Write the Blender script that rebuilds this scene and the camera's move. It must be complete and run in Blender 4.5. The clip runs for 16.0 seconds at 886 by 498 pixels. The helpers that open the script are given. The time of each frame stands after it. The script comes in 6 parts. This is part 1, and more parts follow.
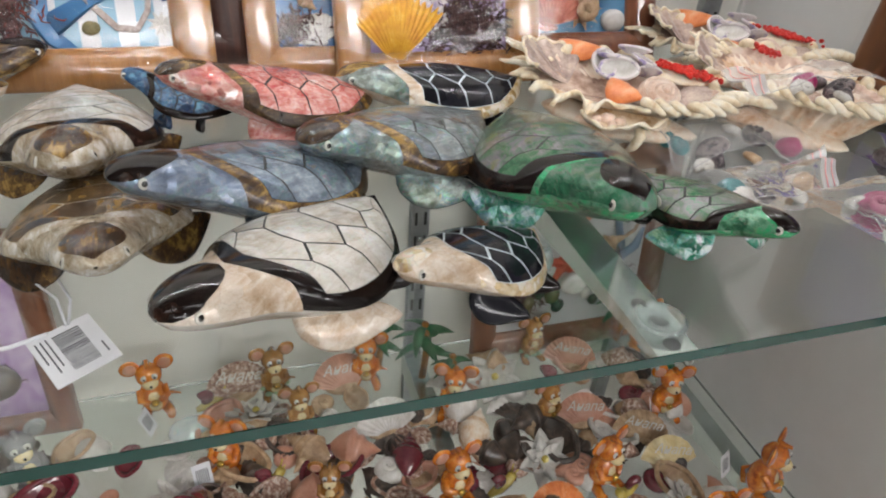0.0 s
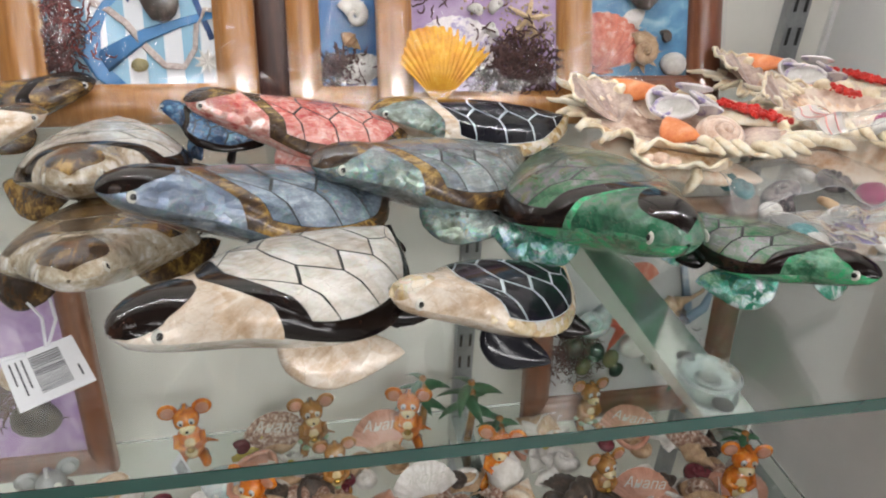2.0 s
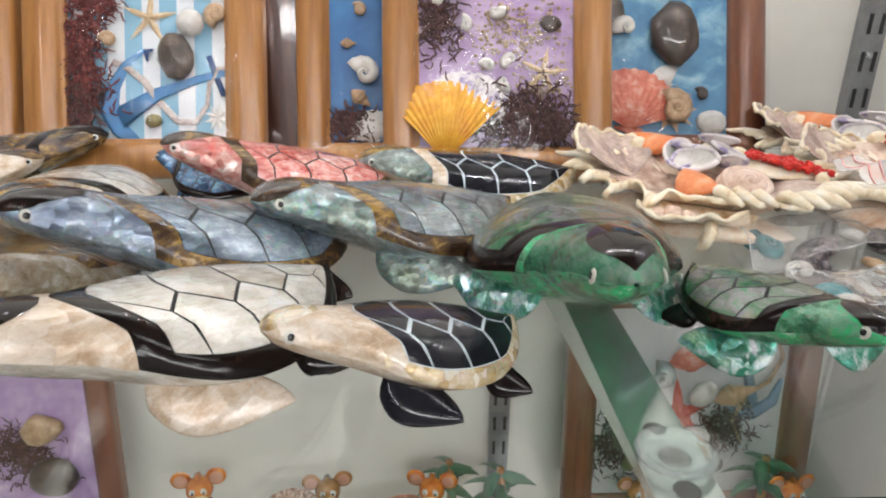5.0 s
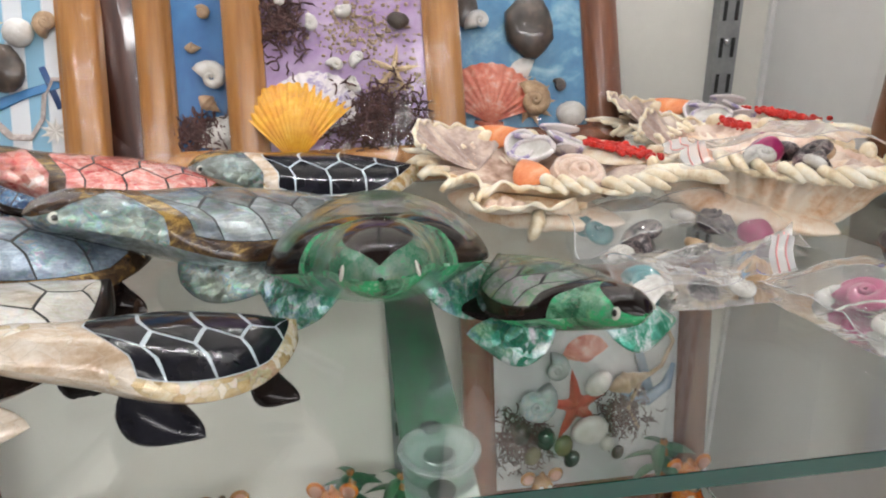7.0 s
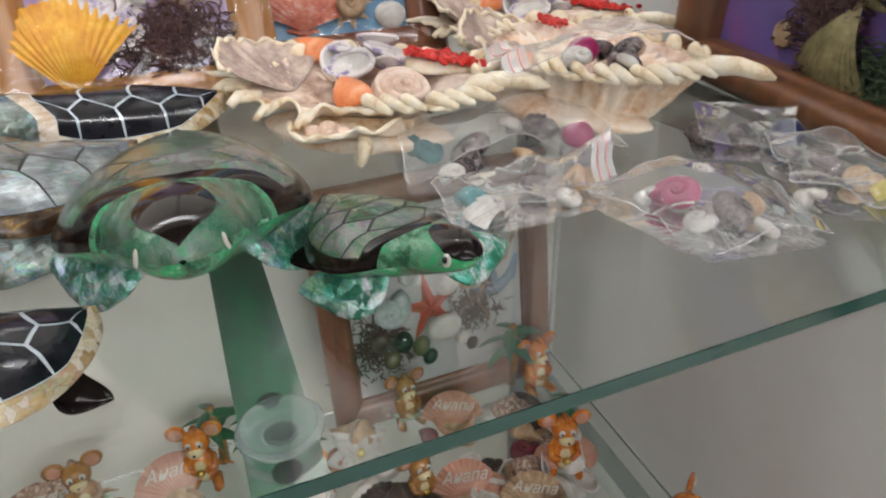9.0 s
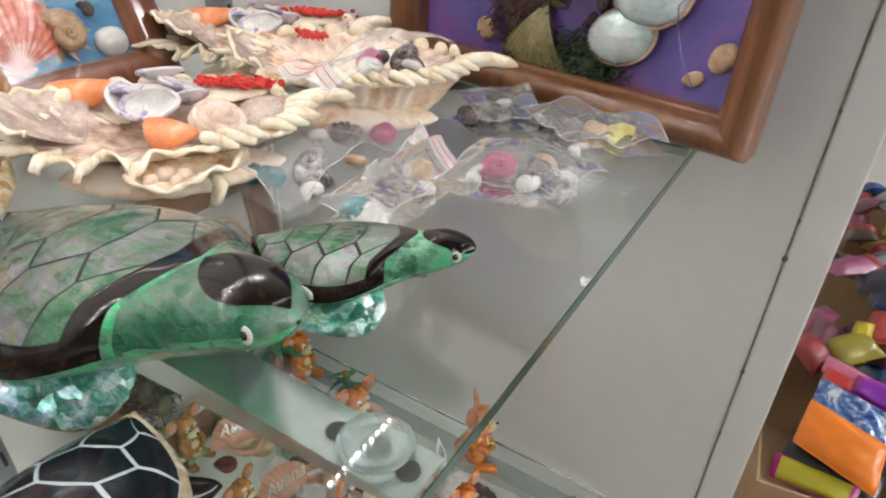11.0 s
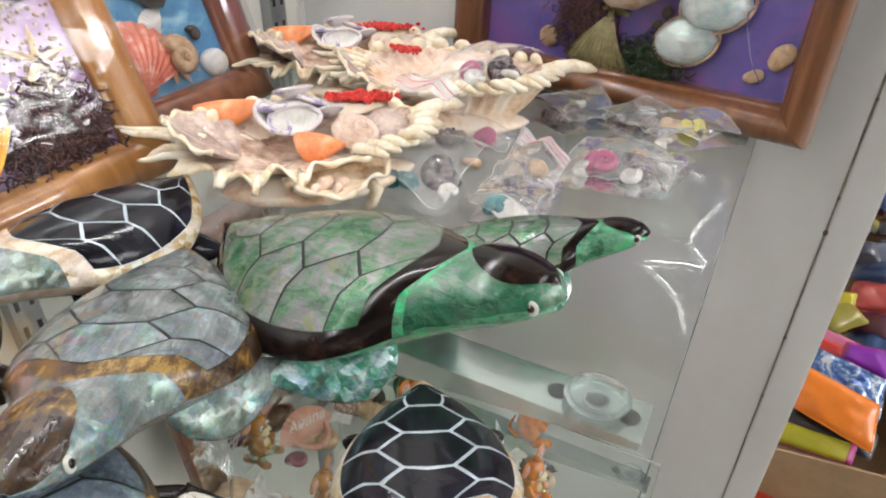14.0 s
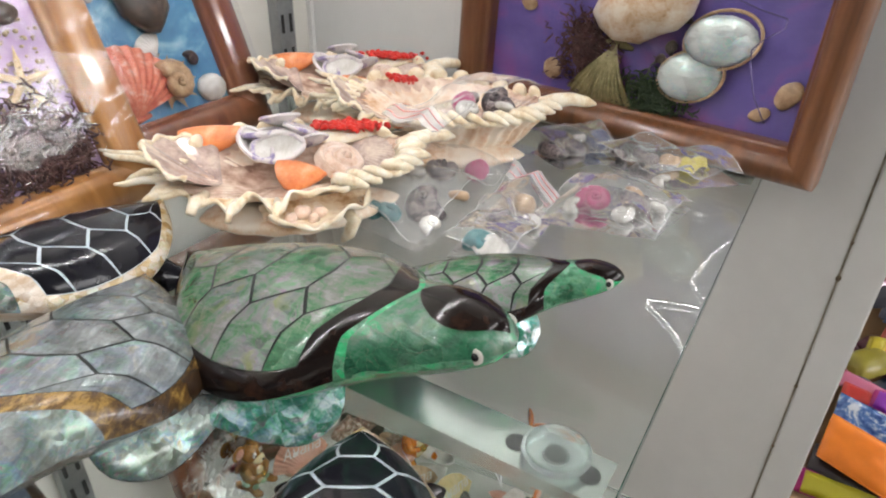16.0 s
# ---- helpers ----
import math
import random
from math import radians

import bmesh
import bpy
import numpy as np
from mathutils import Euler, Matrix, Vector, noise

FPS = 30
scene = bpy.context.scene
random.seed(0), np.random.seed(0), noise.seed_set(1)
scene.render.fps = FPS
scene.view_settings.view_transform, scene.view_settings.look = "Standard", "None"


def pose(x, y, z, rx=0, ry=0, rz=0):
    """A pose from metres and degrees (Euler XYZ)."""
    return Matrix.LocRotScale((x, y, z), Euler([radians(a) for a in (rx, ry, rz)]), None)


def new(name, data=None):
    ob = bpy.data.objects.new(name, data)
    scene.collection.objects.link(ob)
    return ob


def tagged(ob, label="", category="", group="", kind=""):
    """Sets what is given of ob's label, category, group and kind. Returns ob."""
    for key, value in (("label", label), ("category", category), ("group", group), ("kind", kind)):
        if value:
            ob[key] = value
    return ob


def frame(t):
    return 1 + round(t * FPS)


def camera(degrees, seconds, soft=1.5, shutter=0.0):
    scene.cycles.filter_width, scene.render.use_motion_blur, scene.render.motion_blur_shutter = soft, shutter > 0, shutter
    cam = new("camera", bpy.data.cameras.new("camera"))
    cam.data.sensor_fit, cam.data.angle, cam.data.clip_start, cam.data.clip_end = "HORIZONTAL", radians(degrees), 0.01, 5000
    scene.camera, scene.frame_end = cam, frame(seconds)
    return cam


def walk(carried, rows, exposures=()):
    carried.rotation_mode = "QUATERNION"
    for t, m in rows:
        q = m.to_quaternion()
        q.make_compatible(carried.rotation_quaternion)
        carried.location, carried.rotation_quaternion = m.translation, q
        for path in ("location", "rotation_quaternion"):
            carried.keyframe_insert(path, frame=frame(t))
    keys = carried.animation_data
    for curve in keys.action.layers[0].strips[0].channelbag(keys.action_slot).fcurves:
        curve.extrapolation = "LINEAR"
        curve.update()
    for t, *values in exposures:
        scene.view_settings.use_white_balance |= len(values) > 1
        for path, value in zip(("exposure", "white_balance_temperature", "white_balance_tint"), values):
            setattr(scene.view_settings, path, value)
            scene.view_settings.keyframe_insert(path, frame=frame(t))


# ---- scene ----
cam = camera(67.8, 16.0, soft=2.0, shutter=0.3)
METRES, START, TILT, LEAN, TURN = 0.525, (0.0, -0.1682, 1.1949), -34.888, -3.917, -16.573
ROWS = [
    (0.0, 0.0, 0.0, 0.0, 0.0, 0.0, -0.0),
    (0.5, 0.0194, 0.0178, -0.0124, 0.55, 1.57, -0.44),
    (1.0, 0.0171, 0.0316, -0.0171, 2.45, 3.15, -1.11),
    (1.5, 0.0119, 0.0379, -0.019, 3.99, 4.14, -1.75),
    (2.0, 0.0453, 0.0615, -0.0239, 6.14, 5.52, -2.25),
    (2.5, 0.0755, 0.1024, -0.0246, 7.58, 7.53, -2.8),
    (3.0, 0.0771, 0.1166, -0.0183, 9.11, 9.91, -3.66),
    (5.5, 0.1898, 0.1662, -0.0501, 13.99, 12.8, -5.23),
    (6.0, 0.2261, 0.1828, -0.049, 12.83, 12.63, -3.94),
    (6.5, 0.2568, 0.1895, -0.0422, 11.29, 13.04, -2.24),
    (7.0, 0.2716, 0.1949, -0.038, 10.46, 13.4, -0.89),
    (7.5, 0.2975, 0.2066, -0.0305, 9.63, 13.69, 0.13),
    (8.0, 0.307, 0.2124, -0.0218, 7.82, 12.86, 0.58),
    (8.5, 0.301, 0.2154, -0.0001, 3.53, 7.45, 1.83),
    (9.0, 0.2876, 0.2194, 0.0016, -1.38, 3.3, 7.8),
    (9.5, 0.2312, 0.2065, 0.0137, -9.52, 0.07, 9.91),
    (10.0, 0.1672, 0.1913, 0.0367, -20.9, -2.11, 14.72),
    (12.5, -0.0505, 0.2745, 0.1384, -40.72, -11.12, 25.78),
    (13.0, -0.0736, 0.2737, 0.1498, -40.14, -10.8, 25.6),
    (13.5, -0.0984, 0.262, 0.1531, -39.39, -10.03, 25.49),
    (14.0, -0.1157, 0.2468, 0.1546, -38.98, -9.21, 25.66),
    (14.5, -0.1115, 0.2385, 0.1521, -38.97, -8.48, 25.32),
    (15.0, -0.1091, 0.2418, 0.1511, -39.21, -7.99, 25.2),
    (15.5, -0.1045, 0.2356, 0.1446, -38.95, -7.46, 24.9),
    (16.0, -0.0624, 0.2336, 0.1387, -35.93, -5.71, 24.04),
]
walk(cam, [(t, pose(*START, TILT, LEAN, TURN) @ pose(METRES * x, METRES * y, METRES * z, 90 + pitch, roll, yaw)) for t, x, y, z, yaw, pitch, roll in ROWS],
     exposures=[(0.0, -0.02), (0.5, 0.07), (1.0, 0.11), (2.5, 0.16), (6.5, 0.18), (8.0, 0.15), (9.0, 0.0), (9.5, -0.01), (10.0, 0.15), (12.5, 0.42), (14.5, 0.41), (16.0, 0.34)])

# ---- light: shop ceiling panels, a dim world behind them ----
world = bpy.data.worlds.new("shop_world")
scene.world = world
world.use_nodes = True
world.node_tree.nodes["Background"].inputs["Color"].default_value = (0.9, 0.95, 1.0, 1)
world.node_tree.nodes["Background"].inputs["Strength"].default_value = 0.12
EXPOSURE = 0.0
scene.view_settings.exposure = EXPOSURE
CEILING_GLOW, STRIP_GLOW = 23.0, 540.0

# ---- materials ----
def mat(name, color=(0.8, 0.8, 0.8), rough=0.5, metal=0.0, coat=0.0, spec=0.5, transmission=0.0, emit=None, glow=0.0, ior=1.5):
    m = bpy.data.materials.new(name)
    m.use_nodes = True
    b = m.node_tree.nodes["Principled BSDF"]
    b.inputs["Base Color"].default_value = (*color, 1)
    b.inputs["Roughness"].default_value = rough
    b.inputs["Metallic"].default_value = metal
    b.inputs["Coat Weight"].default_value = coat
    b.inputs["Coat Roughness"].default_value = 0.06
    b.inputs["Specular IOR Level"].default_value = spec
    b.inputs["Transmission Weight"].default_value = transmission
    b.inputs["IOR"].default_value = ior
    if emit:
        b.inputs["Emission Color"].default_value = (*emit, 1)
        b.inputs["Emission Strength"].default_value = glow
    return m


def nodes_of(m):
    t = m.node_tree
    return t, t.nodes, t.links, t.nodes["Principled BSDF"]


def ramp(nodes, stops):
    r = nodes.new("ShaderNodeValToRGB")
    while len(r.color_ramp.elements) < len(stops):
        r.color_ramp.elements.new(0.5)
    for e, (p, c) in zip(r.color_ramp.elements, stops):
        e.position, e.color = p, (*c, 1)
    return r


def mixed(nodes, links, fac, a, b, mode="MIX"):
    n = nodes.new("ShaderNodeMix")
    n.data_type, n.blend_type = "RGBA", mode
    for i, v in ((0, fac), (6, a), (7, b)):
        if isinstance(v, (int, float)):
            n.inputs[i].default_value = v
        elif isinstance(v, tuple):
            n.inputs[i].default_value = (*v, 1)
        else:
            links.new(v, n.inputs[i])
    return n.outputs[2]


def bumped(nodes, links, bsdf, height, strength, distance):
    b = nodes.new("ShaderNodeBump")
    b.inputs["Strength"].default_value, b.inputs["Distance"].default_value = strength, distance
    links.new(height, b.inputs["Height"])
    links.new(b.outputs["Normal"], bsdf.inputs["Normal"])
    return b


def coords(nodes, links, scale=(1, 1, 1)):
    c = nodes.new("ShaderNodeTexCoord")
    mp = nodes.new("ShaderNodeMapping")
    mp.inputs["Scale"].default_value = scale
    links.new(c.outputs["Object"], mp.inputs["Vector"])
    return mp.outputs["Vector"]


def noise_tex(nodes, links, vec, scale, detail=3.0, rough=0.5, distort=0.0):
    n = nodes.new("ShaderNodeTexNoise")
    n.inputs["Scale"].default_value, n.inputs["Detail"].default_value = scale, detail
    n.inputs["Roughness"].default_value, n.inputs["Distortion"].default_value = rough, distort
    links.new(vec, n.inputs["Vector"])
    return n.outputs["Fac"]


def mottled(name, stops, scale=60.0, rough=0.5, coat=0.0, bump=0.15, fine=6.0, depth=0.001, stretch=(1, 1, 1), distort=0.3, metal=0.0):
    """Two scales of noise through a ramp, with fine relief."""
    m = mat(name, rough=rough, coat=coat, metal=metal)
    t, n, l, b = nodes_of(m)
    v = coords(n, l, stretch)
    big = noise_tex(n, l, v, scale, 4, 0.55, distort)
    small = noise_tex(n, l, v, scale * fine, 3, 0.6)
    r = ramp(n, stops)
    f = n.new("ShaderNodeMath")
    f.operation = "MULTIPLY_ADD"
    l.new(small, f.inputs[0])
    f.inputs[1].default_value = 0.35
    l.new(big, f.inputs[2])
    s = n.new("ShaderNodeMath")
    s.operation = "SUBTRACT"
    l.new(f.outputs[0], s.inputs[0])
    s.inputs[1].default_value = 0.175
    l.new(s.outputs[0], r.inputs[0])
    l.new(r.outputs[0], b.inputs["Base Color"])
    if bump:
        bumped(n, l, b, small, bump, depth)
    return m


def math_node(nodes, links, op, x, y):
    n = nodes.new("ShaderNodeMath")
    n.operation = op
    for i, v in ((0, x), (1, y)):
        if isinstance(v, (int, float)):
            n.inputs[i].default_value = v
        else:
            links.new(v, n.inputs[i])
    return n.outputs[0]


def nacre(name, stops, cell=320.0, seam=(0.25, 0.25, 0.2), seam_width=0.04, shine=0.35, rough=0.24, tint=0.3, tilt=0.2, chips=0.2, contrast=1.2, lines=0.65, clouds=46.0, gloss=1.0, film=0.0, drift=105.0, play=((0.85, 0.38, 0.62), (0.25, 0.80, 0.50), (0.35, 0.55, 0.95), (0.95, 0.75, 0.35))):
    """Shell inlay under lacquer: growth clouds and streaks, chips that each catch the light their own way, and drifting pink, green and blue."""
    m = mat(name, rough=rough, coat=0.45 * gloss, spec=0.4 * gloss)
    m.node_tree.nodes["Principled BSDF"].inputs["Coat Roughness"].default_value = 0.10
    t, n, l, b = nodes_of(m)
    c = n.new("ShaderNodeTexCoord")
    info = n.new("ShaderNodeObjectInfo")
    shift = n.new("ShaderNodeVectorMath")
    shift.operation = "MULTIPLY_ADD"
    l.new(info.outputs["Random"], shift.inputs[0])
    shift.inputs[1].default_value = (3.1, 1.7, 2.3)
    l.new(c.outputs["Object"], shift.inputs[2])
    v = shift.outputs[0]
    w = n.new("ShaderNodeTexNoise")
    w.inputs["Scale"].default_value = cell * 0.55
    l.new(v, w.inputs["Vector"])
    warp = n.new("ShaderNodeVectorMath")
    warp.operation = "MULTIPLY_ADD"
    l.new(w.outputs["Color"], warp.inputs[0])
    warp.inputs[1].default_value = (1.1 / cell,) * 3
    l.new(v, warp.inputs[2])
    vo, edge = n.new("ShaderNodeTexVoronoi"), n.new("ShaderNodeTexVoronoi")
    edge.feature = "DISTANCE_TO_EDGE"
    for tex in (vo, edge):
        tex.inputs["Scale"].default_value = cell
        l.new(warp.outputs[0], tex.inputs["Vector"])
    sep = n.new("ShaderNodeSeparateColor")
    l.new(vo.outputs["Color"], sep.inputs[0])
    cloud = noise_tex(n, l, v, clouds, 4, 0.52, 1.2)
    turn = n.new("ShaderNodeMapping")
    turn.inputs["Scale"].default_value = (0.35, 1.6, 1.2)
    turn.inputs["Rotation"].default_value = (0.3, 0.2, 0.7)
    l.new(v, turn.inputs["Vector"])
    streak = noise_tex(n, l, turn.outputs[0], 190.0, 4, 0.6, 0.9)
    grain = noise_tex(n, l, v, 1100.0, 2, 0.6)
    total = math_node(n, l, "ADD", math_node(n, l, "MULTIPLY", cloud, 1.15), math_node(n, l, "MULTIPLY", streak, lines))
    total = math_node(n, l, "ADD", total, math_node(n, l, "MULTIPLY", sep.outputs[0], chips))
    total = math_node(n, l, "ADD", total, math_node(n, l, "MULTIPLY", grain, 0.25))
    total = math_node(n, l, "SUBTRACT", total, 0.2 + lines * 0.5 + chips * 0.5)
    total = math_node(n, l, "ADD", math_node(n, l, "MULTIPLY", math_node(n, l, "SUBTRACT", total, 0.5), contrast), 0.5)
    r = ramp(n, stops)
    l.new(total, r.inputs[0])
    hue = ramp(n, [(0.30, play[0]), (0.44, play[1]), (0.56, play[2]), (0.70, play[3])])
    band = noise_tex(n, l, v, drift, 3, 0.5, 1.0 + drift / 52.0)
    l.new(math_node(n, l, "ADD", band, math_node(n, l, "MULTIPLY", math_node(n, l, "SUBTRACT", sep.outputs[2], 0.5), chips)), hue.inputs[0])
    where = n.new("ShaderNodeMapRange")
    where.inputs["From Min"].default_value, where.inputs["From Max"].default_value = 0.40, 0.66
    where.inputs["To Max"].default_value = tint
    l.new(noise_tex(n, l, v, drift * 0.59, 3, 0.5, 1.0), where.inputs["Value"])
    col = mixed(n, l, where.outputs[0], r.outputs[0], hue.outputs[0], "COLOR")
    step = n.new("ShaderNodeMapRange")
    step.inputs["From Min"].default_value, step.inputs["From Max"].default_value = 0.0, seam_width
    l.new(edge.outputs["Distance"], step.inputs["Value"])
    l.new(mixed(n, l, step.outputs[0], mixed(n, l, 0.5, col, seam), col), b.inputs["Base Color"])
    b.inputs["Metallic"].default_value = shine
    b.inputs["Thin Film Thickness"].default_value = film
    b.inputs["Thin Film IOR"].default_value = 1.6
    lean = n.new("ShaderNodeVectorMath")
    lean.operation = "MULTIPLY_ADD"
    l.new(vo.outputs["Color"], lean.inputs[0])
    lean.inputs[1].default_value = (2 * tilt,) * 3
    lean.inputs[2].default_value = (-tilt,) * 3
    add = n.new("ShaderNodeVectorMath")
    l.new(lean.outputs[0], add.inputs[0])
    bp = n.new("ShaderNodeBump")
    bp.inputs["Strength"].default_value, bp.inputs["Distance"].default_value = 0.35, 0.0012
    l.new(math_node(n, l, "ADD", streak, cloud), bp.inputs["Height"])
    l.new(bp.outputs[0], add.inputs[1])
    norm = n.new("ShaderNodeVectorMath")
    norm.operation = "NORMALIZE"
    l.new(add.outputs[0], norm.inputs[0])
    l.new(norm.outputs[0], b.inputs["Normal"])
    return m


def film_mat(name, base=0.10, rough=0.12, tint=(0.97, 0.97, 0.97), crease=0.4, ior=1.45, haze=0.0):
    """Thin clear plastic: see-through with a glossy face."""
    m = bpy.data.materials.new(name)
    m.use_nodes = True
    n, l = m.node_tree.nodes, m.node_tree.links
    n.remove(n["Principled BSDF"])
    out = n["Material Output"]
    tr, gl = n.new("ShaderNodeBsdfTransparent"), n.new("ShaderNodeBsdfGlossy")
    tr.inputs[0].default_value = (*tint, 1)
    gl.inputs["Roughness"].default_value = rough
    fr = n.new("ShaderNodeFresnel")
    fr.inputs[0].default_value = ior
    add = n.new("ShaderNodeMath")
    add.operation = "ADD"
    add.inputs[1].default_value = base
    l.new(fr.outputs[0], add.inputs[0])
    mx = n.new("ShaderNodeMixShader")
    l.new(add.outputs[0], mx.inputs[0])
    l.new(tr.outputs[0], mx.inputs[1])
    l.new(gl.outputs[0], mx.inputs[2])
    if haze:
        milk, blend = n.new("ShaderNodeBsdfDiffuse"), n.new("ShaderNodeMixShader")
        milk.inputs[0].default_value = (0.9, 0.9, 0.9, 1)
        blend.inputs[0].default_value = haze
        l.new(mx.outputs[0], blend.inputs[1])
        l.new(milk.outputs[0], blend.inputs[2])
        l.new(blend.outputs[0], out.inputs[0])
    else:
        l.new(mx.outputs[0], out.inputs[0])
    c = n.new("ShaderNodeTexCoord")
    no = noise_tex(n, l, c.outputs["Object"], 55.0, 3, 0.55, 0.6)
    bp = n.new("ShaderNodeBump")
    bp.inputs["Strength"].default_value, bp.inputs["Distance"].default_value = crease, 0.004
    l.new(no, bp.inputs["Height"])
    l.new(bp.outputs[0], gl.inputs["Normal"])
    l.new(bp.outputs[0], fr.inputs["Normal"])
    return m


def wood(name, stops, rough=0.3, coat=0.9, scale=34.0):
    return mottled(name, stops, scale=scale, rough=rough, coat=coat, bump=0.02, fine=4.0, depth=0.0004, stretch=(4, 0.35, 4), distort=0.5)


M_WALL = mottled("cream_laminate", [(0.3, (0.72, 0.70, 0.64)), (0.7, (0.79, 0.77, 0.71))], scale=9, rough=0.55, bump=0.03)
M_PANEL = mottled("grey_white_laminate", [(0.3, (0.66, 0.65, 0.63)), (0.7, (0.72, 0.71, 0.69))], scale=7, rough=0.5, bump=0.03)
M_FLOOR = mottled("pale_floor_tile", [(0.3, (0.42, 0.40, 0.36)), (0.7, (0.52, 0.50, 0.46))], scale=5, rough=0.35)
# grey darkened to hold back bounce and reflections; ceiling, far walls, lamp fittings
M_DIM_GREY = mottled("dim_grey_room", [(0.3, (0.26, 0.26, 0.25)), (0.7, (0.32, 0.32, 0.31))], scale=5, rough=0.8)
M_GLASS = mat("clear_glass", (0.93, 0.985, 0.965), rough=0.0, transmission=1.0, ior=1.5)
M_GLASS_EDGE = mat("green_glass_edge", (0.008, 0.060, 0.048), rough=0.12, coat=0.25)
M_STEEL = mottled("galvanised_steel", [(0.3, (0.30, 0.31, 0.32)), (0.7, (0.42, 0.43, 0.44))], scale=40, rough=0.38, metal=0.85, bump=0.05)
M_BRACKET = mottled("polished_steel", [(0.3, (0.50, 0.54, 0.52)), (0.7, (0.58, 0.62, 0.60))], scale=40, rough=0.16, metal=0.9, bump=0.02)
M_SLOT = mat("slot_dark", (0.03, 0.03, 0.03), rough=0.8)
M_CHROME = mat("zinc_screw", (0.6, 0.62, 0.64), rough=0.22, metal=1.0)
M_RUBBER = mat("clear_suction_rubber", (0.90, 0.96, 0.96), rough=0.10, transmission=0.92, coat=0.2, ior=1.4)
M_LINE_D = mat("dark_inlay_line", (0.006, 0.008, 0.008), rough=0.55, spec=0.2)
M_LINE_W = mat("pale_inlay_line", (0.50, 0.58, 0.62), rough=0.3, coat=0.6)
M_BLACK = mottled("black_shell_lacquer", [(0.3, (0.006, 0.006, 0.009)), (0.75, (0.016, 0.016, 0.022))], scale=60, rough=0.12, coat=0.0, bump=0.02)
M_BROWNLIP = mottled("dark_brown_pen_shell", [(0.25, (0.004, 0.0025, 0.0025)), (0.55, (0.010, 0.006, 0.005)), (0.72, (0.035, 0.016, 0.010)), (0.86, (0.10, 0.05, 0.02))], scale=60, rough=0.13, coat=0.0, bump=0.04)
for dark in (M_BROWNLIP, M_BLACK):
    dark.node_tree.nodes["Principled BSDF"].inputs["Specular IOR Level"].default_value = 0.34
M_AMBER = nacre("amber_brown_pen_shell", [(0.20, (0.028, 0.014, 0.008)), (0.45, (0.060, 0.032, 0.014)), (0.60, (0.14, 0.078, 0.022)), (0.74, (0.33, 0.20, 0.05)), (0.90, (0.20, 0.11, 0.035))], cell=120, seam=(0.03, 0.018, 0.01), seam_width=0.01, shine=0.0, tint=0.0, tilt=0.06, chips=0.12, lines=0.8, contrast=1.15, clouds=36.0)
M_GOLD_NACRE = nacre("gold_shell_mosaic", [(0.1, (0.34, 0.20, 0.07)), (0.35, (0.54, 0.40, 0.20)), (0.6, (0.70, 0.58, 0.40)), (0.85, (0.80, 0.75, 0.66))], cell=230, seam_width=0.03, shine=0.2, tint=0.25, tilt=0.2, chips=0.5)
M_WHITE_NACRE = nacre("white_shell_inlay", [(0.15, (0.42, 0.36, 0.28)), (0.38, (0.56, 0.51, 0.44)), (0.60, (0.68, 0.65, 0.60)), (0.88, (0.82, 0.81, 0.80))], cell=110, seam_width=0.008, shine=0.14, tint=0.16, tilt=0.10, chips=0.12, contrast=1.1)
M_CREAM_NACRE = nacre("cream_shell_inlay", [(0.12, (0.40, 0.27, 0.16)), (0.36, (0.56, 0.43, 0.31)), (0.60, (0.68, 0.59, 0.49)), (0.88, (0.82, 0.77, 0.70))], cell=170, seam_width=0.012, shine=0.12, tint=0.10, tilt=0.12, chips=0.16, play=((0.80, 0.50, 0.50), (0.62, 0.62, 0.50), (0.60, 0.58, 0.62), (0.80, 0.65, 0.40)))
M_TAN_NACRE = nacre("tan_gold_shell_inlay", [(0.12, (0.17, 0.11, 0.06)), (0.34, (0.34, 0.26, 0.16)), (0.58, (0.52, 0.45, 0.34)), (0.86, (0.76, 0.73, 0.68))], cell=170, seam_width=0.01, shine=0.16, tint=0.14, tilt=0.12, chips=0.16, contrast=1.3, play=((0.70, 0.50, 0.46), (0.55, 0.60, 0.45), (0.58, 0.58, 0.62), (0.78, 0.62, 0.34)))
M_BLUE_NACRE = nacre("blue_grey_abalone_inlay", [(0.12, (0.07, 0.09, 0.12)), (0.38, (0.13, 0.16, 0.21)), (0.6, (0.20, 0.25, 0.31)), (0.88, (0.40, 0.46, 0.52))], cell=190, seam_width=0.012, shine=0.38, tint=0.45, tilt=0.12, chips=0.16)
M_GREY_NACRE = nacre("grey_abalone_inlay", [(0.12, (0.10, 0.11, 0.10)), (0.38, (0.18, 0.20, 0.20)), (0.6, (0.27, 0.30, 0.31)), (0.88, (0.50, 0.53, 0.55))], cell=160, seam_width=0.008, shine=0.4, drift=60.0, tint=0.75, tilt=0.13, chips=0.14, play=((0.66, 0.44, 0.62), (0.30, 0.66, 0.48), (0.42, 0.50, 0.74), (0.62, 0.60, 0.46)))
M_GREY_CHIP = nacre("grey_abalone_mosaic", [(0.12, (0.11, 0.11, 0.09)), (0.38, (0.20, 0.21, 0.19)), (0.6, (0.31, 0.33, 0.32)), (0.88, (0.56, 0.59, 0.60))], cell=300, seam_width=0.02, shine=0.4, tint=0.8, tilt=0.22, chips=0.18, film=420.0)
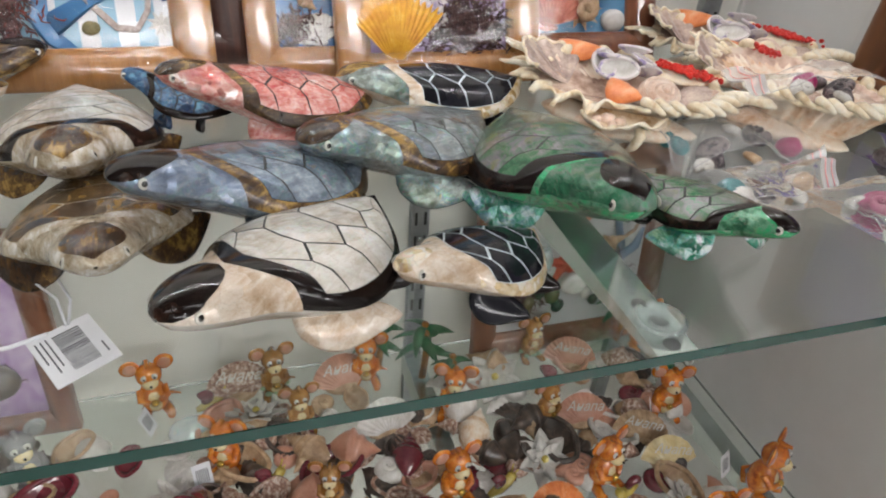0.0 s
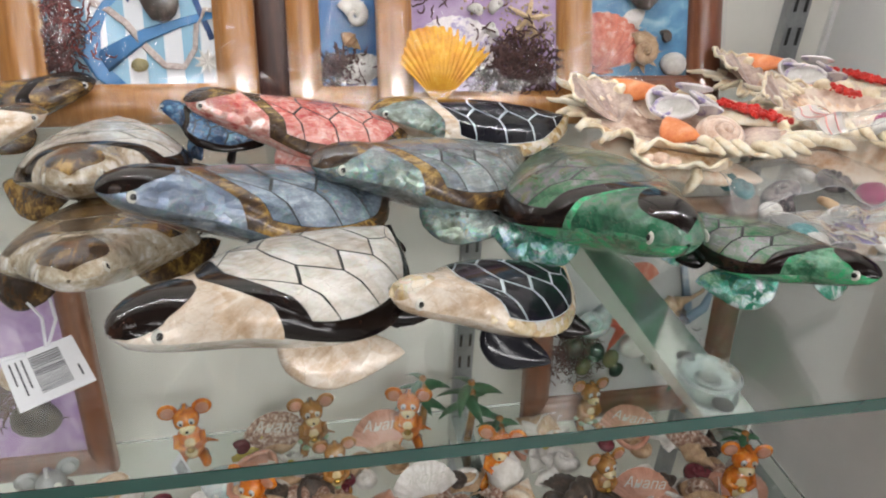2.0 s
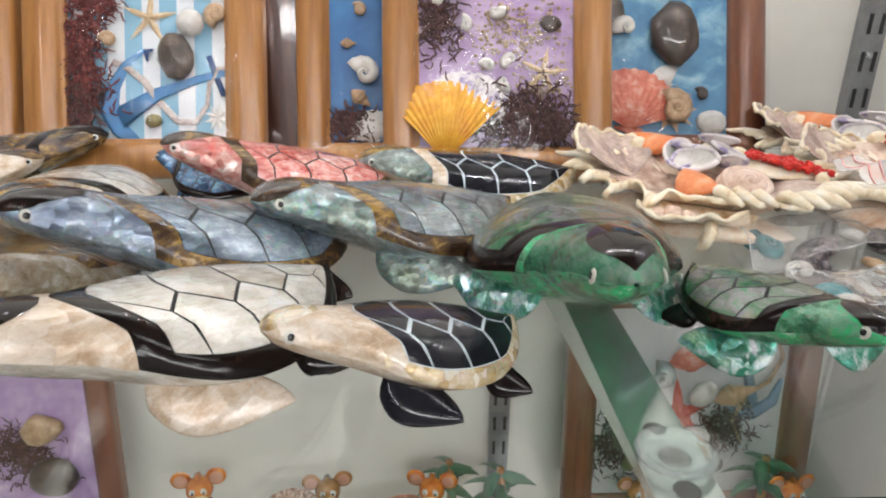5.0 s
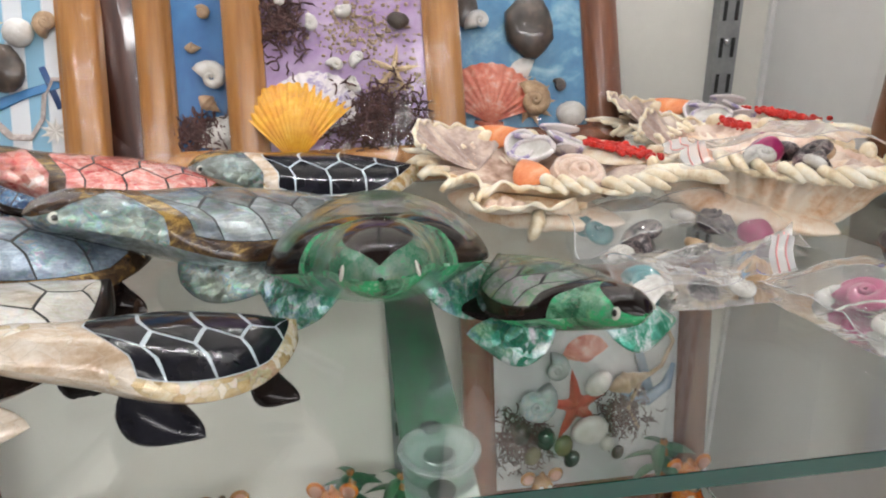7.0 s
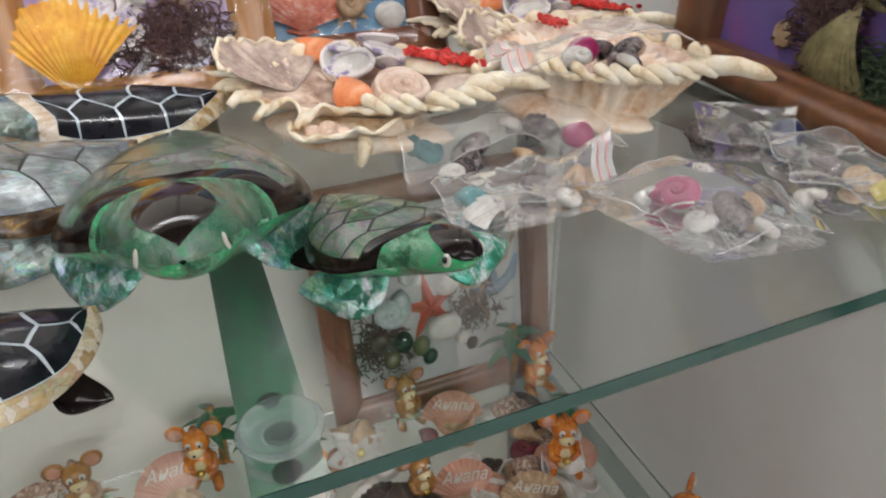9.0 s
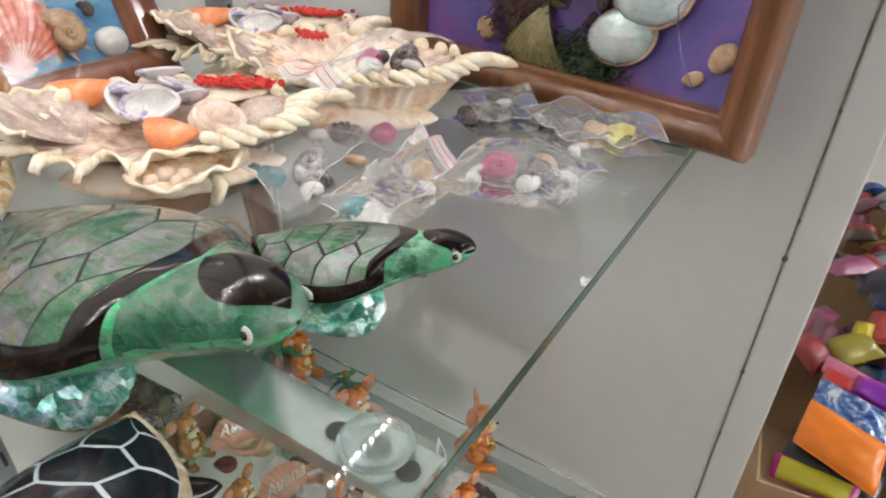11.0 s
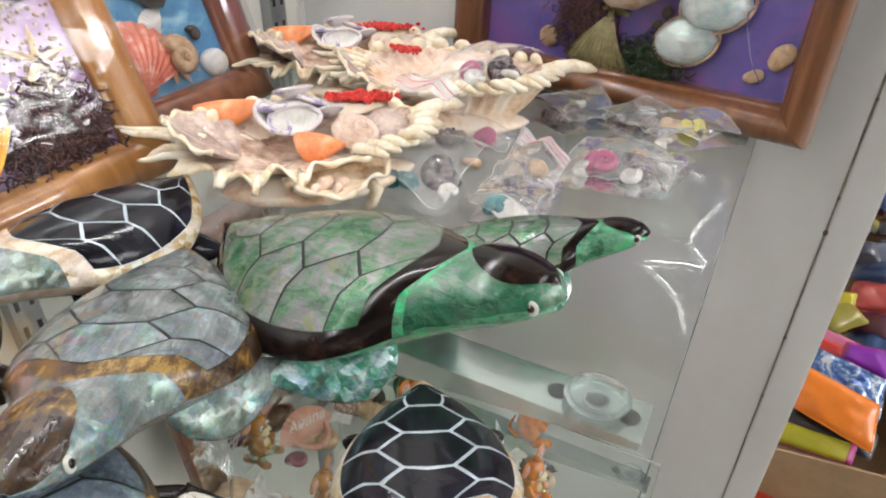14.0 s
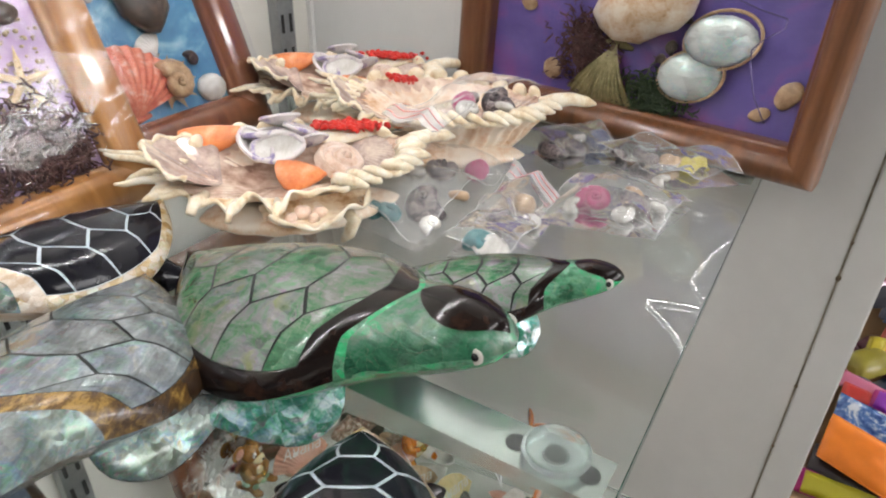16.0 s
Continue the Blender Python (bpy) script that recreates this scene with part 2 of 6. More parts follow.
M_GREEN_NACRE = nacre("green_abalone_inlay", [(0.10, (0.015, 0.07, 0.03)), (0.28, (0.035, 0.15, 0.065)), (0.42, (0.10, 0.19, 0.11)), (0.56, (0.17, 0.19, 0.165)), (0.72, (0.26, 0.25, 0.26)), (0.88, (0.08, 0.28, 0.13)), (0.96, (0.04, 0.24, 0.09))], cell=170, seam_width=0.008, shine=0.22, gloss=0.8, tint=1.0, tilt=0.10, chips=0.14, contrast=1.35, lines=0.45, clouds=30.0, drift=48.0, play=((0.62, 0.42, 0.62), (0.22, 0.52, 0.26), (0.50, 0.46, 0.54), (0.46, 0.52, 0.26)))
M_GREEN_FACE = nacre("deep_green_shell_inlay", [(0.12, (0.012, 0.07, 0.035)), (0.34, (0.03, 0.16, 0.08)), (0.50, (0.08, 0.20, 0.13)), (0.66, (0.15, 0.22, 0.17)), (0.80, (0.04, 0.30, 0.13)), (0.95, (0.25, 0.36, 0.30))], cell=170, seam_width=0.008, shine=0.10, gloss=0.8, tint=0.6, tilt=0.10, chips=0.12, contrast=1.35, lines=0.45, clouds=36.0, drift=48.0, play=((0.48, 0.44, 0.50), (0.12, 0.54, 0.24), (0.36, 0.48, 0.44), (0.36, 0.50, 0.24)))
M_GREEN_CHIP = nacre("green_abalone_mosaic", [(0.12, (0.015, 0.16, 0.08)), (0.36, (0.04, 0.28, 0.16)), (0.52, (0.20, 0.44, 0.34)), (0.66, (0.52, 0.64, 0.60)), (0.85, (0.82, 0.86, 0.86))], cell=210, seam_width=0.02, shine=0.34, rough=0.20, tint=0.75, tilt=0.26, chips=0.22, contrast=1.5, film=380.0, drift=70.0, play=((0.85, 0.50, 0.75), (0.12, 0.74, 0.40), (0.40, 0.60, 0.90), (0.60, 0.80, 0.40)))
M_BLUE_CHIP = nacre("blue_grey_abalone_mosaic", [(0.12, (0.08, 0.10, 0.15)), (0.38, (0.14, 0.18, 0.26)), (0.6, (0.24, 0.29, 0.38)), (0.88, (0.50, 0.56, 0.64))], cell=210, seam_width=0.02, shine=0.5, tint=0.4, tilt=0.32, chips=0.2)
M_GREEN_BRIGHT = nacre("bright_green_shell_inlay", [(0.12, (0.02, 0.11, 0.05)), (0.34, (0.07, 0.24, 0.13)), (0.48, (0.14, 0.32, 0.20)), (0.60, (0.03, 0.40, 0.15)), (0.78, (0.07, 0.52, 0.22)), (0.95, (0.50, 0.68, 0.58))], cell=170, seam_width=0.008, shine=0.15, gloss=0.9, tint=0.4, tilt=0.14, chips=0.14, contrast=1.35, clouds=52.0, play=((0.40, 0.46, 0.42), (0.06, 0.62, 0.26), (0.26, 0.52, 0.42), (0.30, 0.52, 0.22)))
M_PINK_NACRE = nacre("pink_shell_inlay", [(0.12, (0.46, 0.05, 0.045)), (0.36, (0.60, 0.18, 0.15)), (0.55, (0.70, 0.32, 0.28)), (0.75, (0.76, 0.50, 0.45)), (0.92, (0.84, 0.74, 0.72))], cell=330, seam_width=0.02, shine=0.2, tint=0.08, tilt=0.2, chips=0.22)
M_PINK_CHIP = nacre("pink_shell_mosaic", [(0.12, (0.42, 0.05, 0.045)), (0.36, (0.56, 0.17, 0.14)), (0.55, (0.66, 0.30, 0.25)), (0.75, (0.76, 0.50, 0.44)), (0.92, (0.86, 0.78, 0.75))], cell=210, seam_width=0.02, shine=0.4, tint=0.15, tilt=0.30, chips=0.25, contrast=1.4)
M_TEAL_NACRE = nacre("deep_blue_shell_inlay", [(0.12, (0.006, 0.02, 0.06)), (0.38, (0.02, 0.055, 0.13)), (0.62, (0.04, 0.13, 0.26)), (0.88, (0.15, 0.32, 0.46))], cell=260, seam_width=0.03, shine=0.3, tint=0.2, tilt=0.2, chips=0.3)
M_EYE_W = mat("white_eye_ring", (0.55, 0.54, 0.48), rough=0.3, coat=0.6)
M_EYE_B = mat("black_pupil", (0.01, 0.01, 0.01), rough=0.15, coat=0.8)
M_OAK = wood("honey_wood", [(0.25, (0.28, 0.115, 0.028)), (0.55, (0.40, 0.18, 0.05)), (0.8, (0.50, 0.25, 0.08))])
M_REDWOOD = wood("reddish_brown_wood", [(0.25, (0.11, 0.035, 0.018)), (0.55, (0.20, 0.07, 0.032)), (0.8, (0.27, 0.10, 0.045))])
M_DARKWOOD = wood("dark_red_wood", [(0.25, (0.035, 0.012, 0.008)), (0.6, (0.085, 0.03, 0.018)), (0.85, (0.14, 0.05, 0.03))])
M_WARMWOOD = wood("warm_brown_wood", [(0.25, (0.105, 0.036, 0.013)), (0.55, (0.18, 0.066, 0.022)), (0.8, (0.25, 0.098, 0.034))], rough=0.36, coat=0.5)
M_FILM = film_mat("shrink_wrap", 0.008, 0.06, crease=0.17, ior=1.34)
M_FILM_FLAT = film_mat("taut_clear_wrap", 0.0, 0.20, crease=0.05, ior=1.13)
M_BAG = film_mat("zip_bag_plastic", 0.055, 0.11, tint=(0.985, 0.985, 0.985), crease=0.36, ior=1.14, haze=0.11)

# ---- geometry helpers ----
def put(name, verts, faces, materials, parent=None, label="", smooth=True, slots=None, matrix=None):
    """One mesh object; slots gives the material index of each face."""
    me = bpy.data.meshes.new(name)
    me.from_pydata([tuple(v) for v in verts], [], faces)
    for m in materials if isinstance(materials, (list, tuple)) else [materials]:
        me.materials.append(m)
    if slots:
        me.polygons.foreach_set("material_index", slots)
    if smooth:
        me.polygons.foreach_set("use_smooth", [True] * len(me.polygons))
    me.update()
    ob = new(name, me)
    if matrix is not None:
        ob.matrix_world = matrix
    if parent:
        ob.parent = parent
    return tagged(ob, label) if label else ob


def part(name, bm, material, parent, label="", smooth=True):
    me = bpy.data.meshes.new(name)
    bm.to_mesh(me)
    bm.free()
    for m in material if isinstance(material, (list, tuple)) else [material]:
        me.materials.append(m)
    if smooth:
        me.polygons.foreach_set("use_smooth", [True] * len(me.polygons))
    ob = new(name, me)
    if parent:
        ob.parent = parent
    return tagged(ob, label) if label else ob


def thing(name, m, label, category, group=""):
    e = new(name)
    e.empty_display_size = 0.01
    e.matrix_world = m
    return tagged(e, label, category, group)


def box(bm, x0, x1, y0, y1, z0, z1):
    m = Matrix.LocRotScale(((x0 + x1) / 2, (y0 + y1) / 2, (z0 + z1) / 2), None, (x1 - x0, y1 - y0, z1 - z0))
    return bmesh.ops.create_cube(bm, size=1, matrix=m)["verts"]


def boxed(name, x0, x1, y0, y1, z0, z1, material, parent=None, label="", bevel=0.0):
    bm = bmesh.new()
    box(bm, x0, x1, y0, y1, z0, z1)
    if bevel:
        bmesh.ops.bevel(bm, geom=bm.edges[:], offset=bevel, segments=2, affect="EDGES", profile=0.6)
    return part(name, bm, material, parent, label, smooth=False)


class Shape:
    """Gathers several surfaces, with their materials, for one mesh."""
    def __init__(self):
        self.v, self.f, self.s = [], [], []

    def add(self, verts, faces, slot=0, m=None):
        k = len(self.v)
        self.v += [tuple(m @ Vector(p)) for p in verts] if m is not None else [tuple(p) for p in verts]
        self.f += [tuple(i + k for i in q) for q in faces]
        self.s += [slot] * len(faces)
        return self

    def make(self, name, materials, parent=None, label="", smooth=True, matrix=None):
        return put(name, self.v, self.f, materials, parent, label, smooth, self.s, matrix)


def sheet(fn, nu, nv, u0=0.0, u1=1.0, v0=0.0, v1=1.0, loop=False):
    """Grid of fn(u, v); loop joins the v ends."""
    cols = nv if loop else nv + 1
    verts = [fn(u0 + (u1 - u0) * i / nu, v0 + (v1 - v0) * j / nv) for i in range(nu + 1) for j in range(cols)]
    faces = []
    for i in range(nu):
        for j in range(nv):
            k = (j + 1) % cols
            faces.append((i * cols + j, i * cols + k, (i + 1) * cols + k, (i + 1) * cols + j))
    return verts, faces


def ball(c, r, nu=8, nv=12):
    """Ellipsoid about c with radii r."""
    c, r = Vector(c), Vector(r)
    def fn(u, v):
        a, b = math.pi * (u - 0.5), 2 * math.pi * v
        return (c.x + r.x * math.cos(a) * math.cos(b), c.y + r.y * math.cos(a) * math.sin(b), c.z + r.z * math.sin(a))
    return sheet(fn, nu, nv, loop=True)


def tube(points, radii, seg=8, flat=1.0):
    """Round rod through points with a radius at each, closed at both ends."""
    pts = [Vector(p) for p in points]
    rr = radii if isinstance(radii, (list, tuple)) else [radii] * len(pts)
    verts, faces = [], []
    side = None
    for i, p in enumerate(pts):
        d = (pts[min(i + 1, len(pts) - 1)] - pts[max(i - 1, 0)]).normalized()
        if side is None:
            side = d.cross(Vector((0.13, 0.21, 0.97)))
            if side.length < 1e-3:
                side = d.cross(Vector((1, 0, 0)))
        side = (side - d * side.dot(d)).normalized()
        up = d.cross(side)
        for j in range(seg):
            a = 2 * math.pi * j / seg
            verts.append(p + rr[i] * (math.cos(a) * side + flat * math.sin(a) * up))
    for i in range(len(pts) - 1):
        for j in range(seg):
            k = (j + 1) % seg
            faces.append((i * seg + j, i * seg + k, (i + 1) * seg + k, (i + 1) * seg + j))
    faces.append(tuple(range(seg))[::-1])
    faces.append(tuple((len(pts) - 1) * seg + j for j in range(seg)))
    return verts, faces


def paddle(length, width, thick, bend=0.0, droop=0.0, fat=0.62):
    """A flipper or leaf along +x: straight leading edge, curved trailing edge, lens-shaped in section."""
    def fn(u, v):
        w = width * (math.sin(math.pi * min(1, max(0, u * 0.97 + 0.03)) ** fat) ** 0.75)
        a = 2 * math.pi * v
        y = w * (0.5 * math.cos(a) - 0.28)
        z = thick * math.sin(a) * math.sin(math.pi * (0.04 + 0.94 * u)) ** 0.6 - droop * u * u * length - bend * (y / max(width, 1e-6)) ** 2 * width
        return (u * length, y, z)
    return sheet(fn, 12, 14, loop=True)


def aim(origin, direction, up=(0, 0, 1)):
    """Matrix whose +x goes along direction."""
    x = Vector(direction).normalized()
    y = Vector(up).cross(x).normalized()
    z = x.cross(y)
    m = Matrix((x, y, z)).transposed().to_4x4()
    m.translation = Vector(origin)
    return m

# ---- setting: wall, side panel, shop room, glass shelves ----
WALL_Y, PANEL_X, TOP, LOW = 0.457, 0.545, 1.0, 0.60
GLASS = 0.006


def slab(name, x0, x1, y0, y1, z0, z1, material, label, category):
    ob = boxed(name, x0, x1, y0, y1, z0, z1, material)
    return tagged(ob, label, category, kind="structure")


slab("wall_back", -1.6, 3.2, WALL_Y, WALL_Y + 0.02, 0.0, 2.7, M_WALL, "cream laminate back wall of the display case", "wall")
M_GRIME = mottled("brown_grime", [(0.3, (0.10, 0.07, 0.04)), (0.7, (0.22, 0.17, 0.11))], scale=300, rough=0.9)
panel = new("side_panel")
tagged(panel, "grey-white laminate side panel of the display case", "panel", kind="structure")
boxed("board", PANEL_X, PANEL_X + 0.018, -0.0688, WALL_Y - 0.001, 0.0, 2.0, M_PANEL, panel)
boxed("edge_strip", PANEL_X - 0.001, PANEL_X + 0.026, -0.0985, -0.0704, 0.0, 2.0, M_PANEL, panel, "pale front edge strip", bevel=0.0015)
boxed("joint", PANEL_X - 0.0006, PANEL_X + 0.017, -0.0703, -0.0689, 0.0, 2.0, mottled("grimy_joint", [(0.3, (0.10, 0.08, 0.05)), (0.6, (0.30, 0.26, 0.20))], scale=90, rough=0.8), panel, "grimy joint line")
for gz, gr in ((0.7936, 0.0024), (0.9059, 0.0030), (0.831, 0.0016), (0.938, 0.0018), (0.72, 0.0020), (1.02, 0.0016)):
    put("grime_spot", *ball((PANEL_X - 0.0008, -0.0698, gz), (0.0006, gr * 0.7, gr), 5, 8), M_GRIME, panel)
corner = boxed("corner_trim", PANEL_X - 0.005, PANEL_X - 0.0005, WALL_Y - 0.006, WALL_Y - 0.0005, 0.0, 2.0, M_PANEL)
tagged(corner, "thin corner trim between wall and side panel", "trim", kind="structure")
slab("floor", -3.2, 4.2, -4.4, WALL_Y, -0.05, 0.0, M_FLOOR, "pale tiled shop floor", "floor")
# unseen ceiling and far walls close the room, kept dark against bounce light
slab("ceiling", -3.2, 4.2, -4.4, 0.6, 2.7, 2.75, M_DIM_GREY, "unseen shop ceiling, darkened to cut bounce light", "ceiling")
slab("wall_front", -3.2, 4.2, -4.5, -4.4, 0.0, 2.7, M_DIM_GREY, "plain unseen shop wall, darkened to cut bounce light", "wall")
slab("wall_left", -3.3, -3.2, -4.4, 0.6, 0.0, 2.7, M_DIM_GREY, "plain unseen shop wall, darkened to cut bounce light", "wall")
slab("wall_right", 4.2, 4.3, -4.4, 0.6, 0.0, 2.7, M_DIM_GREY, "plain unseen shop wall, darkened to cut bounce light", "wall")

LIGHT = (0.965, 0.950, 0.962)
M_GLOW = mat("lamp_tube", (0.9, 0.9, 0.9), emit=LIGHT, glow=CEILING_GLOW * 0.5)
M_SOFT = mat("lamp_diffuser", (0.9, 0.9, 0.9), emit=LIGHT, glow=CEILING_GLOW * 1.15)
M_BRIGHT = mat("bright_lamp_tube", (0.9, 0.9, 0.9), emit=LIGHT, glow=CEILING_GLOW * 1.5)
M_LED = mat("led_chip", (0.9, 0.9, 0.9), emit=(0.965, 0.950, 0.958), glow=STRIP_GLOW)
M_TAPE = mat("white_led_tape", (0.7, 0.7, 0.68), rough=0.5)
for lx, ly in ((-0.3, -3.3), (1.0, -3.3), (2.3, -3.3), (3.55, -3.3)):
    lamp = thing("ceiling_light", pose(lx, ly, 2.7), "wide white ceiling light panel, switched on", "light", "ceiling light panels")
    boxed("fitting", -0.62, 0.62, -0.22, 0.22, -0.03, -0.001, M_DIM_GREY, lamp)
    boxed("diffuser", -0.60, 0.60, -0.20, 0.20, -0.036, -0.031, M_SOFT, lamp)
for lx, ly in ((-0.9, -0.75), (0.9, -0.75), (2.7, -0.75)):
    lamp = thing("ceiling_light", pose(lx, ly, 2.7), "white twin-tube ceiling light fitting, switched on", "light", "ceiling lights")
    boxed("fitting", -0.62, 0.62, -0.12, 0.12, -0.03, -0.001, M_DIM_GREY, lamp)
    for ty in (-0.06, 0.06):
        v, f = tube([(-0.6, ty, -0.05), (0.6, ty, -0.05)], 0.02, 10)
        put("tube", v, f, M_GLOW, lamp)

for lx in (-1.0, 0.45, 1.75, 3.1):
    lamp = thing("ceiling_light", pose(lx, -2.35, 2.7), "narrow white single-tube ceiling light, switched on", "light", "single-tube ceiling lights")
    boxed("fitting", -0.05, 0.05, -0.62, 0.62, -0.03, -0.001, M_DIM_GREY, lamp)
    put("tube", *tube([(0, -0.6, -0.05), (0, 0.6, -0.05)], 0.018, 10), M_BRIGHT, lamp)


def led_strip(points, pitch, label):
    """Flexible white tape with a row of glowing chips along a path."""
    strip = thing("led_strip", pose(0, 0, 0), label, "led strip")
    pts = [Vector(p) for p in points]
    v, f = tube(pts, 0.0035, 4, 0.3)
    put("tape", v, f, M_TAPE, strip)
    s = Shape()
    for a, b in zip(pts, pts[1:]):
        n = max(1, round((b - a).length / pitch))
        for k in range(n):
            c = a.lerp(b, (k + 0.5) / n) + Vector((0, 0, -0.0024))
            s.add(*ball(c, (0.0022, 0.0022, 0.0012), 4, 6))
    tagged(s.make("chips", M_LED, strip, "glowing white chips"), kind="stuff")
    return strip


led_strip([(-0.62, 0.28, 1.46), (0.53, 0.28, 1.46)], 0.0125, "white led strip along the front above the shelf, switched on")


def slotted_post(x):
    """Steel upright with a double row of slots; sides stand off the wall."""
    post = thing("slotted_post", pose(x, WALL_Y, 0), "grey steel double-slotted shelf upright on the wall", "upright", "slotted uprights")
    w, d = 0.0105, 0.013
    boxed("face", -w, w, -d, -d + 0.0012, 0.25, 2.0, M_STEEL, post)
    boxed("flange", -w, -w + 0.0012, -d + 0.0014, -0.0005, 0.25, 2.0, M_STEEL, post)
    boxed("flange", w - 0.0012, w, -d + 0.0014, -0.0005, 0.25, 2.0, M_STEEL, post)
    for z in (0.76, 0.84, 1.0785, 1.18):
        s = Shape()
        s.add(*ball((0, 0, 0), (0.0036, 0.0018, 0.0036), 6, 12))
        s.make("screw", M_CHROME, post, "zinc screw head", matrix=None).location = (0, -d - 0.0006, z)
    me = None
    for k in range(24):
        for sx in (-0.0055, 0.0055):
            z = 0.66 + 0.0318 * k
            ob = boxed("slot", -0.0016, 0.0016, -0.0006, 0.0004, -0.0085, 0.0085, M_SLOT, post) if me is None else new("slot", me)
            me = me or ob.data
            ob.parent, ob.location = post, (sx, -d - 0.0001, z)
    return post


slotted_post(0.1845)
slotted_post(0.497)
slotted_post(-0.53)


def bracket(x, z):
    """Tapered steel shelf arm with two holes and a clear suction pad near its tip."""
    b = thing("shelf_bracket", pose(x, 0, z), "grey-green steel shelf bracket with clear suction pad", "bracket", "shelf brackets")
    s = Shape()
    n = 10
    pro = [(WALL_Y - 0.014, -0.042), (WALL_Y - 0.014, -0.0005), (0.006, -0.0005), (0.006, -0.004), (0.09, -0.012), (0.25, -0.028)]
    for sx in (-0.0098, 0.0086):
        v = [(sx + dx, y, zz) for dx in (0, 0.0012) for y, zz in pro]
        k = len(pro)
        f = [tuple(range(k))[::-1], tuple(range(k, 2 * k))] + [(i, (i + 1) % k, k + (i + 1) % k, k + i) for i in range(k)]
        s.add(v, f)
    s.make("side_web", M_BRACKET, b, smooth=False)
    boxed("top_flange", -0.0108, 0.0108, 0.0055, WALL_Y - 0.0142, -0.0004, 0.0012, M_BRACKET, b)
    for hy in (0.0125, 0.0415):
        v, f = tube([(0, hy, 0.0010), (0, hy, 0.0016)], 0.0042, 18)
        put("hole", v, f, M_SLOT, b, "dark screw hole", smooth=False)
    pro = [(0.0, 0.0), (0.0045, 0.0), (0.005, 0.0012), (0.0085, 0.0014), (0.0128, 0.0032), (0.0132, 0.0040), (0.006, 0.0036), (0.0, 0.0034)]
    def fn(u, v):
        k = u * (len(pro) - 1)
        i = min(int(k), len(pro) - 2)
        r = pro[i][0] + (pro[i + 1][0] - pro[i][0]) * (k - i)
        h = pro[i][1] + (pro[i + 1][1] - pro[i][1]) * (k - i)
        return (r * math.cos(6.2832 * v), r * math.sin(6.2832 * v), h)
    v, f = sheet(fn, 14, 28, loop=True)
    put("suction_pad", v, f, M_RUBBER, b, "clear rubber suction pad").location = (0.001, 0.026, 0.0012)
    return b


M_SIDE_EDGE = mat("ground_glass_edge", (0.30, 0.36, 0.34), rough=0.4)


def glass_shelf(z, label):
    g = thing("glass_shelf", pose(0, 0, z), label, "shelf", "glass shelves")
    bm = bmesh.new()
    box(bm, -0.62, 0.522, 0.0004, WALL_Y - 0.028, -GLASS, 0)
    pane = part("pane", bm, M_GLASS, g, smooth=False)
    pane.visible_shadow = False
    edge = boxed("front_edge", -0.62, 0.522, 0.0, 0.0003, -GLASS, -0.0002, M_GLASS_EDGE, g, "polished dark green glass edge")
    edge2 = boxed("side_edge", 0.5221, 0.523, 0.0012, WALL_Y - 0.028, -GLASS, -0.0002, M_SIDE_EDGE, g)
    return g


glass_shelf(TOP, "clear glass shelf crowded with shell turtles")
glass_shelf(LOW, "lower clear glass shelf full of shell souvenirs")
for bx in (0.1785, 0.497, -0.53):
    bracket(bx, TOP - GLASS - 0.0056)
    bracket(bx, LOW - GLASS - 0.0056)

# ---- shell-inlay turtles ----
def curve_through(points):
    """Smooth function through (place, value) pairs."""
    xs, ys = [p[0] for p in points], [p[1] for p in points]
    slopes = [(ys[min(i + 1, len(ys) - 1)] - ys[max(i - 1, 0)]) / (xs[min(i + 1, len(xs) - 1)] - xs[max(i - 1, 0)]) for i in range(len(xs))]
    def fn(x):
        x = min(max(x, xs[0]), xs[-1])
        i = 0
        while i < len(xs) - 2 and x > xs[i + 1]:
            i += 1
        d = xs[i + 1] - xs[i]
        k = (x - xs[i]) / d
        return ((2 * k ** 3 - 3 * k * k + 1) * ys[i] + (k ** 3 - 2 * k * k + k) * d * slopes[i]
                + (3 * k * k - 2 * k ** 3) * ys[i + 1] + (k ** 3 - k * k) * d * slopes[i + 1])
    return fn


# from tail (0) to beak (1), as shares of the length: half width, rise of the back, depth of the belly
T_WIDE = curve_through([(0, 0.004), (0.02, 0.045), (0.06, 0.100), (0.14, 0.178), (0.26, 0.250), (0.38, 0.285), (0.49, 0.286), (0.57, 0.260), (0.63, 0.220), (0.69, 0.170), (0.75, 0.136), (0.82, 0.120), (0.89, 0.102), (0.945, 0.075), (0.985, 0.038), (1.0, 0.004)])
T_RISE = curve_through([(0, 0.058), (0.05, 0.074), (0.15, 0.112), (0.28, 0.148), (0.40, 0.163), (0.52, 0.158), (0.62, 0.140), (0.70, 0.122), (0.78, 0.110), (0.86, 0.093), (0.93, 0.064), (0.97, 0.039), (1.0, 0.004)])
T_DEEP = curve_through([(0, 0.006), (0.08, 0.025), (0.2, 0.055), (0.4, 0.085), (0.55, 0.090), (0.70, 0.084), (0.85, 0.070), (0.95, 0.048), (0.988, 0.024), (1.0, 0.004)])
T_DIP = curve_through([(0, 0.0), (0.12, 0.42), (0.28, 0.84), (0.45, 1.0), (0.6, 0.86), (0.75, 0.50), (0.9, 0.14), (1.0, 0.0)])
S_TAIL, Q_RIM = 0.032, 0.70


def shell_reach(s):
    """How far round the back the plates come, at s."""
    k = max(0.0, (s - S_TAIL) / 0.17)
    return Q_RIM * min(1.0, 1.35 * k ** 0.5 - 0.35 * k) if k < 1 else Q_RIM


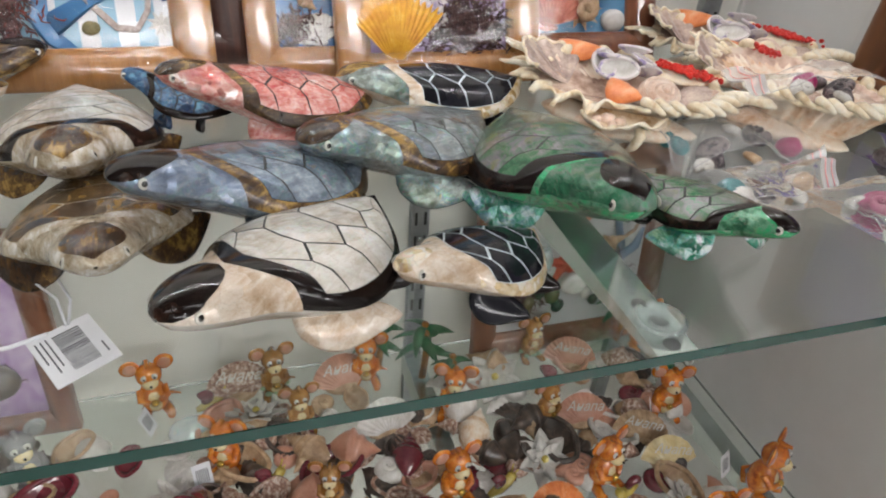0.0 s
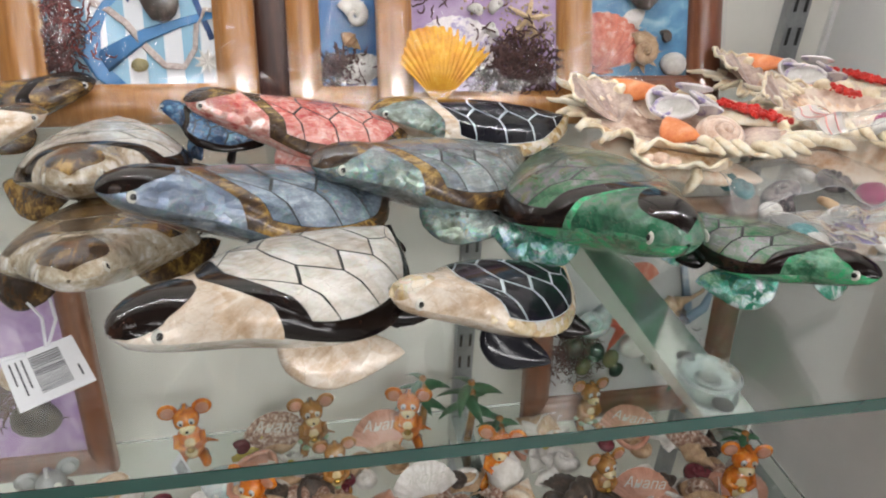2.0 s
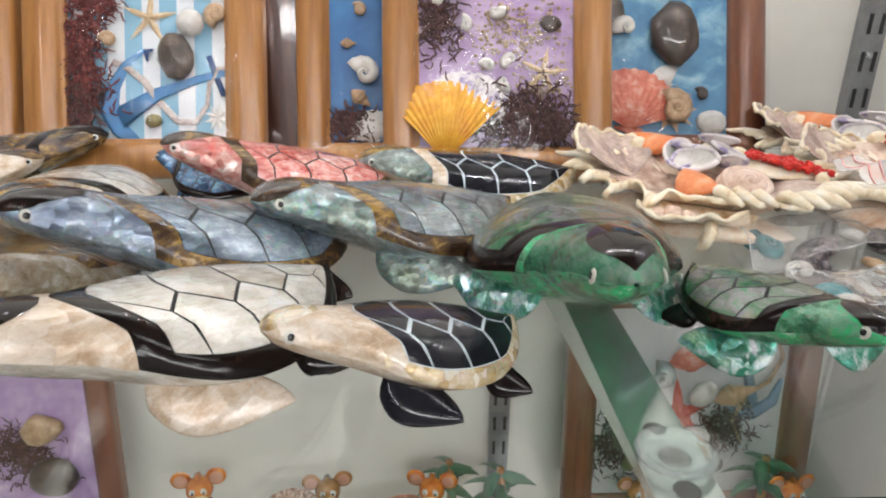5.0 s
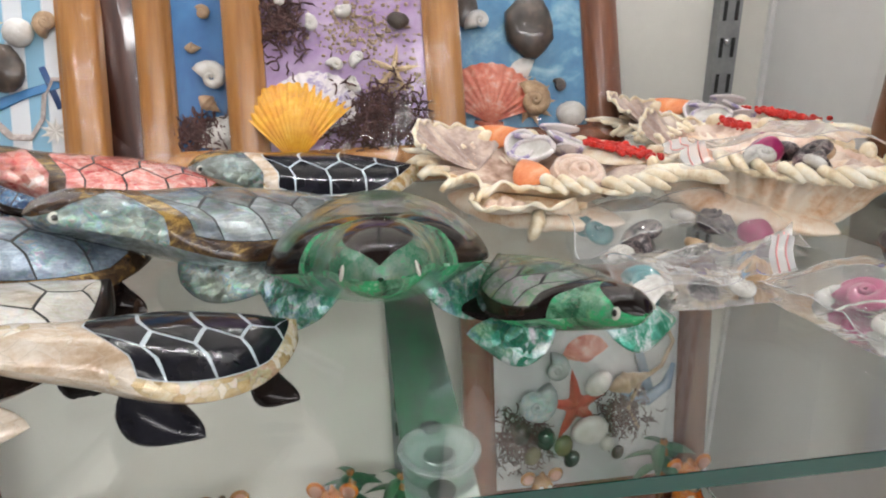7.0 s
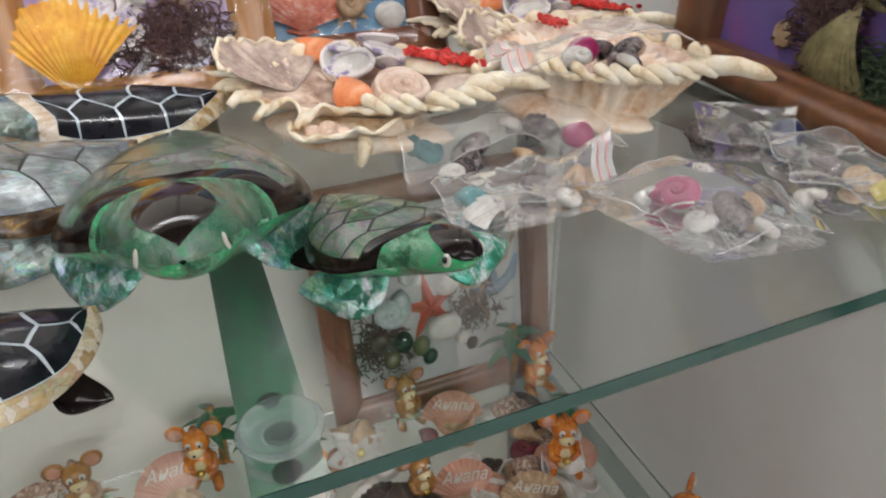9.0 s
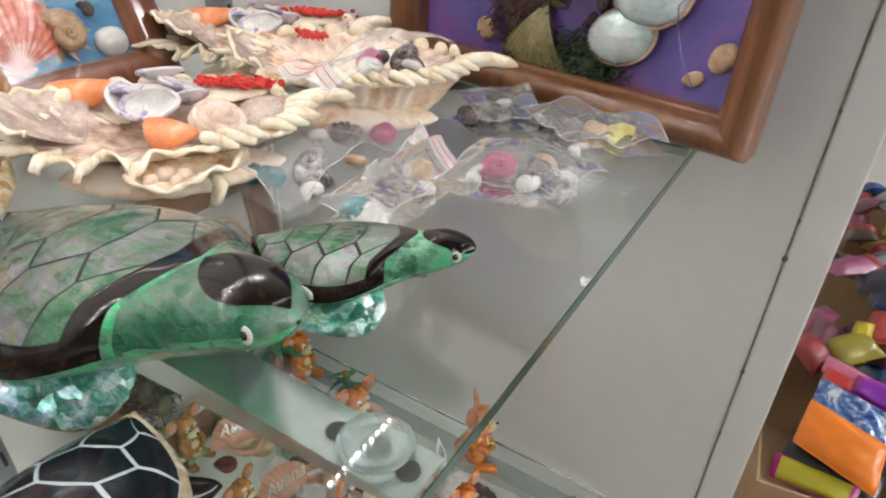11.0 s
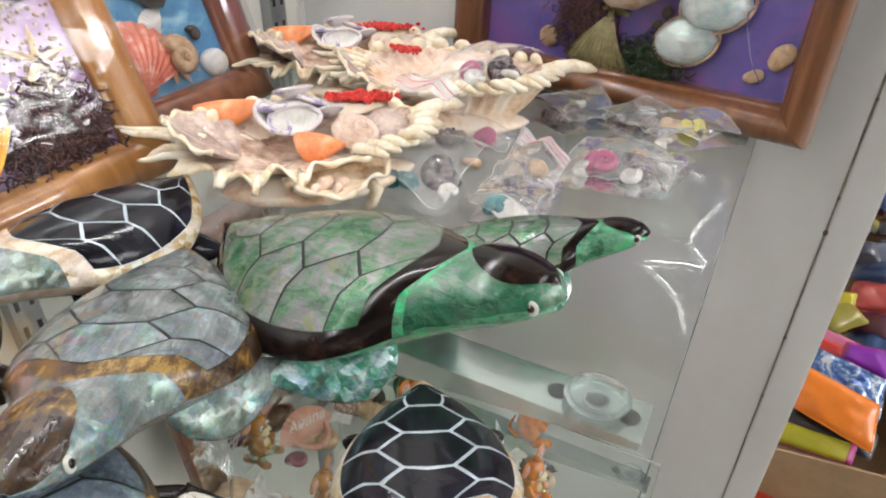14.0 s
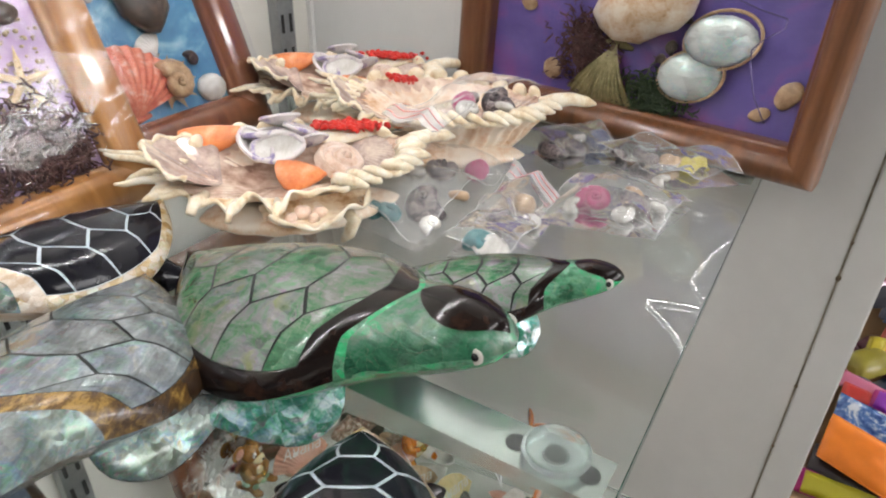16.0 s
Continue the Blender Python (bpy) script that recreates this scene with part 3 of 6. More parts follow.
def shell_front(q):
    return 0.690 - 0.080 * min(1.0, abs(q) / 0.45) ** 1.3


def face_back(q):
    return 0.762 - 0.092 * min(1.0, abs(q) / 0.50) ** 1.3 + 0.020 * max(0.0, abs(q) - 0.55)


def rim_low(s):
    k = min(1.0, max(0.0, (s - 0.25) / 0.40))
    return 1.10 - 0.13 * k * k * (3 - 2 * k)


def turtle(tail, nose, skin, top=None, rim=None, cap=None, line=None, fin=None, roll=0.0, flat=1.0, wide=1.0, sag=0.085, label="", belly=None, face=None, hind=None,
           oval=False, bare=False, tips=((0.42, 0.36), (0.42, 0.36)), fat=0.22, cap_from=0.778, cap_wide=45, eye_at=(0.935, 70), edging=None):
    """A lacquered turtle from tail tip to beak: one smooth drop-shaped body inlaid with plates, a rim that sweeps up into a collar, face, cap, eyes and four flippers.
    tips: where each front flipper ends, along the body and out from its middle."""
    top, rim, cap, line = top or skin, rim or M_BROWNLIP, cap or M_BROWNLIP, line or M_LINE_D
    fin, belly, face, hind = fin or skin, belly or skin, face or skin, hind or M_BROWNLIP
    tail, nose = Vector(tail), Vector(nose)
    way = nose - tail
    L = math.hypot(way.x, way.y)
    m = pose(tail.x, tail.y, tail.z, 0, 0, math.degrees(math.atan2(way.y, way.x)))
    t = thing("turtle_ornament", m, label, "turtle", "shell turtles")
    tilt = Matrix.Rotation(radians(roll), 4, "X")

    def skin_at(s, th, lift=0.0):
        """th: -180 to 180 degrees round the body, 0 on the back."""
        a = radians(th)
        w, h, d = T_WIDE(s) * L * wide + lift, T_RISE(s) * L * flat + lift, T_DEEP(s) * L + lift
        ze = way.z * s - sag * L * T_DIP(s)
        z = ze + (h * math.cos(a) ** (1.12 + 0.22 * min(1.0, max(0.0, (0.66 - s) / 0.1))) if abs(th) <= 90 else -d * abs(math.cos(a)) ** 1.7)
        return tuple(tilt @ Vector((s * L, w * math.copysign(abs(math.sin(a)) ** 0.94, a), z)))

    def inlay(a, c, lift):
        """a: 0 tail to 1 collar, c: -1 to 1 across the plates."""
        s = S_TAIL + (shell_front(c * Q_RIM) - S_TAIL) * a
        return skin_at(s, 90 * c * shell_reach(s), lift)
    v, f = sheet(lambda a, c: inlay(a, c, 0.0001), 30, 26, 0, 1, -1, 1)
    put("carapace_bed", v, f, line, t, "inlay lines between the plates")
    # plates: a middle row of six-sided ones and a row down each side
    lv = [0.0, 0.25, 0.50, 0.76, 1.0]
    mid = [(a + b) / 2 for a, b in zip(lv, lv[1:])]
    inner, outer = 0.22, 0.46
    cells = []
    for i, um in enumerate(mid):
        a, b = lv[i], lv[i + 1]
        cells.append([(a, -inner), (a, inner), (um, outer), (b, inner), (b, -inner), (um, -outer)])
    for sgn in (1, -1):
        cells.append([(lv[0], inner * sgn), (mid[0], outer * sgn), (mid[0], sgn), (lv[0], sgn)])
        for i in range(len(mid) - 1):
            cells.append([(mid[i], outer * sgn), (lv[i + 1], inner * sgn), (mid[i + 1], outer * sgn), (mid[i + 1], sgn), (mid[i], sgn)])
        cells.append([(mid[-1], outer * sgn), (lv[-1], inner * sgn), (lv[-1], sgn), (mid[-1], sgn)])
    gap, lift = (0.00060 if line is M_LINE_W else 0.00054) / L, 0.00030
    for c in cells:
        cx, cy = sum(p[0] for p in c) / len(c), sum(p[1] for p in c) / len(c)
        ring = []
        for i, p in enumerate(c):
            q = c[(i + 1) % len(c)]
            for k in range(6):
                ring.append((p[0] + (q[0] - p[0]) * k / 6, p[1] + (q[1] - p[1]) * k / 6))
        verts, faces, n = [inlay(cx, cy, lift)], [], len(ring)
        for r in (0.35, 0.7, 1.0):
            for x, y in ring:
                dx, dy = x - cx, y - cy
                far = max(1e-4, math.hypot(dx * 0.55, dy * 0.28))
                k = r * max(0.0, 1 - gap / far)
                verts.append(inlay(cx + dx * k, cy + dy * k, lift))
        faces += [(0, 1 + i, 1 + (i + 1) % n) for i in range(n)]
        for k in range(2):
            faces += [(1 + k * n + i, 1 + (k + 1) * n + i, 1 + (k + 1) * n + (i + 1) % n, 1 + k * n + (i + 1) % n) for i in range(n)]
        put("plate", verts, faces, top, t)
    up = 0.0004
    for sgn in (1, -1):
        def band(a, b):
            s = 0.0005 + (face_back(Q_RIM + (0.97 - Q_RIM) * b) - 0.0005) * a ** 1.25
            q = shell_reach(s) + (rim_low(s) - shell_reach(s)) * b
            return skin_at(s, sgn * 90 * q, up * (0.35 + 0.65 * math.sin(math.pi * b) ** 0.5))
        v, f = sheet(band, 40, 10)
        put("rim", v, f if sgn > 0 else [q[::-1] for q in f], rim, t)
    def collared(a, c):
        q = c * 0.97
        return skin_at(shell_front(q) + (face_back(q) - shell_front(q)) * a, 90 * q, up * (0.5 + 0.6 * math.sin(math.pi * a) ** 0.6))
    v, f = sheet(collared, 8, 34, 0, 1, -1, 1)
    put("collar", v, f, skin if bare else rim, t)
    v, f = sheet(lambda a, c: skin_at(face_back(c) + (0.9995 - face_back(c)) * a, 92 * c, 0.0003), 22, 30, 0, 1, -1, 1)
    put("face", v, f, face, t)
    if edging:
        def seam_strip(a, c):
            wave = 1 + 0.35 * noise.noise(Vector((c * 4, L * 90, 1)))
            return skin_at(face_back(c) + (0.9995 - face_back(c)) * 0.06 * a * wave, 91.5 * c, 0.00045)
        v, f = sheet(seam_strip, 4, 34, 0, 1, -1, 1)
        put("face_edging", v, f, edging, t, "bright emerald edging")
        for sgn in (1, -1):
            def cheek(a, b):
                low = 0.90 + 0.05 * math.sin(5 * a + 1) + 0.06 * noise.noise(Vector((a * 6, sgn * 3, L * 50)))
                c = sgn * (low + (1.0 - low) * b)
                return skin_at(face_back(c) + (0.9995 - face_back(c)) * (0.10 + 0.86 * a), 91.5 * c, 0.00050)
            v, f = sheet(cheek, 20, 6)
            put("cheek", v, f if sgn > 0 else [q[::-1] for q in f], edging, t, "bright emerald cheek")
    v, f = sheet(lambda a, b: skin_at(0.0008 + 0.9988 * a, 72 + 216 * b if b <= 0.5 else 72 + 216 * b - 360, -0.0002), 36, 26)
    put("belly", v, f, belly, t)
    def capped(a, c):
        if oval:
            s = cap_from + (0.985 - cap_from) * a
            return skin_at(s, (cap_wide + 1) * c * math.sin(math.pi * min(1, max(0, a)) ** 1.25) ** 0.62, 0.0006)
        s = cap_from + (0.9995 - cap_from) * a
        return skin_at(s, c * (cap_wide * min(1.0, a * 1.6) ** 0.55 + 65 * max(0.0, a - 0.55)), 0.0006)
    v, f = sheet(capped, 16, 16, 0, 1, -1, 1)
    put("head_cap", v, f, cap, t, "dark shell head cap")
    for sgn in (1, -1):
        e, e2 = Vector(skin_at(eye_at[0], sgn * eye_at[1])), Vector(skin_at(eye_at[0], sgn * eye_at[1], 0.01))
        er = 0.0026 * min(1.1, max(0.85, L / 0.15))
        eye = put("eye", *ball((0, 0, 0), (er, er, er * 0.28), 6, 14), M_EYE_W, t, "white ringed eye")
        eye.matrix_local = Matrix.Translation(e) @ (e2 - e).normalized().to_track_quat("Z", "Y").to_matrix().to_4x4()
        put("pupil", *ball((0, 0, er * 0.22), (er * 0.55, er * 0.55, er * 0.18), 6, 12), M_EYE_B, eye)
    floor_z = TOP + 0.008 - tail.z
    def flipper(name, root, tip, width, material, sgn, thick):
        r = Vector(skin_at(root[0], sgn * 90, 0))
        r = Vector((r.x, sgn * root[1] * L * wide, skin_at(root[0], sgn * 150)[2] + 0.002))
        e = Vector((tip[0] * L, sgn * tip[1] * L * wide, tip[2] if len(tip) > 2 else floor_z))
        d = e - r
        fm = aim(r, d, (0, 0, 1))
        if sgn > 0:
            fm = fm @ Matrix.Diagonal((1, -1, 1, 1))
        fm = fm @ pose(0, 0, 0, -42, 0, 0)
        def blade(u, v):
            w = width * L * (0.50 * min(1.0, u * 9 + 0.3) * (1 - u) ** 0.62 + 0.52 * math.sin(math.pi * u ** 0.85) ** 0.8 * (1 - 0.25 * u))
            a = 6.2832 * v
            y = w * (0.5 * math.cos(a) + 0.20 * math.sin(math.pi * u)) - 0.10 * width * L
            return (u * d.length, y, thick * L * math.sin(a) * (0.35 + 0.65 * (1 - u) ** 0.5) * min(1, (1 - u) * 12) - 0.10 * width * L * (2 * y / (width * L)) ** 2 * u)
        v, f = sheet(blade, 18, 16, loop=True)
        low = TOP + 0.0006 - tail.z
        pts = [fm @ Vector(p) for p in v]
        put(name, [(p.x, p.y, max(p.z, low + 0.15 * (p.z - r.z + 0.02))) if p.z < low else p for p in pts], f if sgn < 0 else [q[::-1] for q in f], material, t)
    for sgn, tip in zip((1, -1), tips):
        flipper("front_flipper", (0.64, 0.10), tip, fat, fin, sgn, 0.022)
        flipper("hind_flipper", (0.24, 0.14), (0.16, 0.29, skin_at(0.24, 180)[2] - 0.035 * L), 0.15, hind, sgn, 0.018)
    return t


# tail tip, beak tip
turtle((0.060, 0.113, 1.018), (-0.034, 0.012, 1.046), M_WHITE_NACRE, label="white shell turtle with dark brown rim on glass", fin=M_CREAM_NACRE, face=M_CREAM_NACRE, tips=((0.42, 0.36), (0.38, 0.42)))
turtle((0.134, 0.079, 1.013), (0.051, 0.028, 1.042), M_CREAM_NACRE, top=M_BLACK, rim=M_GOLD_NACRE, cap=M_GOLD_NACRE, line=M_LINE_W, fin=M_BLACK, label="small black turtle with pale inlay lines and cream rim", hind=M_BROWNLIP, bare=True, tips=((0.50, 0.34), (0.48, 0.36)), cap_from=0.81, cap_wide=30)
turtle((-0.078, 0.180, 1.012), (-0.057, 0.052, 1.042), M_CREAM_NACRE, wide=1.1, flat=0.95, oval=True, top=M_AMBER, rim=M_TAN_NACRE, cap=M_AMBER, line=M_TAN_NACRE, fin=M_AMBER, face=M_TAN_NACRE, belly=M_TAN_NACRE, cap_wide=48, label="amber brown shell turtle with cream head")
turtle((-0.098, 0.285, 1.016), (-0.078, 0.130, 1.044), M_CREAM_NACRE, oval=True, top=M_WHITE_NACRE, cap=M_AMBER, fin=M_AMBER, face=M_TAN_NACRE, belly=M_TAN_NACRE, label="cream shell turtle with dark collar and amber cap")
turtle((0.062, 0.166, 1.018), (-0.053, 0.084, 1.061), M_BLUE_NACRE, rim=M_AMBER, face=M_BLUE_CHIP, label="blue-grey abalone turtle with amber rim")
turtle((0.149, 0.206, 1.018), (0.0255, 0.130, 1.049), M_GREY_NACRE, rim=M_AMBER, cap=M_AMBER, fin=M_GREY_CHIP, face=M_GREY_CHIP, label="grey abalone turtle with amber brown rim", hind=M_AMBER)
turtle((0.167, 0.200, 1.020), (0.165, 0.040, 1.049), M_GREEN_BRIGHT, flat=1.12, wide=1.04, oval=True, cap_from=0.772, cap_wide=37, eye_at=(0.948, 75), edging=M_GREEN_BRIGHT, top=M_GREEN_NACRE, face=M_GREEN_FACE, fin=M_GREEN_CHIP, tips=((0.46, 0.35), (0.44, 0.33)), label="large green abalone turtle with dark collar")
turtle((0.217, 0.117, 1.018), (0.244, 0.028, 1.036), M_GREEN_BRIGHT, flat=1.0, wide=0.95, top=M_GREEN_NACRE, fin=M_GREEN_CHIP, tips=((0.68, 0.50), (0.40, 0.38)), fat=0.29, label="small bright green shell turtle")
turtle((0.086, 0.246, 1.022), (-0.044, 0.222, 1.053), M_PINK_NACRE, rim=M_AMBER, cap=M_AMBER, face=M_PINK_CHIP, label="pink shell turtle with amber rim")
turtle((0.196, 0.252, 1.022), (0.062, 0.248, 1.037), M_CREAM_NACRE, top=M_BLACK, rim=M_GOLD_NACRE, cap=M_AMBER, line=M_LINE_W, fin=M_BLACK, label="black turtle with pale inlay lines and gold rim", face=M_GREY_CHIP, hind=M_BLACK, bare=True, cap_wide=30)
turtle((-0.005, 0.252, 1.014), (-0.070, 0.284, 1.032), M_TEAL_NACRE, cap=M_TEAL_NACRE, label="small deep blue shell turtle")
turtle((-0.235, 0.285, 1.024), (-0.118, 0.325, 1.036), M_AMBER, rim=M_BROWNLIP, label="dark amber brown shell turtle near the picture frames")
turtle((-0.235, 0.225, 1.022), (-0.128, 0.258, 1.036), M_CREAM_NACRE, rim=M_AMBER, cap=M_AMBER, label="pale cream shell turtle with amber cap")

# ---- small sea things, in their own space: lying in the xy plane, z out ----
M_YELLOW_SC = mottled("yellow_scallop", [(0.25, (0.62, 0.24, 0.015)), (0.6, (0.78, 0.40, 0.03)), (0.85, (0.85, 0.58, 0.12))], scale=90, rough=0.4, coat=0.3)
M_RED_SC = mottled("red_scallop", [(0.3, (0.52, 0.10, 0.06)), (0.55, (0.66, 0.22, 0.14)), (0.75, (0.74, 0.50, 0.42))], scale=110, rough=0.4, coat=0.3)
M_WHITE_SH = mottled("white_shell", [(0.3, (0.52, 0.49, 0.44)), (0.6, (0.68, 0.66, 0.62)), (0.85, (0.76, 0.75, 0.73))], scale=110, rough=0.4, coat=0.3)
M_TAN_SH = mottled("tan_shell", [(0.25, (0.26, 0.15, 0.08)), (0.55, (0.46, 0.31, 0.18)), (0.8, (0.62, 0.47, 0.32))], scale=120, rough=0.42, coat=0.3)
M_OLIVE_SH = mottled("olive_scallop", [(0.25, (0.13, 0.11, 0.04)), (0.55, (0.26, 0.22, 0.10)), (0.8, (0.40, 0.34, 0.18))], scale=120, rough=0.5)
M_STARFISH = mottled("dried_starfish", [(0.3, (0.52, 0.36, 0.20)), (0.6, (0.68, 0.52, 0.33)), (0.85, (0.78, 0.66, 0.48))], scale=200, rough=0.75, bump=0.5)
M_RED_STAR = mottled("red_starfish", [(0.3, (0.40, 0.045, 0.025)), (0.7, (0.55, 0.09, 0.05))], scale=200, rough=0.65, bump=0.5)
M_WEED = mottled("brown_seaweed", [(0.25, (0.035, 0.015, 0.015)), (0.6, (0.11, 0.045, 0.04)), (0.85, (0.20, 0.09, 0.07))], scale=160, rough=0.6, bump=0.4)
M_REDWEED = mottled("red_seaweed", [(0.25, (0.06, 0.012, 0.012)), (0.6, (0.18, 0.035, 0.03)), (0.85, (0.30, 0.07, 0.05))], scale=160, rough=0.6, bump=0.4)
M_STONE = mottled("dark_pebble", [(0.25, (0.022, 0.016, 0.013)), (0.55, (0.065, 0.046, 0.035)), (0.8, (0.17, 0.12, 0.085))], scale=110, rough=0.35, coat=0.5)
M_SAND = mottled("coarse_sand", [(0.25, (0.28, 0.18, 0.10)), (0.6, (0.52, 0.40, 0.28)), (0.85, (0.68, 0.60, 0.48))], scale=500, rough=0.7, bump=0.6)
M_VIOLET_SH = mottled("violet_white_shell", [(0.25, (0.12, 0.08, 0.26)), (0.38, (0.34, 0.28, 0.46)), (0.48, (0.68, 0.62, 0.62)), (0.85, (0.76, 0.72, 0.70))], scale=90, rough=0.35, coat=0.5)
M_ORANGE_SH = mottled("orange_shell", [(0.25, (0.62, 0.13, 0.03)), (0.55, (0.76, 0.25, 0.08)), (0.85, (0.82, 0.46, 0.28))], scale=80, rough=0.35, coat=0.5)
M_RED_GRIT = mottled("red_coral_grit", [(0.3, (0.45, 0.012, 0.010)), (0.7, (0.68, 0.035, 0.02))], scale=300, rough=0.35, bump=0.4)
M_CONCH_OUT = mottled("cream_conch", [(0.2, (0.36, 0.17, 0.06)), (0.38, (0.62, 0.43, 0.26)), (0.58, (0.76, 0.67, 0.55)), (0.85, (0.82, 0.78, 0.71))], scale=75, rough=0.42, coat=0.35, bump=0.25)
M_CONCH_LIP = mottled("scalloped_conch_lip", [(0.28, (0.34, 0.17, 0.07)), (0.40, (0.62, 0.40, 0.21)), (0.52, (0.82, 0.67, 0.47)), (0.75, (0.90, 0.82, 0.67))], scale=60, rough=0.3, coat=0.5, bump=0.15)
M_CONCH_BODY = mottled("peach_conch_body", [(0.28, (0.58, 0.30, 0.13)), (0.42, (0.76, 0.54, 0.36)), (0.56, (0.86, 0.74, 0.60)), (0.8, (0.90, 0.84, 0.74))], scale=46, rough=0.3, coat=0.45, bump=0.1)
M_SPIRAL = mottled("pinkish_tan_spiral", [(0.25, (0.52, 0.32, 0.22)), (0.5, (0.70, 0.53, 0.42)), (0.8, (0.80, 0.70, 0.62))], scale=110, rough=0.35, coat=0.4)
M_CONCH_IN = mottled("cream_conch_lining", [(0.26, (0.24, 0.14, 0.10)), (0.40, (0.48, 0.32, 0.24)), (0.52, (0.70, 0.52, 0.41)), (0.65, (0.82, 0.70, 0.58)), (0.78, (0.68, 0.40, 0.22))], scale=40, rough=0.24, coat=0.5, bump=0.1, fine=4.0)
M_CONCH_TIP = mottled("ivory_spine", [(0.25, (0.62, 0.44, 0.24)), (0.45, (0.82, 0.70, 0.50)), (0.7, (0.90, 0.85, 0.73))], scale=110, rough=0.28, coat=0.6)
M_SILVER = nacre("silver_abalone", [(0.1, (0.40, 0.42, 0.40)), (0.5, (0.60, 0.62, 0.62)), (1.0, (0.78, 0.80, 0.80))], cell=90, seam_width=0.004, shine=0.3, rough=0.25, tint=0.5, tilt=0.16, chips=0.15, film=420.0)


def scallop(r, ribs=14, dome=0.28, fan=70.0):
    """Ribbed fan shell, hinge at the origin, opening towards +y."""
    def fn(u, v):
        a = radians(fan) * (2 * v - 1)
        rr = r * u * (1 + 0.10 * math.cos(a * 1.3) + 0.008 * math.cos(ribs * math.pi * 2 * v))
        z = r * dome * math.sin(math.pi * min(1, 0.12 + u * 0.78)) * math.cos(a * 0.75) + r * 0.020 * u * math.cos(ribs * math.pi * 2 * v)
        return (rr * math.sin(a), rr * math.cos(a) * 0.98 - 0.02 * r, z)
    v, f = sheet(fn, 9, ribs * 4, 0.03, 1.0)
    ears = tube([(-r * 0.26, 0, r * 0.04), (0, -r * 0.02, r * 0.06), (r * 0.26, 0, r * 0.04)], [r * 0.03, r * 0.09, r * 0.03], 6, 0.4)
    return Shape().add(v, f).add(*ears)


def starfish(r, arms=5, fat=0.20, curl=0.0):
    n = arms * 8
    def fn(u, v):
        a = 2 * math.pi * v
        k = abs(((v * arms) % 1) - 0.5) * 2
        rim = r * (fat + (1 - fat) * k ** 2.6)
        z = r * 0.13 * (1 - u) ** 0.8 * (0.45 + 0.55 * k)
        return (rim * u * math.cos(a), rim * u * math.sin(a), z + curl * r * (rim * u / r) ** 2)
    return Shape().add(*sheet(fn, 6, n, 0.0, 1.0, loop=True))


def snail(r, turns=2.4, seg=10, rise=0.5, mouth=0.42):
    """Coiled shell lying with its axis along z."""
    n = int(turns * 14)
    pts, rad = [], []
    for i in range(n + 1):
        k = i / n
        a = 2 * math.pi * turns * k
        g = 0.10 + 0.90 * k ** 1.6
        pts.append((r * 0.58 * g * math.cos(a), r * 0.58 * g * math.sin(a), r * rise * (1 - g) + r * 0.3))
        rad.append(r * mouth * g)
    return Shape().add(*tube(pts, rad, seg))


def spire(length, r, turns=5, seg=10):
    """Pointed whelk along +x: a smooth body whorl and a stepped spire."""
    def fn(u, v):
        a = 2 * math.pi * v
        k = math.sin(math.pi * min(1.0, u * 0.96 + 0.02)) ** 0.8 if u < 0.42 else (1 - (u - 0.42) / 0.6) ** 1.05
        rr = r * max(0.02, k) * (1 + (0.10 * math.sin((u * turns + v) * 2 * math.pi) if u > 0.35 else 0))
        return (length * u, rr * math.cos(a), rr * math.sin(a) + r * 0.85)
    return Shape().add(*sheet(fn, 30, seg + 4, loop=True))


def pebble(r, seed, flat=0.5, rough=0.16):
    v, f = ball((0, 0, 0), (r[0], r[1], r[0] * flat), 9, 14)
    v = [Vector(p) * (1 + rough * noise.noise(Vector(p) * (1.2 / r[0]) + Vector((seed, 0, 0)))) for p in v]
    return Shape().add(v, f)


def tuft(w, h, count, seed, lift=0.006, thick=0.00042):
    """A flat clump of curly strands and small crumbs within w by h."""
    rng = random.Random(seed)
    s = Shape()
    for _ in range(count * 2):
        x, y = rng.gauss(0, w * 0.26), rng.gauss(0, h * 0.26)
        a, pts = rng.uniform(0, 6.28), []
        for k in range(5):
            pts.append((x, y, rng.uniform(0.0005, lift)))
            a += rng.uniform(-1.1, 1.1)
            x, y = x + 0.0026 * math.cos(a), y + 0.0026 * math.sin(a)
        s.add(*tube(pts, [thick, thick * 1.6, thick * 1.8, thick * 1.4, thick * 0.6], 5))
    return s


def grit(w, h, count, seed, size=0.0011):
    rng = random.Random(seed)
    s = Shape()
    for _ in range(count):
        r = size * rng.uniform(0.5, 1.5)
        s.add(*ball((rng.gauss(0, w * 0.27), rng.gauss(0, h * 0.27), r * 0.6), (r, r * rng.uniform(0.6, 1.2), r * 0.8), 4, 6))
    return s


def lay(shape, name, material, parent, x, y, z=0.0, turn=0.0, tilt=(0, 0), label=""):
    """Sets a small piece on its parent's local xy plane."""
    ob = shape.make(name, material, parent, label)
    ob.matrix_local = pose(x, y, z, tilt[0], tilt[1], turn)
    return ob

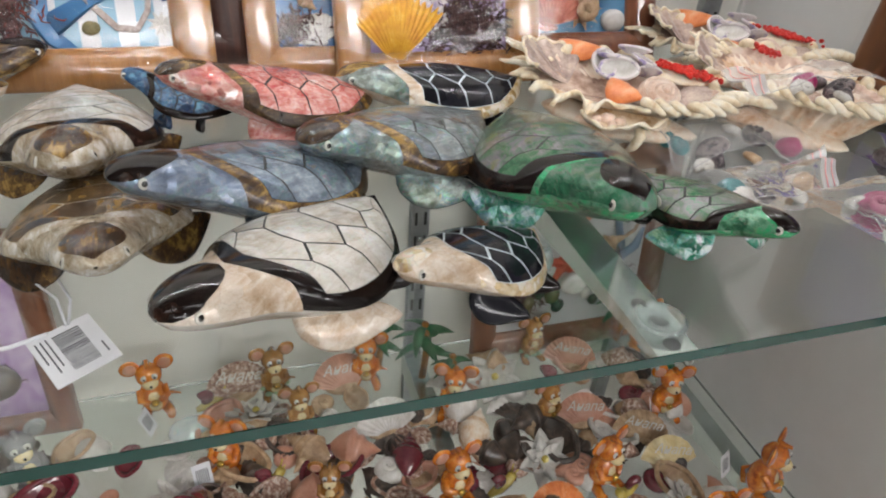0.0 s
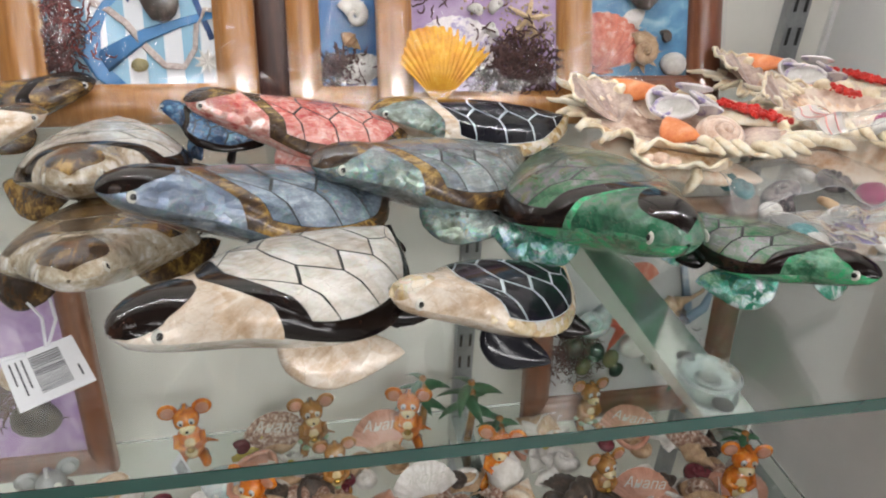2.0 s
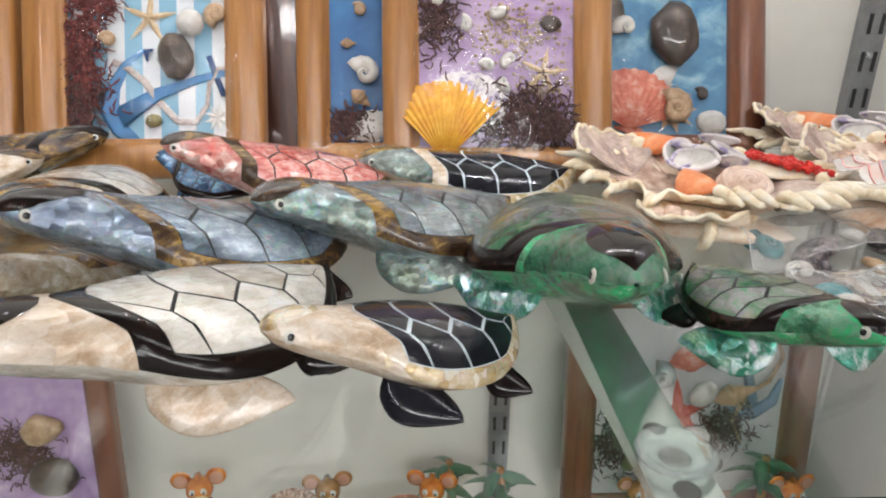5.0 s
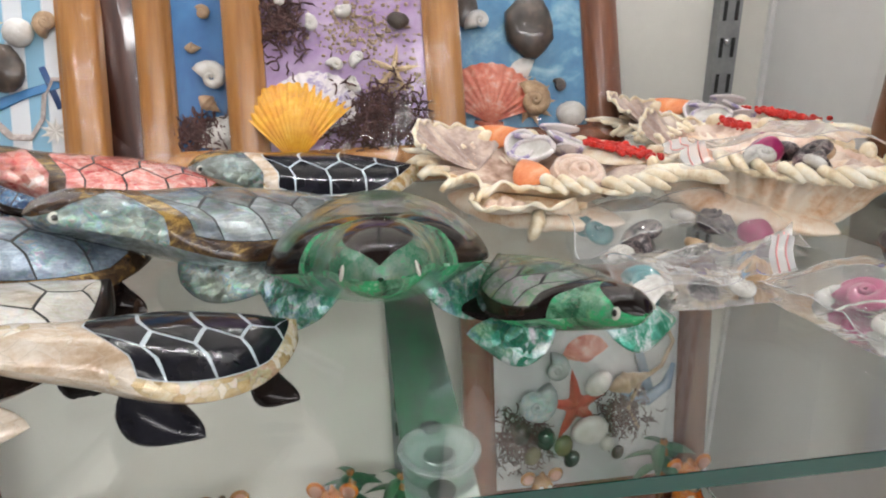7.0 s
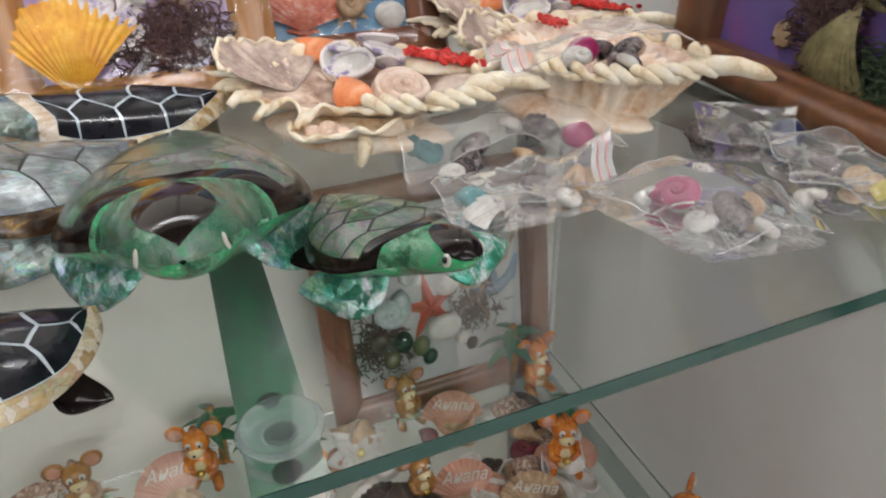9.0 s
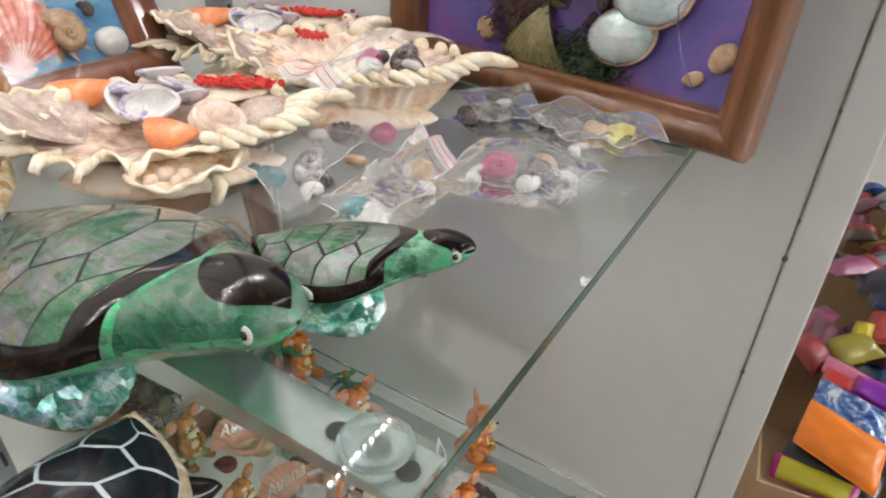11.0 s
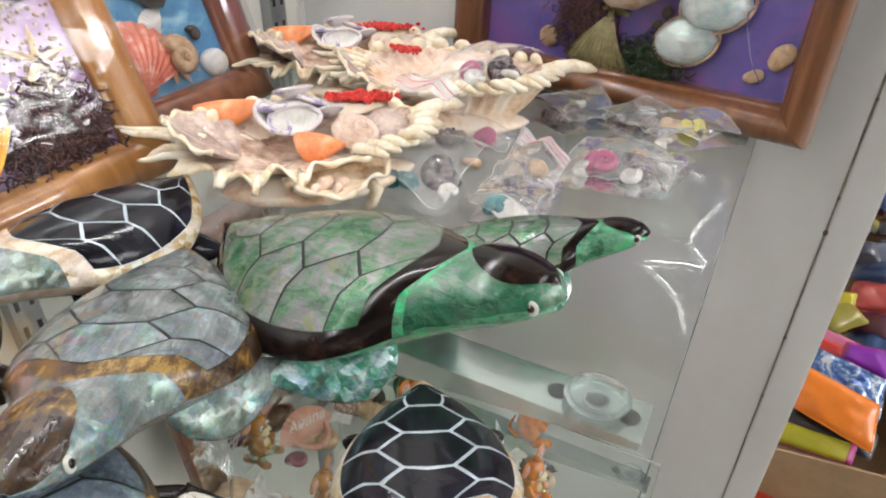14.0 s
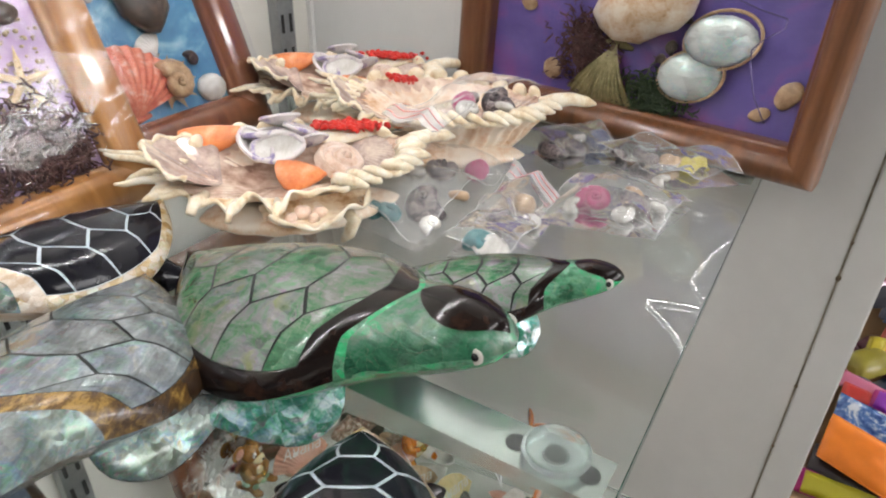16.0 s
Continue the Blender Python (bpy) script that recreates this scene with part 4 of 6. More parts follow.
# ---- framed shell collages ----
def moulding(w, h, bar, deep, material, parent, inner=None):
    """Four mitred bars with a rounded profile, local x across, y up, z out."""
    prof = [(0, 0)] + [(bar * (0.44 - 0.44 * math.cos(0.262 * i)), deep * (0.62 + 0.38 * math.sin(0.262 * i))) for i in range(12)] + [(bar * 0.89, deep * 0.60), (bar * 0.96, deep * 0.58), (bar, deep * 0.40), (bar, 0)]
    corners = [(0, 0, 1, 1), (w, 0, -1, 1), (w, h, -1, -1), (0, h, 1, -1)]
    for k in range(4):
        a, b = corners[k], corners[(k + 1) % 4]
        v = [(c[0] + c[2] * p, c[1] + c[3] * p, q) for c in (a, b) for p, q in prof]
        n = len(prof)
        f = [(i, n + i, n + i + 1, i + 1) for i in range(n - 1)] 
        ob = put("frame_bar", v, f, material, parent)


def collage(m, w, h, bar, material, back, label, deep=0.017, wrap=True, taut=1.0):
    """A framed panel; m places its lower left corner, x across, y up, z out of the picture."""
    t = thing("framed_shell_picture", m, label, "framed picture", "framed shell pictures")
    moulding(w, h, bar, deep, material, t)
    boxed("panel", bar * 0.9, w - bar * 0.9, bar * 0.9, h - bar * 0.9, 0.001, 0.004, back, t)
    if wrap:
        def fn(u, v):
            x, y = u * w, v * h
            n = noise.noise(Vector((x * 22, y * 9, w * 50))) + 0.5 * noise.noise(Vector((x * 60, y * 25, h * 70)))
            edge = min(u, 1 - u, v, 1 - v)
            sink = min(1.0, max(0.0, (edge * min(w, h) - bar) / 0.035))
            return (x, y, deep + 0.0010 - 0.0016 * sink * taut + 0.0005 * n * taut)
        ob = put("shrink_wrap", *sheet(fn, 26, 30), M_FILM if taut == 1.0 else M_FILM_FLAT, t, "clear shrink wrap")
        ob.visible_shadow = False
    return t


def leaning(x, y, lean=20.3, turn=0.0):
    return pose(x, y, TOP + 0.0006, 90, 0, turn) @ pose(0, 0, 0, -lean, 0, 0)


def print_mat(name, stops, scale, rough=0.35, stretch=(1, 1, 1)):
    return mottled(name, stops, scale=scale, rough=rough, coat=0.3, bump=0.0, stretch=stretch, distort=1.5)


M_SEA_PRINT = print_mat("blue_water_print", [(0.25, (0.05, 0.17, 0.34)), (0.5, (0.10, 0.27, 0.44)), (0.62, (0.22, 0.42, 0.55)), (0.8, (0.42, 0.60, 0.66))], 22)
M_DEEP_PRINT = print_mat("deep_blue_print", [(0.3, (0.03, 0.12, 0.32)), (0.7, (0.06, 0.22, 0.46))], 18)
M_LILAC_PRINT = print_mat("lilac_print", [(0.3, (0.34, 0.20, 0.42)), (0.55, (0.46, 0.33, 0.52)), (0.8, (0.58, 0.46, 0.58))], 26)
M_PURPLE_PRINT = print_mat("violet_blue_print", [(0.25, (0.075, 0.05, 0.22)), (0.45, (0.12, 0.085, 0.30)), (0.6, (0.22, 0.08, 0.27)), (0.72, (0.09, 0.10, 0.30)), (0.9, (0.08, 0.16, 0.28))], 9)
M_PALE_PRINT = print_mat("pale_print", [(0.3, (0.48, 0.48, 0.48)), (0.7, (0.62, 0.62, 0.62))], 12)
M_ANCHOR = mat("blue_anchor_print", (0.06, 0.20, 0.42), rough=0.4)
M_ANCHOR_D = mat("dark_blue_print", (0.02, 0.06, 0.18), rough=0.4)
M_ROPE = mottled("rope_print", [(0.3, (0.30, 0.24, 0.22)), (0.7, (0.55, 0.48, 0.44))], scale=300, rough=0.6)

M_STRIPE = mat("striped_print", rough=0.4, coat=0.3)
_, _n, _l, _b = nodes_of(M_STRIPE)
_v = coords(_n, _l, (1, 1, 1))
_s = _n.new("ShaderNodeSeparateXYZ")
_l.new(_v, _s.inputs[0])
_w = _n.new("ShaderNodeMath")
_w.operation = "PINGPONG"
_l.new(_s.outputs[0], _w.inputs[0])
_w.inputs[1].default_value = 0.0125
_g = _n.new("ShaderNodeMath")
_g.operation = "GREATER_THAN"
_l.new(_w.outputs[0], _g.inputs[0])
_g.inputs[1].default_value = 0.0063
_l.new(mixed(_n, _l, _g.outputs[0], (0.22, 0.42, 0.56), (0.66, 0.68, 0.70)), _b.inputs["Base Color"])


def anchor_print(t, ox, oy, k, z=0.0046):
    """A slanting blue anchor with a rope looped about it, printed in slight relief."""
    def bar(points, r, m, lab, name):
        v, f = tube([(ox + k * x, oy + k * y, z) for x, y in points], [k * q for q in r] if isinstance(r, (list, tuple)) else k * r, 8, 0.08 / (k * 10) if k * 10 > 0.08 else 0.6)
        put(name, v, f, m, t, lab)
    bar([(0.18, 0.20), (0.45, 0.36), (0.70, 0.45), (1.0, 0.53)], [0.085, 0.045, 0.03, 0.028], M_ANCHOR, "blue printed anchor", "anchor_shank")
    bar([(0.30, 0.02), (0.20, 0.12), (0.14, 0.24), (0.16, 0.40), (0.24, 0.56), (0.36, 0.66)], [0.05, 0.075, 0.085, 0.06, 0.03, 0.012], M_ANCHOR, "", "anchor_arm")
    bar([(0.42, 0.66), (0.36, 0.66), (0.38, 0.58)], [0.01, 0.05, 0.01], M_ANCHOR_D, "", "anchor_fluke")
    bar([(0.80, 0.62), (0.90, 0.34)], 0.02, M_ANCHOR_D, "", "anchor_stock")
    rope = [(0.14, 0.58), (0.24, 0.54), (0.36, 0.44), (0.46, 0.30), (0.58, 0.17), (0.70, 0.16), (0.78, 0.28), (0.80, 0.44), (0.86, 0.54), (1.0, 0.53)]
    pts = []
    for i in range(len(rope) - 1):
        for q in range(4):
            pts.append((rope[i][0] + (rope[i + 1][0] - rope[i][0]) * q / 4, rope[i][1] + (rope[i + 1][1] - rope[i][1]) * q / 4))
    bar(pts, 0.024, M_ROPE, "twisted rope", "rope")


FH = 0.215
# anchor picture
f1 = collage(leaning(-0.182, 0.335), 0.170, FH, 0.029, M_OAK, M_STRIPE, "honey wood frame with striped anchor and shells, shrink-wrapped")
anchor_print(f1, 0.045, 0.024, 0.105)
lay(starfish(0.021), "starfish", M_STARFISH, f1, 0.087, 0.116, 0.005, 12)
lay(pebble((0.013, 0.018), 2, 0.45), "dark_shell", M_STONE, f1, 0.106, 0.088, 0.008, 10)
lay(snail(0.008), "snail_shell", M_TAN_SH, f1, 0.058, 0.100, 0.004, 40)
lay(pebble((0.006, 0.005), 4), "pebble", M_OLIVE_SH, f1, 0.089, 0.042, 0.006)
lay(starfish(0.010, 9, 0.55, 0.3), "urchin_shell", M_WHITE_SH, f1, 0.135, 0.044, 0.005)
lay(pebble((0.010, 0.010), 5, 0.8, 0.05), "white_shell", M_WHITE_SH, f1, 0.117, 0.112, 0.008)
lay(snail(0.011), "gold_shell", M_TAN_SH, f1, 0.136, 0.118, 0.004, 120)
tagged(lay(tuft(0.030, 0.085, 190, 11), "seaweed", M_REDWEED, f1, 0.041, 0.088, 0.004), kind="stuff")
tagged(lay(tuft(0.024, 0.050, 90, 12), "seaweed", M_WEED, f1, 0.038, 0.052, 0.004), kind="stuff")
tagged(lay(tuft(0.032, 0.030, 90, 13), "seaweed", M_REDWEED, f1, 0.050, 0.130, 0.004), kind="stuff")
lay(starfish(0.016), "starfish", M_STARFISH, f1, 0.080, 0.166, 0.005, 40)
# dark frame squeezed behind
f0 = collage(pose(-0.075, 0.366, TOP + 0.0006, 90, 0, 0) @ pose(0, 0, 0, -13, 0, 0), 0.095, FH, 0.044, M_DARKWOOD, M_DEEP_PRINT, "dark red wooden frame standing behind others, shrink-wrapped", taut=0.3)
# narrow view of the blue picture
f2 = collage(leaning(0.010, 0.342), 0.163, FH, 0.024, M_OAK, M_DEEP_PRINT, "honey wood frame with blue panel and white shells")
lay(spire(0.012, 0.004), "cone_shell", M_TAN_SH, f2, 0.032, 0.097, 0.004, 0)
lay(snail(0.016, 1.6), "curled_shell", M_WHITE_SH, f2, 0.050, 0.074, 0.004, -60)
lay(spire(0.018, 0.006), "whelk", M_TAN_SH, f2, 0.040, 0.062, 0.004, -40)
lay(scallop(0.022), "white_scallop", M_WHITE_SH, f2, 0.056, 0.025, 0.004, 15)
tagged(lay(tuft(0.035, 0.022, 110, 14), "seaweed", M_WEED, f2, 0.038, 0.036, 0.004), kind="stuff")
lay(snail(0.007), "snail_shell", M_TAN_SH, f2, 0.046, 0.122, 0.004)
# yellow scallop picture
f3 = collage(leaning(0.074, 0.317), 0.163, FH, 0.026, M_OAK, M_LILAC_PRINT, "honey wood frame with yellow scallop and starfish")
lay(scallop(0.040, 16), "violet_scallop", M_VIOLET_SH, f3, 0.058, 0.038, 0.003, -6)
lay(scallop(0.053, 15, 0.3, 44.0), "yellow_scallop", M_YELLOW_SC, f3, 0.043, 0.016, 0.006, -2, label="bright yellow scallop shell")
lay(starfish(0.019), "starfish", M_STARFISH, f3, 0.115, 0.079, 0.006, 8)
for q, (x, y, r) in enumerate(((0.058, 0.112, 0.0075), (0.075, 0.083, 0.0072), (0.091, 0.088, 0.0075), (0.086, 0.072, 0.0074), (0.080, 0.122, 0.0075), (0.038, 0.130, 0.0075))):
    lay(snail(r, 1.3, 9, 0.3, 0.6), "round_shell", M_WHITE_SH, f3, x, y, 0.005, 70 * q)
tagged(lay(tuft(0.075, 0.046, 330, 15, 0.009), "seaweed", M_WEED, f3, 0.103, 0.043, 0.004), kind="stuff")
tagged(lay(tuft(0.028, 0.050, 110, 16), "seaweed", M_WEED, f3, 0.038, 0.118, 0.004), kind="stuff")
tagged(lay(grit(0.070, 0.050, 420, 17), "shell_grit", M_SAND, f3, 0.093, 0.108, 0.004), kind="stuff")
tagged(lay(grit(0.040, 0.022, 160, 18), "shell_grit", M_SAND, f3, 0.116, 0.068, 0.004), kind="stuff")
lay(pebble((0.008, 0.006), 7), "pebble", M_STONE, f3, 0.120, 0.113, 0.008)
# red scallop picture
f4 = collage(leaning(0.203, 0.352), 0.163, FH, 0.027, M_REDWOOD, M_SEA_PRINT, "reddish wooden frame with blue water print and red scallop")
lay(scallop(0.043, 14), "red_scallop", M_RED_SC, f4, 0.058, 0.032, 0.004, -6, label="red scallop shell")
lay(pebble((0.019, 0.024), 8, 0.45), "dark_stone", M_STONE, f4, 0.093, 0.104, 0.009)
lay(pebble((0.010, 0.016), 9, 0.4), "dark_stone", M_STONE, f4, 0.045, 0.120, 0.007)
lay(snail(0.013, 1.5), "curled_shell", M_WHITE_SH, f4, 0.055, 0.108, 0.004, 30)
lay(scallop(0.015, 8, 0.3, 45), "white_shell", M_WHITE_SH, f4, 0.090, 0.065, 0.004, 20)
lay(snail(0.017, 2.2, 10, 0.6, 0.46), "knobbly_shell", M_TAN_SH, f4, 0.092, 0.046, 0.005, 60)
lay(starfish(0.019, 9, 0.6, 0.2), "shell_spines", M_TAN_SH, f4, 0.092, 0.046, 0.006)
lay(snail(0.007), "snail_shell", M_STONE, f4, 0.115, 0.058, 0.004)
lay(pebble((0.012, 0.010), 12, 0.5, 0.06), "pale_shell", M_WHITE_SH, f4, 0.123, 0.036, 0.006)
# picture at the far left
fx = collage(leaning(-0.352, 0.340), 0.163, FH, 0.026, M_OAK, M_SEA_PRINT, "honey wood frame with blue water print beside others")
# violet picture leaning on the side panel
M5 = pose(0.4858, -0.0336, TOP + 0.0006, 90, 0, -97.35) @ pose(0, 0, 0, -3.5, 0, 0) @ Matrix.Translation((-0.289, 0, 0))
f5 = collage(M5, 0.289, 0.24, 0.0235, M_WARMWOOD, M_PURPLE_PRINT, "warm brown frame with violet panel, abalone shells and coral", deep=0.031, taut=0.3)
lay(pebble((0.0222, 0.017), 21, 0.28, 0.03), "abalone_shell", M_SILVER, f5, 0.192, 0.054, 0.012, 10, (0, 8), "silvery abalone shell")
lay(pebble((0.0243, 0.017), 22, 0.28, 0.03), "abalone_shell", M_SILVER, f5, 0.2075, 0.081, 0.013, 5, (0, 8), "silvery abalone shell")
for k, (cx, cy, cr) in enumerate(((0.192, 0.054, 0.0227), (0.2075, 0.081, 0.0248))):
    v, f = tube([(cx + cr * math.cos(a) * 1.0, cy + cr * 0.78 * math.sin(a) + 0.15 * cr * math.cos(a), 0.011) for a in [2 * math.pi * i / 28 for i in range(29)]], 0.0012, 6)
    put("abalone_rim", v, f, M_TAN_SH, f5)
lay(scallop(0.049, 12, 0.25, 34), "olive_scallop", M_OLIVE_SH, f5, 0.133, 0.066, 0.004, 172)
lay(pebble((0.036, 0.025), 23, 0.6, 0.35), "conch", M_CONCH_OUT, f5, 0.152, 0.097, 0.014, 15, label="tan lumpy conch")
lay(spire(0.053, 0.015, 5), "whelk", M_CONCH_OUT, f5, 0.113, 0.108, 0.004, -15)
tagged(lay(tuft(0.047, 0.030, 190, 31, 0.010), "seaweed", mottled("green_seaweed", [(0.3, (0.015, 0.03, 0.012)), (0.7, (0.05, 0.08, 0.03))], scale=150, rough=0.6), f5, 0.168, 0.034, 0.004), kind="stuff")
tagged(lay(tuft(0.044, 0.047, 190, 32, 0.010), "seaweed", M_WEED, f5, 0.110, 0.060, 0.004), kind="stuff")
for x, y, r in ((0.180, 0.094, 0.0075), (0.175, 0.071, 0.0065), (0.169, 0.061, 0.0055)):
    lay(snail(r), "snail_shell", M_STONE, f5, x, y, 0.006, x * 9000)
for k, (x, y, a, b) in enumerate(((0.242, 0.0375, 0.0075, 0.0048), (0.256, 0.053, 0.0105, 0.0075), (0.0816, 0.039, 0.0085, 0.008), (0.053, 0.086, 0.0085, 0.0065))):
    lay(pebble((a, b), 41 + k, 0.3), "shell_chip", M_TAN_SH, f5, x, y, 0.006, 25 + 40 * k)

# ---- spider conches dressed with small shells ----
def smooth_bump(d, lo, hi, soft=14.0):
    up = max(0.0, min(1.0, (d - lo) / soft))
    down = max(0.0, min(1.0, (hi - d) / soft))
    k = min(up, down)
    return k * k * (3 - 2 * k)


def cup(r, deep=0.45, n=20):
    """Small bowl-shaped half shell with a thick rolled rim; slot 1 is the rim."""
    s = Shape()
    def bowl(u, v, down=0.0):
        a = 6.2832 * v
        q = r * u * (1 + 0.10 * math.cos(a) + 0.03 * math.cos(5 * a))
        return (q * 1.25 * math.cos(a), q * 0.82 * math.sin(a), r * deep * u ** 2.2 - down)
    s.add(*sheet(lambda u, v: bowl(u, v), 7, n, 0.02, 1.0, loop=True), 0)
    v, f = sheet(lambda u, v: bowl(u, v, 0.0012), 7, n, 0.02, 1.0, loop=True)
    s.add(v, [q[::-1] for q in f], 1)
    s.add(*tube([Vector(bowl(1.0, i / n)) - Vector((0, 0, 0.0006)) for i in range(n + 1)], r * 0.13, 7), 1)
    return s


def disc_spiral(r, turns=3.2):
    """Flat spiral shell facing up: a groove wound over a low cone."""
    def fn(u, v):
        a = 6.2832 * v
        g = (u * turns - v) % 1.0
        z = r * 0.34 * (1 - u) + r * 0.13 * math.sin(math.pi * g) ** 0.6
        if u > 0.93:
            z -= r * 0.3 * (u - 0.93) / 0.07
        return (r * u * math.cos(a), r * 0.88 * u * math.sin(a), z)
    return Shape().add(*sheet(fn, 44, 36, 0.01, 1.0, loop=True))


M_FAN = mottled("lavender_tan_whorl", [(0.25, (0.19, 0.12, 0.10)), (0.42, (0.36, 0.26, 0.22)), (0.58, (0.54, 0.42, 0.35)), (0.80, (0.72, 0.62, 0.50))], scale=55, rough=0.28, coat=0.45, bump=0.15)


def spider_conch(m, seed, label, comb=284, high=0.0, wall_rib=0.25, dressed=True):
    """A spider conch on its back: smooth body whorl below, shallow dish with a scalloped lip, hooked fingers on one side, a comb of ivory teeth on the other, a flared fan at the spiny end, and small shells glued inside."""
    rng = random.Random(seed)
    t = thing("spider_conch", m, label, "seashell", "spider conches")
    AX, AY = 0.066, 0.0350

    def edge(a):
        w = 1 + 0.04 * math.sin(3 * a + seed) + 0.02 * math.sin(7 * a + 2 * seed)
        d = math.degrees(a) % 360
        comb_side = smooth_bump(d if d > 180 else d + 360, comb - 26, 396, 28)
        return Vector((AX * w * math.cos(a), AY * w * math.sin(a) - 0.008 * comb_side, high + 0.0290 + 0.0060 * math.sin(a) - 0.0035 * math.cos(a) + 0.0085 * comb_side))

    def outward(a):
        return Vector((math.cos(a) / AX, math.sin(a) / AY, 0)).normalized()

    hooks = [206 + 16 * k + rng.uniform(-5, 5) for k in range(5) if 206 + 16 * k < comb - 14]
    teeth = [comb + 9.6 * k + rng.uniform(-1.5, 1.5) for k in range(15) if comb + 9.6 * k < 352]
    spines = [(157, 0.042), (164, 0.036), (176, 0.016), (186, 0.022), (196, 0.013)]
    tips = [(d, 5.5, 0.0105) for d in hooks] + [(d, 3.6, 0.0050) for d in teeth] + [(d, 5.0, 0.006) for d, _ in spines] + [(2.0, 7.0, 0.008)] + [(26 + 14 * k, 7.5, 0.0035) for k in range(9)]

    def lip(u, v, down=0.0):
        """Between the fingers the edge draws in; towards them it reaches out and thickens."""
        d = (360 * v) % 360
        a = radians(d)
        e, out = edge(a), outward(a)
        pull = sum(r * math.exp(-(min(abs(d - q), 360 - abs(d - q)) / w) ** 2) for q, w, r in tips)
        front = smooth_bump(d, 196, comb - 4)
        p = e + out * u * (0.0015 + pull)
        p.z += u * u * (0.0035 * front - 0.5 * front * max(0.0, pull - 0.003)) + 0.0026 * u * math.sin(a * 19 + seed) * front + 0.0005 * noise.noise(p * 240) - down
        return p

    def lining(u, v, down=0.0):
        a = 6.2832 * v
        e = edge(a)
        rib = 0.0007 * math.sin(44 * a + 3 * noise.noise(Vector((u * 4, v * 7, seed)))) * u * u
        swell = 0.004 * noise.noise(Vector((e.x * u * 40 + seed, e.y * u * 40, 1.5))) * (1 - u * u)
        return (e.x * u, e.y * u, 0.0200 + (e.z - 0.0200) * u ** 2.2 + rib + swell - down)
    N = 240
    put("lip_lining", *sheet(lambda u, v: lining(u, v), 14, 120, 0.02, 1.0, loop=True), M_CONCH_IN, t, "glossy cream lining")
    put("scalloped_lip", *sheet(lambda u, v: lip(u, v), 7, N, loop=True), M_CONCH_LIP, t, "scalloped cream lip with orange-brown folds")
    v, f = sheet(lambda u, v: lip(u, v, 0.0022), 7, N, loop=True)
    put("outer_lip", v, [q[::-1] for q in f], M_CONCH_OUT, t)
    put("lip_edge", *tube([lip(1.0, i / N) - Vector((0, 0, 0.0011)) for i in range(N + 1)], [0.0016 + 0.0006 * math.sin(i * 0.6) for i in range(N + 1)], 7), M_CONCH_TIP, t, "thick ivory lip edge")

    def skirt(u, v):
        """The shell's outside from under the lip down to its narrow foot, ribbed below the teeth."""
        a = 6.2832 * v
        d = math.degrees(a) % 360
        e = edge(a)
        wall = wall_rib * (smooth_bump(d, comb - 16, 372, 20) + smooth_bump(d, -20, 14, 12))
        k = (0.30 + 0.68 * u ** 1.7) * (1 - wall) + (0.60 + 0.40 * u ** 0.7) * wall
        rib = 1 + (0.012 + 0.045 * wall) * math.sin(36 * a + seed) * u + 0.04 * noise.noise(Vector((math.cos(a) * 2, math.sin(a) * 2, u * 4 + seed)))
        return (e.x * k * rib, e.y * k * rib - 0.004 * (1 - u), 0.0060 + (e.z - 0.0085) * u)
    put("outer_whorl", *sheet(skirt, 16, 200, loop=True), M_CONCH_BODY, t, "ribbed peach and cream outside")

    def whorl(u, v):
        """Smooth spindle under the dish that bulges out at the front."""
        a = 6.2832 * v
        r = math.sin(math.pi * u) ** 0.62 * (1.12 - 0.25 * u)
        return (-0.056 + 0.112 * u, -0.014 - 0.012 * u + 0.027 * r * math.cos(a), max(0.0003, 0.0095 + 0.0095 * r * math.sin(a) + 0.0006 * math.sin(40 * u + 2 * math.cos(a)) * r))
    put("body_whorl", *sheet(whorl, 26, 28, 0.004, 0.996, loop=True), M_CONCH_BODY, t, "smooth pale peach body whorl")

    def finger(d, long, w, hook, skew=0.0, blunt=0.45, lab=""):
        a = radians(d)
        b, out = lip(0.72, (d % 360) / 360), outward(a)
        to = (out + Vector((-out.y, out.x, 0)) * skew).normalized()
        pts = [b - out * 0.010 + Vector((0, 0, -0.001)), b, b + to * long * 0.40 + Vector((0, 0, 0.0012)), b + to * long * 0.78 + Vector((0, 0, -hook * 0.35)), b + to * long + Vector((0, 0, -hook))]
        put("finger", *tube(pts, [w * 0.7, w * 1.15, w, w * 0.82, w * blunt], 9), M_CONCH_TIP, t, lab)
    for d in hooks:
        finger(d, rng.uniform(0.006, 0.012), rng.uniform(0.0022, 0.0034), rng.uniform(0.000, 0.005), rng.uniform(-0.9, 0.3), 0.8)
    for d in teeth:
        a = radians(d)
        b, out = lip(0.6, d / 360), outward(a)
        to = (out * 0.42 + Vector((-out.y, out.x, 0)) * rng.uniform(0.85, 1.1)).normalized()
        long, w = 0.0120 * rng.uniform(0.85, 1.2), rng.uniform(0.9, 1.12)
        up = Vector((0, 0, 0.001))
        pts = [b - out * 0.010 - up * 2, b - out * 0.006 + up * 2.2, b - out * 0.001 + up * 3.8, b + to * long * 0.35 + up * 2.8, b + to * long * 0.72 + up * 0.4, b + to * long - up * rng.uniform(0.2, 1.4)]
        put("tooth", *tube(pts, [q * w for q in (0.0022, 0.0032, 0.0034, 0.0029, 0.0023, 0.0012)], 9), M_CONCH_TIP, t)
    for d, long in spines:
        finger(d, long, 0.0021, -0.002 if long > 0.03 else rng.uniform(-0.003, 0.004), rng.uniform(-0.25, 0.25), 0.35, "thin ivory spine")
